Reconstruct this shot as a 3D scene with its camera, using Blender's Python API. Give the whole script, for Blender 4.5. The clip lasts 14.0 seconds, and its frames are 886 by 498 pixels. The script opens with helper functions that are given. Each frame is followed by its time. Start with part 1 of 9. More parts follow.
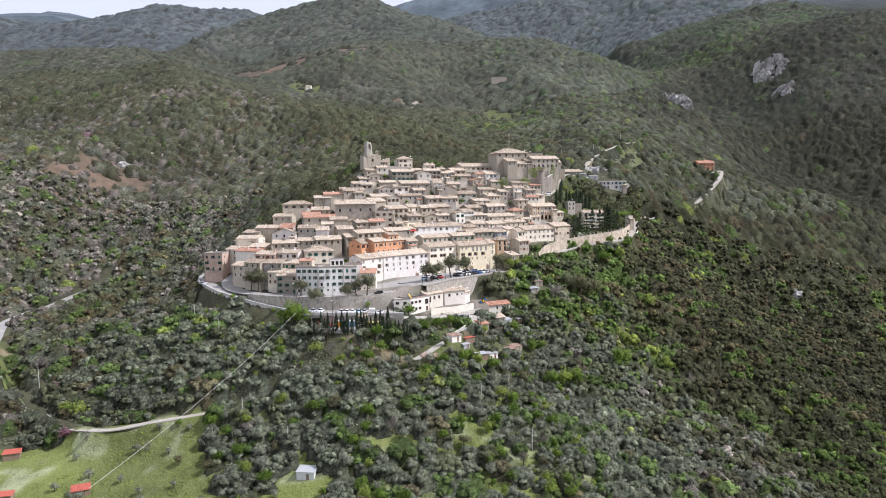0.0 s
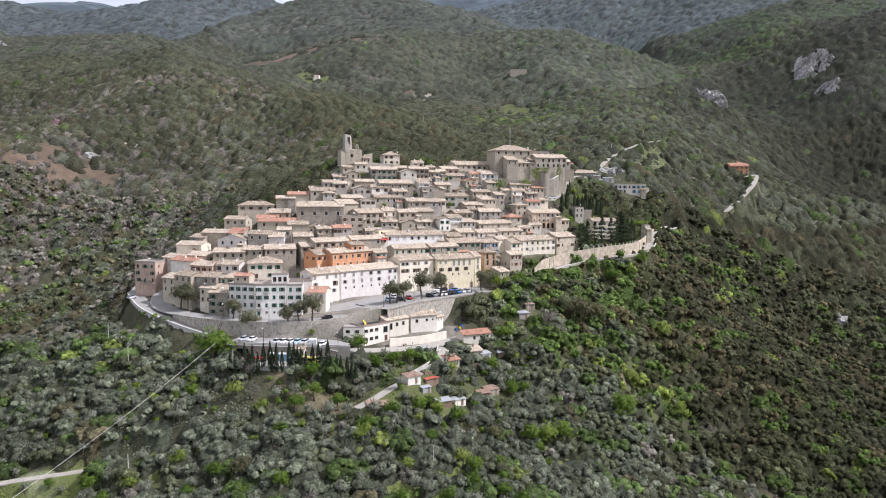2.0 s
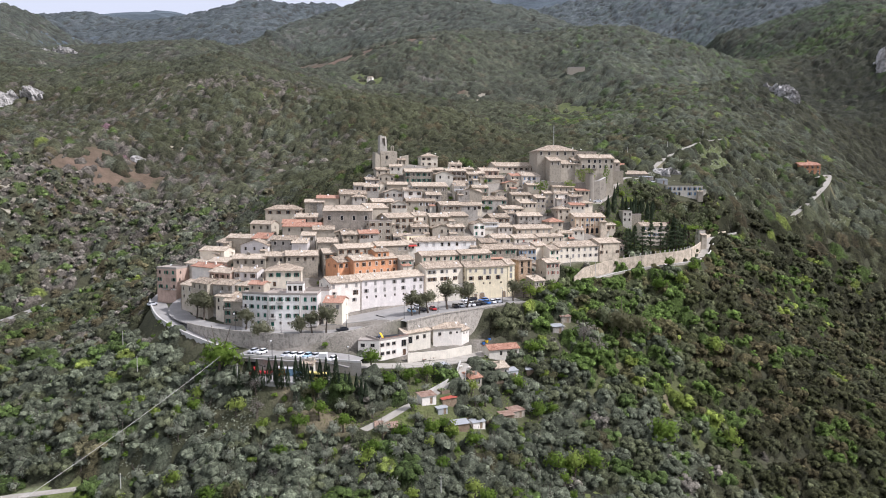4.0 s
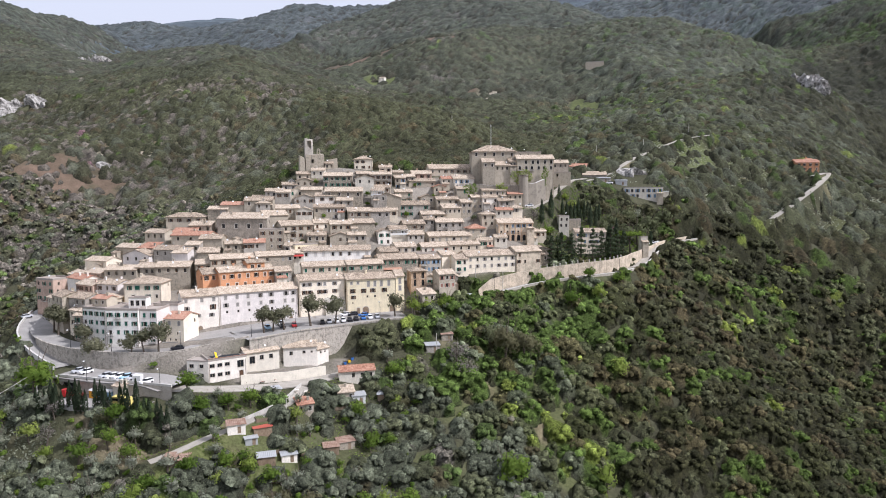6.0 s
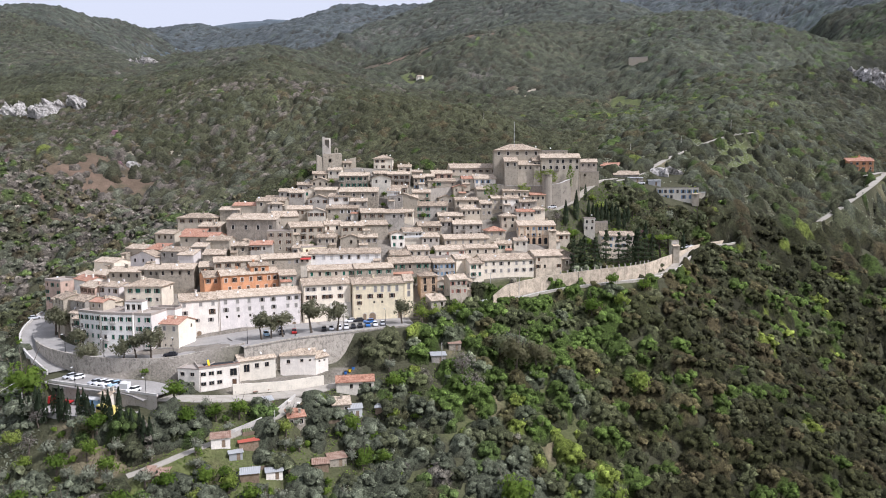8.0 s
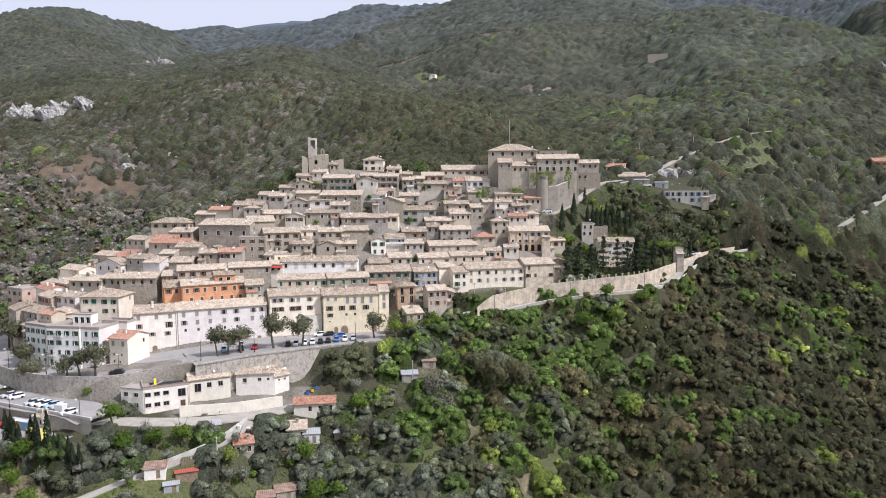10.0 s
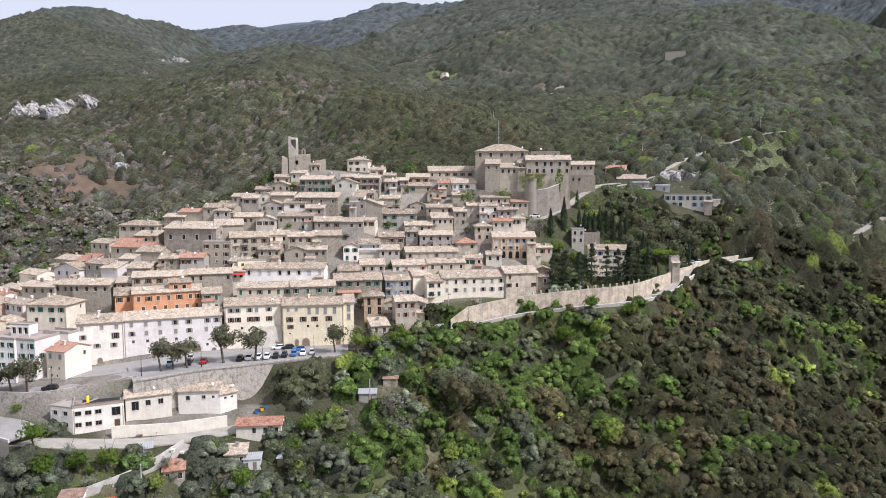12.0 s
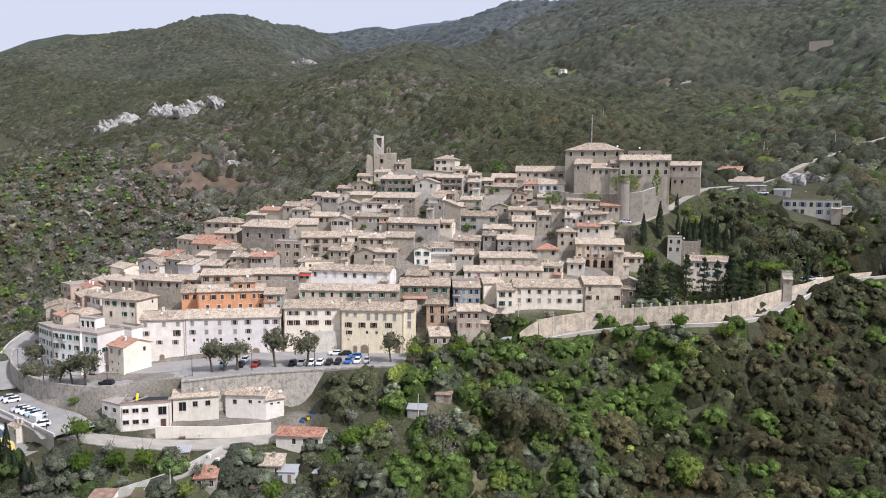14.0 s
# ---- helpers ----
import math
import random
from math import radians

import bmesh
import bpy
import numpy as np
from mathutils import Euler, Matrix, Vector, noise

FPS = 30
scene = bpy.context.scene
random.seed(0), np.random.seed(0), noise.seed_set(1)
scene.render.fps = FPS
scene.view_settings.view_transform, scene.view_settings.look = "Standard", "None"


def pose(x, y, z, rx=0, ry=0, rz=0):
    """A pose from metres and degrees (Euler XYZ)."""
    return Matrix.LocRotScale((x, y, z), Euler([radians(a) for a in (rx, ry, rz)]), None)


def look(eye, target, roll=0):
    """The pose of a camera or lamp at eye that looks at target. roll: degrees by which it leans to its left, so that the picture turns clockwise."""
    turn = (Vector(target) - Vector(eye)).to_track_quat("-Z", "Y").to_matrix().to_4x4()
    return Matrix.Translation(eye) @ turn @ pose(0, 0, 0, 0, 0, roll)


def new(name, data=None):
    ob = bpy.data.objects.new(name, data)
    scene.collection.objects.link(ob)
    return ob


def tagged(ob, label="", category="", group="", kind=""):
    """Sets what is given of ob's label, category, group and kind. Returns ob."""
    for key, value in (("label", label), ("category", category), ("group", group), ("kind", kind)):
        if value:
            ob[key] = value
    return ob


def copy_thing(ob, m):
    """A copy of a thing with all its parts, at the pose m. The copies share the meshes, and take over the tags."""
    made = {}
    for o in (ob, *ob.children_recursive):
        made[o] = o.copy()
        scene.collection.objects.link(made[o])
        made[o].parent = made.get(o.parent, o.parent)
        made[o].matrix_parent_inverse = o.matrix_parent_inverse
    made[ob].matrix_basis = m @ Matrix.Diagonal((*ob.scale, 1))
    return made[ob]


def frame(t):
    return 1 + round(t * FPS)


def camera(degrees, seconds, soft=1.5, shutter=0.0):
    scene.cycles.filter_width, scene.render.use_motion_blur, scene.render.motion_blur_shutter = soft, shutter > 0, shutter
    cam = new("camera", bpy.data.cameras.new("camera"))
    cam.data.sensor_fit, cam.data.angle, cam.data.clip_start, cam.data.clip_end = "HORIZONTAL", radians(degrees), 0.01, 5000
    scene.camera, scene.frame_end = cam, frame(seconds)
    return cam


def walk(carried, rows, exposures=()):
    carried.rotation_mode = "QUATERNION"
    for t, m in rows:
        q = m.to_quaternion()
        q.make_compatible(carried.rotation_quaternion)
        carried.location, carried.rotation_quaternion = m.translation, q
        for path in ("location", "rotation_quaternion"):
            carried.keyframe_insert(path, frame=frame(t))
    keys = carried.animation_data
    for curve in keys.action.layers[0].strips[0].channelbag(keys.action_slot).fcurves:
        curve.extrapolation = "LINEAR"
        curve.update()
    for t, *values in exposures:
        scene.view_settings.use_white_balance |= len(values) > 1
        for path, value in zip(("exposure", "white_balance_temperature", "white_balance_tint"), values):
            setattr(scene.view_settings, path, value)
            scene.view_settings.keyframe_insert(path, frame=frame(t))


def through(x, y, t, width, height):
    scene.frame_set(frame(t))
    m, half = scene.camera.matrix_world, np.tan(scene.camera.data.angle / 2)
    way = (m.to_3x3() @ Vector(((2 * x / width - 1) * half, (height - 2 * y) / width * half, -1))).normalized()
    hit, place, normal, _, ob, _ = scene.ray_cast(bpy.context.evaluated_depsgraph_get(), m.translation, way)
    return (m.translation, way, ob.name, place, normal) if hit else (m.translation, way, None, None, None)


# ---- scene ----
cam = camera(65.1, 14.0, soft=1.0)
METRES, EYE, TILT, LEAN, TURN = 255.0, 70.83, -4.8, 0.8, 0.0
ROWS = [
    (0.0, 0.0, 0.0, 0.0, 0.0, 0.0, 0.0),
    (0.5, 0.0583, 0.0037, 0.0078, -0.49, -0.13, -0.98),
    (1.0, 0.0788, 0.0600, 0.0105, -1.11, -0.28, -1.35),
    (1.5, 0.0845, 0.1352, 0.0182, 0.51, -0.36, -1.15),
    (2.0, 0.0868, 0.2112, 0.03, 2.36, -0.35, -1.38),
    (2.5, 0.0872, 0.2247, 0.0316, 3.47, -0.36, -1.56),
    (3.0, 0.0876, 0.235, 0.0332, 4.08, -0.37, -1.65),
    (5.5, 0.3176, 0.3776, 0.0574, 12.9, -0.54, -1.52),
    (6.0, 0.3874, 0.4087, 0.0633, 13.22, -0.61, -1.53),
    (6.5, 0.4086, 0.4364, 0.0672, 15.14, -0.73, -1.73),
    (7.0, 0.4132, 0.4448, 0.0682, 15.68, -0.75, -1.78),
    (7.5, 0.4178, 0.4547, 0.0693, 16.31, -0.78, -1.84),
    (10.0, 0.4614, 0.5573, 0.0825, 19.28, -0.84, -2.0),
    (10.5, 0.4716, 0.5775, 0.0854, 19.43, -0.85, -2.06),
    (11.0, 0.4816, 0.5977, 0.0885, 20.39, -0.9, -2.2),
    (11.5, 0.4921, 0.6184, 0.0916, 21.25, -0.96, -2.35),
    (12.0, 0.502, 0.639, 0.0944, 21.28, -0.96, -2.45),
    (12.5, 0.5115, 0.6596, 0.0969, 21.87, -0.99, -2.55),
    (13.0, 0.5208, 0.6801, 0.0995, 23.95, -1.1, -2.81),
    (13.5, 0.5302, 0.7009, 0.1023, 27.95, -1.32, -3.34),
    (14.0, 0.5388, 0.722, 0.105, 31.74, -1.62, -3.85),
]


def between(rows, steps):
    """Rows set evenly between two rows, where the camera flies fastest."""
    for a, b in zip(rows, rows[1:]):
        yield a
        if (a[0], b[0]) in steps:
            for k in range(1, 5):
                yield tuple(round(p + (q - p) * k / 5, 4) for p, q in zip(a, b))
    yield rows[-1]


ROWS = list(between(ROWS, {(0.5, 1.0), (1.0, 1.5), (1.5, 2.0), (5.5, 6.0)}))
walk(cam, [(t, pose(0, 0, EYE, TILT, LEAN, TURN) @ pose(METRES * x, METRES * y, METRES * z, 90 + pitch, roll, yaw)) for t, x, y, z, yaw, pitch, roll in ROWS], exposures=[(0.0, 0.42, 5740, 17.5), (3.0, 0.31, 5740, 17.5), (5.5, 0.28, 5740, 17.5), (11.0, 0.25, 5740, 17.5), (13.0, 0.28, 5740, 17.5), (14.0, 0.16, 5740, 17.5)])

# ---------------------------------------------------------------- sky and sun
SUN_ELEVATION, SUN_AZIMUTH = 48.0, 94.0        # degrees; the azimuth is clockwise from +y
world = bpy.data.worlds.new("sky")
scene.world = world
world.use_nodes = True
_n = world.node_tree.nodes
_sky = _n.new("ShaderNodeTexSky")
_sky.sky_type, _sky.sun_disc = "NISHITA", False
_sky.sun_elevation, _sky.sun_rotation = radians(SUN_ELEVATION), radians(SUN_AZIMUTH)
_sky.air_density, _sky.dust_density = 1.2, 6.0
_n["Background"].inputs["Strength"].default_value = 0.115
_veil = _n.new("ShaderNodeMix")                 # a thin high veil of cloud over the blue
_veil.data_type = "RGBA"
_veil.inputs["Factor"].default_value = 0.82
_veil.inputs[7].default_value = (6.3, 6.35, 6.5, 1)
world.node_tree.links.new(_sky.outputs["Color"], _veil.inputs[6])
world.node_tree.links.new(_veil.outputs[2], _n["Background"].inputs["Color"])
sun = new("sun", bpy.data.lights.new("sun", "SUN"))
sun.data.energy, sun.data.angle, sun.data.color = 4.1, radians(3.0), (1.0, 0.95, 0.87)
_a, _e = radians(SUN_AZIMUTH), radians(SUN_ELEVATION)
sun.matrix_world = look((0, 0, 300), (-math.sin(_a) * math.cos(_e), -math.cos(_a) * math.cos(_e), 300 - math.sin(_e)))

# ---------------------------------------------------------------- materials
def material(name, stops, scale=1.0, fine=8.0, rough=0.9, bump=0.3, spread=0.0, island=False, detail=6.0, mix=0.5, metal=0.0, bump_distance=0.08):
    """A weathered surface: two scales of noise run through a colour ramp (stops: list of (position, colour)), with fine relief.
    spread: how far the tone differs from object to object, or with island from piece to piece."""
    m = bpy.data.materials.new(name)
    m.use_nodes = True
    n, link = m.node_tree.nodes, m.node_tree.links.new
    bsdf = n["Principled BSDF"]
    bsdf.inputs["Roughness"].default_value, bsdf.inputs["Metallic"].default_value = rough, metal
    bsdf.inputs["Specular IOR Level"].default_value = 0.25
    place = n.new("ShaderNodeNewGeometry")
    big, small = n.new("ShaderNodeTexNoise"), n.new("ShaderNodeTexNoise")
    for tex, s in ((big, scale), (small, fine)):
        tex.inputs["Scale"].default_value, tex.inputs["Detail"].default_value = s, detail
        link(place.outputs["Position"], tex.inputs["Vector"])
    both = n.new("ShaderNodeMix")
    both.inputs["Factor"].default_value = mix
    link(big.outputs["Fac"], both.inputs["A"]), link(small.outputs["Fac"], both.inputs["B"])
    value = both.outputs["Result"]
    if spread:
        pick = place.outputs["Random Per Island"] if island else n.new("ShaderNodeObjectInfo").outputs["Random"]
        shift = n.new("ShaderNodeMath")
        shift.operation, shift.inputs[1].default_value, shift.inputs[2].default_value = "MULTIPLY_ADD", spread, -spread / 2
        link(pick, shift.inputs[0])
        add = n.new("ShaderNodeMath")
        link(value, add.inputs[0]), link(shift.outputs[0], add.inputs[1])
        value = add.outputs[0]
    ramp = n.new("ShaderNodeValToRGB")
    ramp.color_ramp.elements[0].position, ramp.color_ramp.elements[0].color = stops[0][0], (*stops[0][1], 1)
    ramp.color_ramp.elements[1].position, ramp.color_ramp.elements[1].color = stops[-1][0], (*stops[-1][1], 1)
    for at, colour in stops[1:-1]:
        ramp.color_ramp.elements.new(at).color = (*colour, 1)
    link(value, ramp.inputs["Fac"])
    link(ramp.outputs["Color"], bsdf.inputs["Base Color"])
    if bump:
        relief = n.new("ShaderNodeBump")
        relief.inputs["Strength"].default_value, relief.inputs["Distance"].default_value = bump, bump_distance
        link(small.outputs["Fac"], relief.inputs["Height"])
        link(relief.outputs["Normal"], bsdf.inputs["Normal"])
    return m


def plain(name, colour, rough=0.6, metal=0.0, vary=0.12):
    """A paint or metal with slight mottling."""
    dark = tuple(c * (1 - vary) for c in colour)
    light = tuple(min(1.0, c * (1 + vary)) for c in colour)
    return material(name, [(0.3, dark), (0.7, light)], 0.9, 9.0, rough, 0.1, metal=metal)


def ground_material():
    """Soil and grass: the cover's own colour, broken up by tufts and clods at two scales."""
    m = bpy.data.materials.new("ground_cover")
    m.use_nodes = True
    n, link = m.node_tree.nodes, m.node_tree.links.new
    bsdf = n["Principled BSDF"]
    bsdf.inputs["Roughness"].default_value, bsdf.inputs["Specular IOR Level"].default_value = 0.95, 0.1
    geo, cover = n.new("ShaderNodeNewGeometry"), n.new("ShaderNodeAttribute")
    cover.attribute_name = "cover"
    patch, tuft = n.new("ShaderNodeTexNoise"), n.new("ShaderNodeTexNoise")
    patch.inputs["Scale"].default_value, patch.inputs["Detail"].default_value = 0.16, 8
    tuft.inputs["Scale"].default_value, tuft.inputs["Detail"].default_value = 1.7, 8
    link(geo.outputs["Position"], patch.inputs["Vector"]), link(geo.outputs["Position"], tuft.inputs["Vector"])
    mix = n.new("ShaderNodeMix")
    mix.inputs["Factor"].default_value = 0.55
    link(patch.outputs["Fac"], mix.inputs["A"]), link(tuft.outputs["Fac"], mix.inputs["B"])
    level = n.new("ShaderNodeMapRange")
    level.inputs["From Min"].default_value, level.inputs["From Max"].default_value = 0.3, 0.7
    level.inputs["To Min"].default_value, level.inputs["To Max"].default_value = 0.35, 1.75
    woods = n.new("ShaderNodeTexNoise")
    woods.inputs["Scale"].default_value, woods.inputs["Detail"].default_value, woods.inputs["Roughness"].default_value = 0.03, 7, 0.7
    link(geo.outputs["Position"], woods.inputs["Vector"])
    broad = n.new("ShaderNodeMix")
    broad.inputs["Factor"].default_value = 0.42
    link(mix.outputs["Result"], broad.inputs["A"]), link(woods.outputs["Fac"], broad.inputs["B"])
    link(broad.outputs["Result"], level.inputs["Value"])
    scaled = n.new("ShaderNodeVectorMath")
    scaled.operation = "SCALE"
    link(cover.outputs["Color"], scaled.inputs[0]), link(level.outputs["Result"], scaled.inputs["Scale"])
    link(scaled.outputs[0], bsdf.inputs["Base Color"])
    relief = n.new("ShaderNodeBump")
    relief.inputs["Strength"].default_value, relief.inputs["Distance"].default_value = 0.7, 0.4
    link(tuft.outputs["Fac"], relief.inputs["Height"])
    swell = n.new("ShaderNodeBump")
    swell.inputs["Strength"].default_value, swell.inputs["Distance"].default_value = 0.5, 6.0
    link(woods.outputs["Fac"], swell.inputs["Height"]), link(relief.outputs["Normal"], swell.inputs["Normal"]), link(swell.outputs["Normal"], bsdf.inputs["Normal"])
    return m


GROUND = ground_material()


def stained(name, colour, dirt=0.62, rough=0.92, bump=0.35, patch=0.5, streak=True):
    """Old plaster or stone: blotches, fine grain and rain streaks that run down the wall."""
    m = bpy.data.materials.new(name)
    m.use_nodes = True
    n, link = m.node_tree.nodes, m.node_tree.links.new
    bsdf = n["Principled BSDF"]
    bsdf.inputs["Roughness"].default_value = rough
    bsdf.inputs["Specular IOR Level"].default_value = 0.2
    geo, info = n.new("ShaderNodeNewGeometry"), n.new("ShaderNodeObjectInfo")
    shift = n.new("ShaderNodeVectorMath")
    shift.operation = "MULTIPLY_ADD"
    shift.inputs[1].default_value = (1, 1, 1)
    link(geo.outputs["Position"], shift.inputs[0])
    link(info.outputs["Random"], shift.inputs[2])
    blotch, grain, run = n.new("ShaderNodeTexNoise"), n.new("ShaderNodeTexNoise"), n.new("ShaderNodeTexNoise")
    for tex, s, d in ((blotch, patch, 5), (grain, 3.2, 6), (run, 1.0, 3)):
        tex.inputs["Scale"].default_value, tex.inputs["Detail"].default_value = s, d
    link(shift.outputs[0], blotch.inputs["Vector"]), link(shift.outputs[0], grain.inputs["Vector"])
    squeeze = n.new("ShaderNodeVectorMath")
    squeeze.operation = "MULTIPLY"
    squeeze.inputs[1].default_value = (1.6, 1.6, 0.14)
    link(shift.outputs[0], squeeze.inputs[0]), link(squeeze.outputs[0], run.inputs["Vector"])
    a, b = n.new("ShaderNodeMix"), n.new("ShaderNodeMix")
    a.inputs["Factor"].default_value, b.inputs["Factor"].default_value = 0.5, 0.2 if streak else 0.0
    link(blotch.outputs["Fac"], a.inputs["A"]), link(grain.outputs["Fac"], a.inputs["B"])
    link(a.outputs["Result"], b.inputs["A"]), link(run.outputs["Fac"], b.inputs["B"])
    tone = n.new("ShaderNodeMath")
    tone.operation, tone.inputs[1].default_value, tone.inputs[2].default_value = "MULTIPLY_ADD", 0.14, -0.07
    link(info.outputs["Random"], tone.inputs[0])
    add = n.new("ShaderNodeMath")
    link(b.outputs["Result"], add.inputs[0]), link(tone.outputs[0], add.inputs[1])
    ramp = n.new("ShaderNodeValToRGB")
    low = tuple(c * dirt for c in colour)
    ramp.color_ramp.elements[0].position, ramp.color_ramp.elements[0].color = 0.38, (*low, 1)
    ramp.color_ramp.elements[1].position, ramp.color_ramp.elements[1].color = 0.62, (*(min(1, c * 1.16) for c in colour), 1)
    ramp.color_ramp.elements.new(0.5).color = (*colour, 1)
    link(add.outputs[0], ramp.inputs["Fac"]), link(ramp.outputs["Color"], bsdf.inputs["Base Color"])
    relief = n.new("ShaderNodeBump")
    relief.inputs["Strength"].default_value, relief.inputs["Distance"].default_value = bump, 0.06
    link(grain.outputs["Fac"], relief.inputs["Height"]), link(relief.outputs["Normal"], bsdf.inputs["Normal"])
    return m


WALLS = {
    "stone": stained("rubble_stone", (0.341, 0.302, 0.239), 0.55, bump=0.7, patch=1.2),
    "grey": stained("grey_plaster", (0.370, 0.341, 0.296), 0.62),
    "plaster": stained("bare_plaster", (0.403, 0.354, 0.289), 0.66),
    "pale": stained("pale_plaster", (0.576, 0.534, 0.450), 0.78),
    "white": stained("white_plaster", (0.768, 0.714, 0.630), 0.86),
    "whiteg": stained("off_white_plaster", (0.744, 0.720, 0.672), 0.86),
    "cream": stained("cream_plaster", (0.720, 0.642, 0.516), 0.82),
    "cream2": stained("sandy_plaster", (0.448, 0.393, 0.307), 0.72),
    "creamy": stained("warm_cream_plaster", (0.756, 0.678, 0.546), 0.85),
    "yellow": stained("yellow_plaster", (0.744, 0.654, 0.462), 0.85),
    "ochre": stained("patched_ochre_plaster", (0.600, 0.510, 0.390), 0.6),
    "orange": stained("orange_plaster", (0.552, 0.282, 0.150), 0.70),
    "lilac": stained("faded_lilac_plaster", (0.672, 0.624, 0.582), 0.88),
    "rose": stained("rose_plaster", (0.468, 0.345, 0.273), 0.7),
    "brick": stained("old_brick", (0.504, 0.360, 0.240), 0.62, bump=0.6, patch=1.0),
}
WALL_WORDS = {"stone": "rubble stone", "grey": "grey plastered", "plaster": "bare grey-beige plastered", "pale": "pale plastered", "white": "white plastered",
              "whiteg": "off-white plastered", "cream": "cream plastered", "cream2": "sandy plastered", "creamy": "warm cream plastered", "yellow": "yellow plastered",
              "ochre": "patched ochre plastered", "orange": "orange plastered", "lilac": "faded greyish plastered", "rose": "rose plastered", "brick": "brown brick"}
STONE_WALL = stained("retaining_stone", (0.40, 0.365, 0.31), 0.52, bump=0.9, patch=0.8)
CASTLE_STONE = stained("castle_rubble", (0.26, 0.232, 0.19), 0.4, bump=1.0, patch=0.5)
CAP_STONE = stained("white_coping", (0.52, 0.50, 0.46), 0.8)


def tiles(name, dark, mid, light):
    """Old clay roof tiles: columns and rows of barrel tiles with mottled tones, lichen and dust."""
    m = bpy.data.materials.new(name)
    m.use_nodes = True
    n, link = m.node_tree.nodes, m.node_tree.links.new
    bsdf = n["Principled BSDF"]
    bsdf.inputs["Roughness"].default_value = 0.9
    bsdf.inputs["Specular IOR Level"].default_value = 0.2
    place = n.new("ShaderNodeTexCoord")
    geo, info = n.new("ShaderNodeNewGeometry"), n.new("ShaderNodeObjectInfo")
    cells, patch = n.new("ShaderNodeTexVoronoi"), n.new("ShaderNodeTexNoise")
    cells.inputs["Scale"].default_value = 3.2
    patch.inputs["Scale"].default_value, patch.inputs["Detail"].default_value = 0.55, 6
    link(geo.outputs["Position"], cells.inputs["Vector"]), link(geo.outputs["Position"], patch.inputs["Vector"])
    grey = n.new("ShaderNodeRGBToBW")
    link(cells.outputs["Color"], grey.inputs["Color"])
    mix = n.new("ShaderNodeMix")
    mix.inputs["Factor"].default_value = 0.5
    link(grey.outputs[0], mix.inputs["A"]), link(patch.outputs["Fac"], mix.inputs["B"])
    tone = n.new("ShaderNodeMath")
    tone.operation, tone.inputs[1].default_value, tone.inputs[2].default_value = "MULTIPLY_ADD", 0.22, -0.11
    link(info.outputs["Random"], tone.inputs[0])
    add = n.new("ShaderNodeMath")
    link(mix.outputs["Result"], add.inputs[0]), link(tone.outputs[0], add.inputs[1])
    ramp = n.new("ShaderNodeValToRGB")
    ramp.color_ramp.elements[0].position, ramp.color_ramp.elements[0].color = 0.22, (*dark, 1)
    ramp.color_ramp.elements[1].position, ramp.color_ramp.elements[1].color = 0.74, (*light, 1)
    ramp.color_ramp.elements.new(0.48).color = (*mid, 1)
    link(add.outputs[0], ramp.inputs["Fac"]), link(ramp.outputs["Color"], bsdf.inputs["Base Color"])
    columns = n.new("ShaderNodeTexWave")
    columns.inputs["Scale"].default_value, columns.inputs["Distortion"].default_value = 1.3, 0.6
    link(place.outputs["Object"], columns.inputs["Vector"])
    relief = n.new("ShaderNodeBump")
    relief.inputs["Strength"].default_value, relief.inputs["Distance"].default_value = 0.6, 0.08
    link(columns.outputs["Fac"], relief.inputs["Height"]), link(relief.outputs["Normal"], bsdf.inputs["Normal"])
    return m


ROOF_OLD = tiles("old_clay_tiles", (0.150, 0.117, 0.086), (0.35, 0.282, 0.208), (0.56, 0.472, 0.366))
ROOF_RED = tiles("newer_red_tiles", (0.20, 0.095, 0.06), (0.37, 0.195, 0.13), (0.46, 0.29, 0.21))
ROOF_FLAT = plain("flat_roof_screed", (0.34, 0.30, 0.26), 0.9)
GLASS = plain("dark_window_glass", (0.018, 0.020, 0.022), 0.12, vary=0.3)
FRAME = plain("window_frame_paint", (0.30, 0.24, 0.18), 0.6)
STONE_TRIM = plain("window_trim", (0.55, 0.51, 0.45), 0.85)
SHUTTERS = {
    "brown": plain("brown_shutter_paint", (0.105, 0.06, 0.035), 0.6),
    "green": plain("green_shutter_paint", (0.02, 0.11, 0.075), 0.55),
    "grey": plain("grey_shutter_paint", (0.27, 0.255, 0.235), 0.6),
    "blue": plain("blue_grey_shutter_paint", (0.16, 0.24, 0.33), 0.6),
    "white": plain("pale_shutter_paint", (0.55, 0.54, 0.52), 0.6),
    "rose": plain("rose_shutter_paint", (0.33, 0.16, 0.12), 0.6),
}
IRON = plain("dark_iron", (0.04, 0.04, 0.04), 0.5, 0.4)
CONCRETE = stained("concrete", (0.47, 0.45, 0.41), 0.7)
ASPHALT = material("pale_worn_asphalt", [(0.35, (0.22, 0.21, 0.195)), (0.65, (0.33, 0.315, 0.29))], 0.25, 3.0, 0.9, 0.15)
GRAVEL = material("pale_gravel", [(0.35, (0.26, 0.24, 0.20)), (0.65, (0.40, 0.37, 0.32))], 0.4, 4.0, 0.95, 0.3)
WOOD = material("weathered_wood", [(0.35, (0.16, 0.11, 0.07)), (0.65, (0.30, 0.23, 0.16))], 1.5, 12.0, 0.85, 0.2)
CLOTH_RED = plain("red_awning_cloth", (0.42, 0.06, 0.05), 0.8)
DISH = plain("white_dish_metal", (0.62, 0.62, 0.60), 0.4)

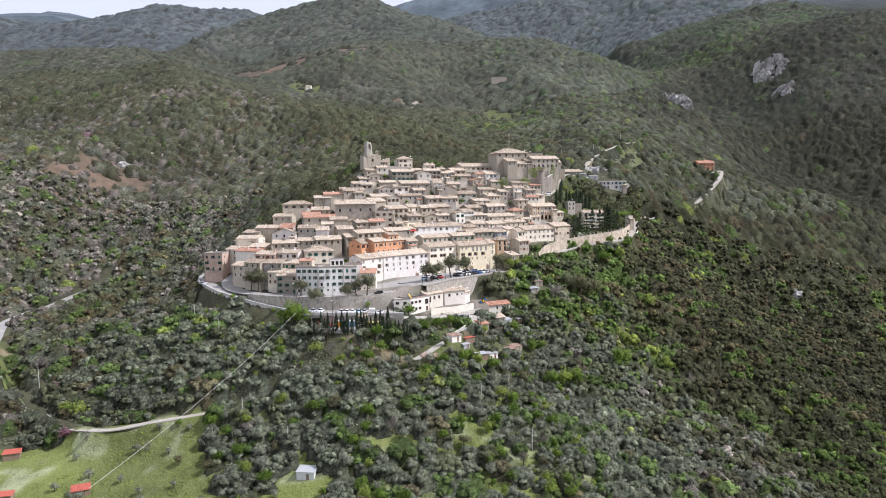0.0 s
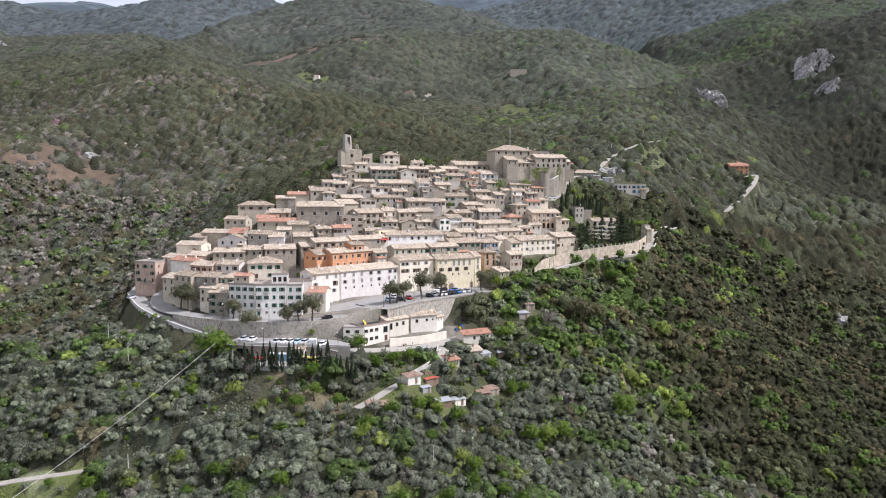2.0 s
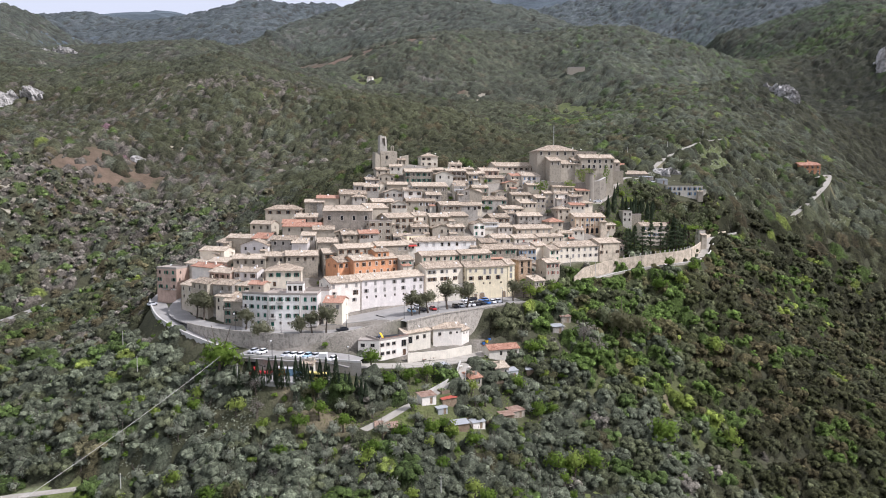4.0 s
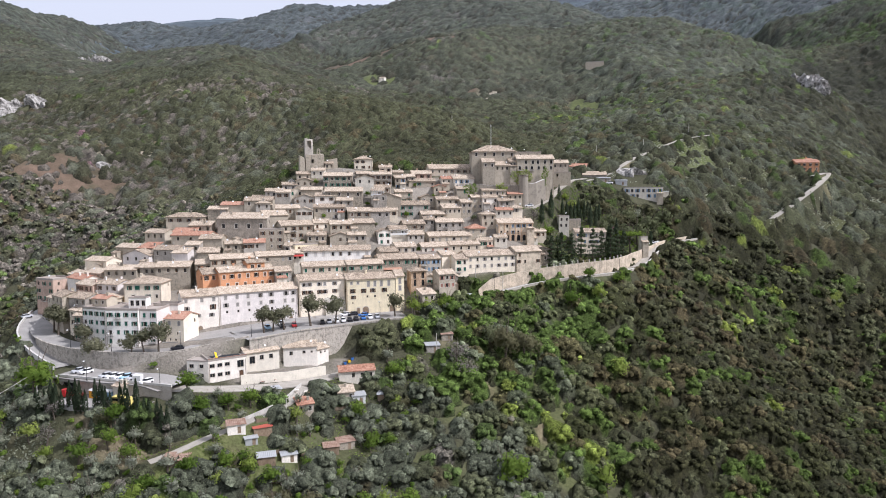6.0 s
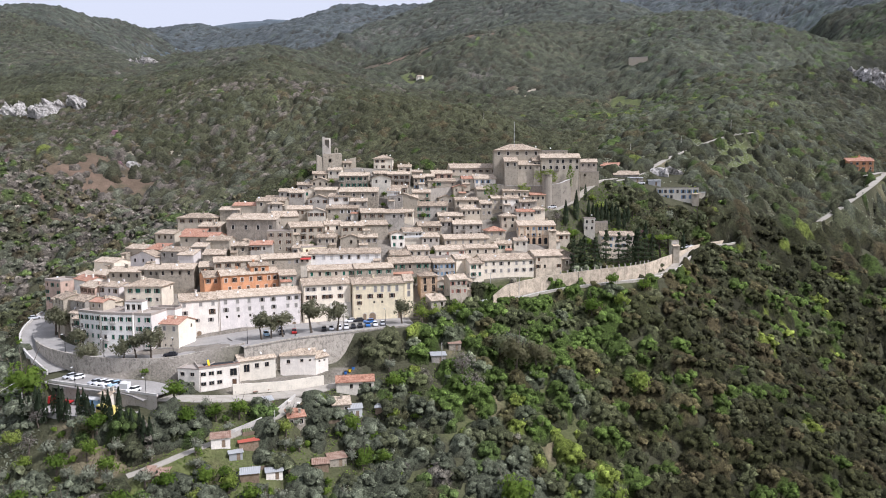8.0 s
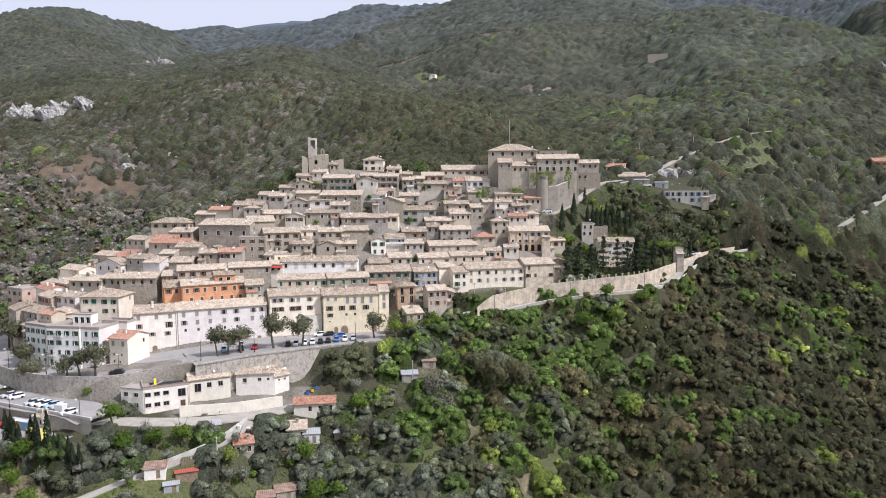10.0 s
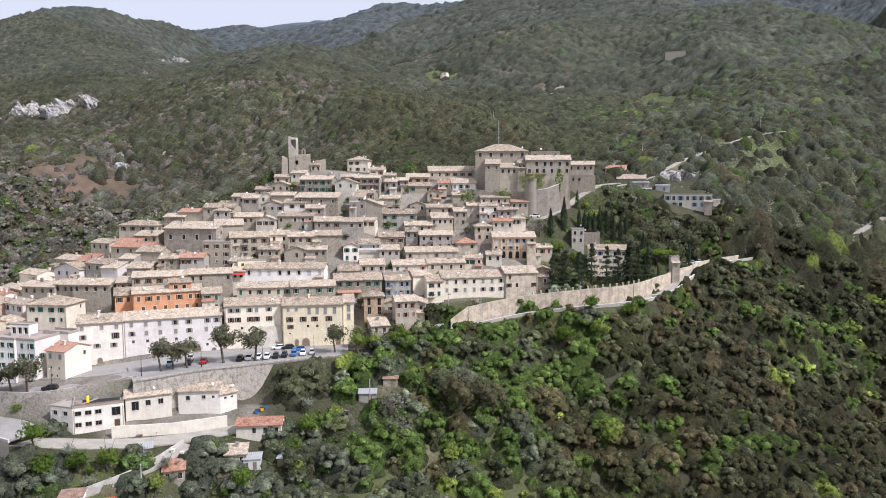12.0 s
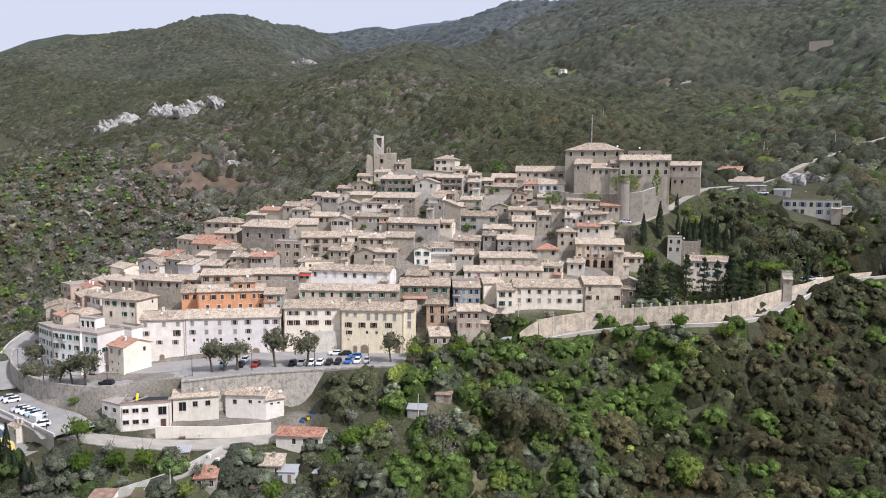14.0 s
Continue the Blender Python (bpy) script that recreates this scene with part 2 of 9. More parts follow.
# ---------------------------------------------------------------- the land
# Crests, slopes and valley lines of the land, each a short run of spot heights.
LAND_LINES = {
    "town_foot": [(-119, 340, 24.6), (-105.8, 309.8, 23.6), (-90.7, 289, 20.8), (-73.7, 277.7, 17), (-56.7, 262.6, 15.6), (-33.1, 258.8, 15.1),
                  (-14.2, 267.3, 14.6), (4.7, 275.8, 14.2), (17, 300.3, 17.9), (32.1, 321.1, 22.7), (47.2, 345.7, 28.3), (66.1, 364.6, 34),
                  (86.9, 379.7, 36.8), (111.4, 404.2, 39.2)],
    "town_low": [(-105.8, 351.3, 34), (-85, 325.8, 31.2), (-56.7, 311.7, 29.8), (-30.2, 300.3, 29.3), (0, 319.2, 31.2), (23.6, 336.2, 31.2),
                 (42.5, 353.2, 33.1), (75.6, 389.1, 37.8), (111.4, 425, 43.4), (132.2, 459.9, 47.2)],
    "town_middle": [(-98.2, 370.2, 47.2), (-66.1, 344.7, 42.5), (-33.1, 335.3, 38.7), (0, 349.4, 41.6), (33.1, 371.2, 39.7), (73.7, 404.2, 44.4), (104, 440, 51.5)],
    "town_upper": [(-86.9, 389.1, 56.7), (-58.6, 370.2, 56.7), (-23.6, 366.4, 54.8), (14.2, 382.5, 52.9), (47.2, 404.2, 53.8), (74, 430, 59)],
    "town_west": [(-88, 322, 37), (-62, 316, 38), (-76, 332, 43), (-60, 335, 44), (-84, 348, 49), (-58, 352, 51), (-45, 344, 47),
                  (-72, 366, 57), (-46, 364, 56), (-30, 334, 41), (-38, 318, 37), (-98, 338, 39), (-15, 345, 42), (20, 372, 46)],
    "town_east": [(23, 407, 58.5), (31, 404, 55.5), (36, 417, 62.5), (13, 409, 62), (17, 420, 66), (27, 420, 65), (47, 426, 68.5), (54, 416, 61),
                  (43, 404, 51), (59, 411, 51.5), (8, 416, 69), (2, 404, 65.5), (22, 398, 54), (18, 393, 54.5), (10, 396, 60), (33, 395, 50), (30, 384, 46.5), (41, 390, 47)],
    "town_crest": [(-58.6, 415.6, 77.4), (-43.4, 426.9, 86.9), (-17, 425, 80.3), (17, 436.3, 79.3), (37.8, 453.3, 81.2), (60.4, 455.2, 80.3),
                   (86.9, 472.2, 77.4), (98.2, 500.6, 82.2), (117.1, 547.8, 95.4), (148.3, 581.8, 107.7), (177.6, 624.3, 108.6), (162.4, 755.6, 149.2)],
    "behind_town": [(-89.7, 443.9, 69.9), (-47.2, 472.2, 83.1), (9.4, 500.6, 86.9), (56.7, 514.7, 86.9), (-87.8, 574.2, 105.8), (9.4, 604.4, 108.6), (103.9, 568.6, 102)],
    "villa_garden": [(80, 408, 43.5), (88, 413, 44.8), (96, 420, 45.6), (104, 430, 47.2), (82, 419, 46), (90, 429, 48), (80, 430, 53), (86, 437, 56), (94, 438, 53), (112, 448, 48.5)],
    "castle_foot": [(62, 428, 67), (67, 435, 68), (73, 441, 67), (71, 452, 74), (56, 426, 66), (80, 452, 70)],
    "garden_slope": [(111.4, 455.2, 55.7), (124.7, 476.9, 64.2), (141.7, 487.3, 68), (193.6, 525.1, 62.3), (190.8, 540.2, 63.3), (162.4, 479.8, 39.7),
                     (177.6, 465.6, 22.7), (143.6, 443.9, 39.7)],
    "east_slope": [(136, 426.9, 31.2), (170, 421.2, 0), (200.2, 435.4, -12.3), (132.2, 390.1, 15.1), (155.8, 355.1, -9.4), (105.8, 345.7, 5.7),
                   (81.2, 371.2, 27.4), (62.3, 328.7, 16.1), (162.4, 344.7, -19.8), (232.3, 466.6, -0.9), (255, 457.1, -5.7)],
    "east_shoulder": [(220.1, 583.7, 84.1), (269.2, 628.1, 73.7), (317.3, 585.6, 60.4), (374, 585.6, 41.6), (453.3, 566.7, 9.4)],
    "south_slope": [(80.3, 313.6, 0.9), (56.7, 292.8, 1.9), (44.4, 281.4, 0), (22.7, 280.5, 7.6), (22.7, 312.6, 19.4), (-11.3, 260.7, 9.4), (9.4, 262.6, 7.6),
                    (-22.7, 253.1, 11.3), (48.2, 247.4, -13.2), (99.2, 297.5, -18.9), (145.4, 288.1, -37.8), (61.4, 216.3, -20.8), (10.4, 212.5, -12.3)],
    "olive_slope": [(-2.8, 242.7, 2.8), (-39.7, 249.3, 8.5), (-80.3, 254.1, 6.6), (-84.1, 238, -0.9), (-36.8, 215.3, -8.5), (-57.6, 223.8, -8.5), (-22.7, 212.5, -8.5),
                    (-39.7, 204, -16.1), (2.8, 198.3, -18.9), (26.4, 200.2, -18.9), (95.4, 222.9, -31.2)],
    "west_foot": [(-120.9, 267.3, 3.8), (-126.6, 314.5, 17.9), (-85, 233.3, -6.6), (-137.9, 247.4, -11.3), (-102.9, 215.3, -17.9), (-179.4, 309.8, 10.4),
                  (-203.1, 292.8, 11.3), (-221.9, 363.6, 13.2), (-99.2, 171.9, -25.5), (-42.5, 171.9, -25.5), (-160.6, 198.3, -22.7)],
    "west_hill": [(-199.3, 401.4, 32.1), (-221.9, 467.5, 63.3), (-265.4, 467.5, 85.9), (-262.6, 498.7, 100.1), (-221.9, 534.6, 99.2), (-206.8, 555.3, 104.8),
                  (-311.7, 396.7, 66.1), (-396.7, 491.1, 108.6), (-311.7, 604.4, 122.8)],
    "rock_brow": [(-441, 651, 149), (-417, 663, 151), (-469, 639, 146), (-497, 617, 142), (-505, 598, 132), (-498, 648, 163), (-474, 678, 169), (-426, 582, 122), (-371, 588, 123)],
    "round_hill": [(-258, 603, 142), (-265, 546, 116), (-210, 625, 148), (-109, 621, 135), (-289, 724, 194), (-306, 813, 210), (-350, 924, 246), (-309, 920, 229), (-363, 759, 196), (-363, 539, 119)],
    "upland_slopes": [(72, 892, 161), (13, 1080, 238), (-268, 1066, 254), (-160, 1108, 294), (-76, 1114, 298), (81, 1024, 228)],
    "western_valley": [(-520, 500, 85), (-480, 420, 58), (-600, 560, 80), (-560, 640, 122), (-700, 700, 112), (-640, 760, 150)],
    "rock_hill": [(-690, 948, 258), (-610, 990, 241)],
    "hill_crest": [(-16, 664, 130), (25, 668, 112), (-79, 602, 121), (-145, 642, 148), (-241, 564, 118), (-179, 568, 103), (-85, 660, 146), (-60, 770, 140), (-150, 790, 160), (20, 780, 138), (118, 806, 146)],
    "spur_slope": [(194, 941, 179), (-146, 1014, 245), (142, 1052, 250), (-509, 1412, 355)],
    "west_ridge": [(-396.7, 871.7, 209.7), (-351.3, 925.6, 242.7), (-604.4, 661.1, 122.8), (-311.7, 1020, 236)],
    "north_mountain": [(-183.2, 948.2, 210.6), (-44.4, 928.4, 179.4), (109.6, 991.7, 221), (-30.2, 1177.7, 299.4), (88.8, 1029.4, 231.4),
                       (245.6, 1303.3, 269.2)],
    "north_spur": [(165.3, 930.3, 190.8), (236.1, 906.7, 187), (304.1, 897.2, 174.7), (325.8, 944.4, 155.8)],
    "gorge": [(217.2, 236.1, -70.8), (311.7, 311.7, -70.8), (396.7, 443.9, -42.5), (396.7, 717.8, 37.8), (415.6, 831.1, 80.3), (406.1, 1038.9, 170), (311.7, 1322.2, 255)],
    "east_mountain": [(492.1, 798.1, 93.5), (488.3, 970.9, 207.8), (538.3, 1128.6, 264.4), (498.7, 1038.9, 209.7), (550.6, 1291.1, 353.2), (447.7, 1251.4, 278.6),
                      (391, 1534.7, 385.3), (755.6, 661.1, 132.2), (906.7, 1416.7, 411.8), (911.4, 1700, 528.9), (1133.3, 944.4, 396.7)],
    "near_hill_crest": [(-712, 1204, 316), (-674, 1223, 327), (-588, 1168, 313), (-505, 1100, 292), (-458, 1082, 286), (-420, 1094, 280), (-379, 1100, 267), (-332, 1087, 247)],
    "behind_near_hill": [(-1010, 1500, 300), (-800, 1620, 318), (-640, 1560, 310), (-520, 1400, 300), (-400, 1270, 275), (-330, 1230, 270)],
    "beech_mountain": [(-991, 2208, 611), (-933, 2238, 637), (-860, 2282, 666), (-749, 2302, 655), (-639, 2298, 633), (-537, 2177, 584), (-908, 1901, 500), (-751, 1964, 518), (-552, 1777, 456)],
    "behind_beech_mountain": [(-1150, 2900, 640), (-900, 2950, 650), (-600, 2900, 690)],
    "clearing_mountain": [(-457, 1316, 347), (-424, 1403, 391), (-384, 1509, 437), (-329, 1597, 474), (-260, 1645, 499), (-185, 1673, 512), (-103, 1626, 481), (5, 1519, 425), (79, 1426, 375), (152, 1365, 342), (216, 1290, 312), (270, 1212, 281), (-71, 1172, 300), (-331, 1119, 270)],
    "behind_clearing_mountain": [(-560, 2050, 470), (-300, 2150, 520), (0, 2050, 480), (160, 1850, 400), (300, 1700, 330), (330, 1480, 270)],
    "bare_mountain": [(-1346, 1285, 435), (-1325, 1368, 467), (-1287, 1480, 502), (-1260, 1595, 507), (-1234, 1690, 505), (-1208, 1769, 502), (-977, 1085, 309), (-901, 1128, 304), (-835, 1196, 303), (-1040, 1372, 389), (-1164, 1162, 354)],
    "behind_bare_mountain": [(-1620, 1750, 470), (-1500, 1850, 460), (-1300, 1900, 470), (-1180, 1850, 440)],
    "wooded_mountain": [(-1639, 1053, 382), (-1622, 1123, 408), (-1610, 1215, 438), (-1589, 1279, 466), (-1567, 1345, 483), (-1503, 1367, 475), (-1434, 1366, 452), (-1159, 915, 277), (-1068, 968, 273), (-1123, 1078, 303)],
    "behind_wooded_mountain": [(-2200, 1500, 480), (-1950, 1800, 480)],
    "saddle_hill": [(-1514, 2205, 617), (-1483, 2297, 650), (-1438, 2331, 641)],
    "far_range": [(-1830, 2938, 800), (-1813, 3002, 836), (-1846, 3269, 899), (-1858, 3538, 980), (-1720, 3561, 958), (-472, 3300, 900), (283, 2950, 930), (850, 2739, 926), (1606, 2456, 897), (2078, 1322, 708)],
    "plain": [(-377.8, 141.7, -28.3), (-850, 472.2, 56.7), (0, 56.7, -56.7), (283.3, 0, -103.9), (-566.7, -283.3, -85), (0, -472.2, -103.9), (661.1, -188.9, -75.6),
              (944.4, 377.8, 113.3), (-1511.1, 566.7, 141.7), (-1322.2, -566.7, -56.7), (1322.2, -566.7, 0), (2455.6, 188.9, 330.6), (-2455.6, 850, 245.6)],
}
def smoothstep(a, b, v):
    u = np.clip((v - a) / (b - a), 0, 1)
    return u * u * (3 - 2 * u)


def value_noise(x, y, seed=0):
    """Smooth noise between -1 and 1 from hashed lattice values."""
    xi, yi = np.floor(x), np.floor(y)
    u, v = x - xi, y - yi
    u, v = u * u * (3 - 2 * u), v * v * (3 - 2 * v)

    def h(i, j):
        s = np.sin(i * 127.1 + j * 311.7 + seed * 74.7) * 43758.5453
        return (s - np.floor(s)) * 2 - 1
    return (h(xi, yi) * (1 - u) + h(xi + 1, yi) * u) * (1 - v) + (h(xi, yi + 1) * (1 - u) + h(xi + 1, yi + 1) * u) * v


def land_detail(x, y):
    """Spurs and hollows, stronger with the distance from the town."""
    far = smoothstep(150, 900, np.hypot(x - 10, y - 380))
    mountain = smoothstep(1000, 1700, np.hypot(x, y))
    return far * (value_noise(x / 230, y / 230, 3) * 16 + value_noise(x / 95, y / 95, 5) * 7) + mountain * (1 - np.abs(value_noise(x / 260, y / 260, 13))) * 34 - mountain * 22 + value_noise(x / 23, y / 23, 9) * 0.8 * (0.3 + far)


LAND = np.array([p for line in LAND_LINES.values() for p in line], dtype=float)
SURVEYED = np.array([key in ("round_hill", "upland_slopes", "rock_hill", "hill_crest", "spur_slope", "western_valley") for key, line in LAND_LINES.items() for p in line])
LAND[SURVEYED, 2] -= land_detail(LAND[SURVEYED, 0], LAND[SURVEYED, 1])


def _kernel(d2):
    return np.sqrt(d2 + 14.0 ** 2)


_d2 = ((LAND[:, None, :2] - LAND[None, :, :2]) ** 2).sum(-1)
_A = np.block([[_kernel(_d2) - 1.5 * np.eye(len(LAND)), np.ones((len(LAND), 1))], [np.ones((1, len(LAND))), np.zeros((1, 1))]])
LAND_W = np.linalg.solve(_A, np.append(LAND[:, 2], 0.0))

# Levelled ways and terraces: runs of (x, y, z) with a half width; the land is cut or filled to them.
WAYS = {
    "upper_road": (3.4, [(-98, 330, 33), (-99, 318, 30.5), (-94, 307, 28.6), (-84, 298, 27.9), (-70, 290, 27.8), (-54, 285.5, 27.8),
                         (-40, 285.5, 27.8), (-29, 288.8, 28), (-20, 295, 29.3), (-12, 302, 30.5)]),
    "piazza": (8.0, [(-14, 301, 30.2), (-4, 313, 30.9), (4, 322, 30.9), (12, 331, 30.9), (20, 338, 31), (27, 343, 31.2)]),
    "ring_road": (2.6, [(-109.6, 363.6, 37.8), (-117, 347, 32.5), (-115, 330, 29.8), (-106, 315, 28.8), (-97, 303.5, 27.7), (-88, 295.5, 26.6),
                        (-79, 289.5, 25.2), (-70, 285, 23.8), (-62, 281, 22.9)]),
    "car_park": (5.5, [(-56.7, 276.7, 22.7), (-41.6, 274.8, 22.7), (-26.4, 274.4, 22.7), (-18.9, 273.4, 21.7)]),
    "yard": (5.0, [(-49.1, 265.4, 18.4), (-34, 264.4, 18.4), (-20.8, 267.3, 18.9)]),
    "house_terrace": (3.4, [(-9, 287.5, 20.4), (-4.2, 291.6, 20.5), (1.9, 299.5, 20.6), (8.4, 306.4, 20.6), (14.5, 314.5, 20.8)]),
    "lower_road": (3.0, [(-22.7, 273.9, 20.6), (-10.8, 279.2, 19.6), (0.8, 287.0, 18.6), (10.3, 297.6, 17.9), (18.5, 308.3, 17.9)]),
    "palace_lane": (5.6, [(-38, 298.5, 28.8), (-28, 302, 29.4), (-18, 311, 30.2), (-9, 320.5, 30.9), (0, 329, 31)]),
    "palace_forecourt": (6.0, [(0, 329, 31), (10, 334.5, 31), (20, 340.5, 31.1), (27, 344.5, 31.2)]),
    "castle_ramp": (1.7, [(64.3, 431, 66.6), (71.3, 444, 70.7), (73.7, 453, 73.9), (75.7, 458, 76), (80.6, 470, 79.7), (86.6, 486, 81)]),
    "garden_lane": (1.5, [(12.3, 292.8, 17.8), (11.3, 280.5, 16.1), (4.7, 271.1, 13.7), (-1.9, 263.5, 11.8), (-7.6, 255.9, 9.9), (-11.3, 251.2, 9)]),
    "rampart_road": (2.6, [(47.2, 361.7, 32.1), (56.7, 371.2, 35.4), (71.8, 382.5, 38.2), (88.8, 390.1, 40.1), (103.9, 400.4, 41.2), (113.3, 415.6, 43),
                           (119.9, 434.4, 46.8), (127.5, 455.2, 48.7), (141.7, 472.2, 50.1)]),
    "field_lane": (1.4, [(-188.9, 283.3, 1.9), (-146.4, 247.4, -9.4), (-119, 229.5, -8.5), (-99.2, 232.3, -6.6), (-77.4, 238, -4.7), (-56.7, 239.9, -0.9)]),
    "valley_road": (2.6, [(-176, 258, 9), (-190, 288, 11), (-201.9, 313, 12.7), (-208, 340, 12.8), (-205, 357, 14), (-197.3, 371.6, 18.2), (-184, 392, 24)]),
    "upland_road": (1.6, [(86.9, 476.9, 79.3), (98.2, 500.6, 83.1), (111.4, 528.9, 91.6), (122.8, 552.5, 97.3), (143.6, 572.3, 105.8), (162.4, 590.3, 109.6)]),
    "orange_house_drive": (1.6, [(219.1, 566.7, 82.2), (232.3, 583.7, 84.1), (219.1, 552.5, 77.4), (202.1, 528.9, 68), (185.1, 510, 58.6)]),
}


def nearest_on(run, x, y):
    """Distance to a run of points and the height there."""
    best, height = np.full(x.shape, 1e9), np.zeros(x.shape)
    for (ax, ay, az), (bx, by, bz) in zip(run, run[1:]):
        dx, dy = bx - ax, by - ay
        u = np.clip(((x - ax) * dx + (y - ay) * dy) / (dx * dx + dy * dy), 0, 1)
        d = np.hypot(x - ax - u * dx, y - ay - u * dy)
        closer = d < best
        best, height = np.where(closer, d, best), np.where(closer, az + u * (bz - az), height)
    return best, height


def land_height(x, y):
    """The height of the ground at x, y (arrays or numbers)."""
    x, y = np.broadcast_arrays(np.asarray(x, float), np.asarray(y, float))
    shape = x.shape
    x, y = x.ravel(), y.ravel()
    z = np.empty(x.shape)
    for i in range(0, len(x), 20000):
        px, py = x[i:i + 20000], y[i:i + 20000]
        d2 = (px[:, None] - LAND[None, :, 0]) ** 2 + (py[:, None] - LAND[None, :, 1]) ** 2
        z[i:i + 20000] = _kernel(d2) @ LAND_W[:-1] + LAND_W[-1]
    z += land_detail(x, y)
    for half, run in WAYS.values():
        d, height = nearest_on(run, x, y)
        z += (height - 0.12 - z) * (1 - smoothstep(half + 0.6, half + 4.5, d))
    return z.reshape(shape)


def mesh_object(name, verts, faces, mat, smooth=False):
    me = bpy.data.meshes.new(name)
    me.from_pydata([tuple(v) for v in verts], [], [tuple(f) for f in faces])
    me.materials.append(mat)
    if smooth:
        me.polygons.foreach_set("use_smooth", [True] * len(me.polygons))
    return new(name, me)


def graded(low, high, fine_low, fine_high, step, growth=1.07):
    """Grid lines: even steps in the middle stretch, growing ones outside it."""
    axis = list(np.arange(fine_low, fine_high + step / 2, step))
    s = step
    while axis[-1] < high:
        s *= growth
        axis.append(axis[-1] + s)
    s = step
    while axis[0] > low:
        s *= growth
        axis.insert(0, axis[0] - s)
    return np.array(axis)


# Clearings on the slopes: x, y, radius and what lies there
CLEARINGS = [(-330, 1050, 40, "earth"), (-295, 1058, 42, "earth"), (-262, 1066, 38, "earth"), (-225, 1075, 30, "earth"), (-190, 1088, 24, "earth"), (-155, 1100, 20, "earth"), (-120, 1107, 17, "earth"), (-90, 1112, 16, "earth"), (-60, 1117, 14, "earth"),
             (-300, 1100, 26, "earth"), (-180, 960, 24, "meadow"), (-200, 970, 16, "meadow"), (-150, 950, 14, "meadow"), (-41, 926, 15, "scree"), (-60, 930, 10, "earth"), (81, 1024, 12, "scree"),
             (-222, 539, 7, "scree"), (-240, 486, 16, "earth"), (-262, 474, 15, "earth"), (-218, 496, 12, "earth"), (-285, 466, 12, "earth"), (-198, 470, 14, "earth"), (-230, 460, 14, "earth"), (-255, 500, 12, "earth"),
             (-300, 420, 16, "scree"), (-270, 440, 9, "scree"), (-240, 520, 6, "scree"), (177, 594, 14, "meadow"), (150, 560, 16, "meadow"), (115, 655, 16, "meadow"), (72, 892, 26, "meadow"), (100, 880, 18, "meadow")]


# Rock faces: x, y, width and height along the slope
ROCKS = [(-430, 659, 34, 30), (-448, 646, 30, 30), (-477, 636, 22, 28), (-465, 636, 14, 14), (-500, 613, 34, 22), (-506, 597, 22, 30), (-697, 1086, 50, 34), (-740, 1100, 26, 20), (235, 466, 16, 14), (520, 1116, 50, 60), (498, 1105, 30, 40), (471, 974, 26, 45), (113, 508, 22, 12), (122, 469, 12, 12), (300, 885, 34, 44), (318, 925, 30, 36), (-30, 430, 16, 9), (-50, 416, 10, 10), (285, 905, 20, 20), (-232, 512, 14, 9)]


def above_valley_road(x, y):
    """The closed olive grove between the valley road and the town."""
    return (x < -9) & (x > -170) & (y > np.where(x > -62, 219, 236 + 0.1 * (x + 110))) & (y < 290)


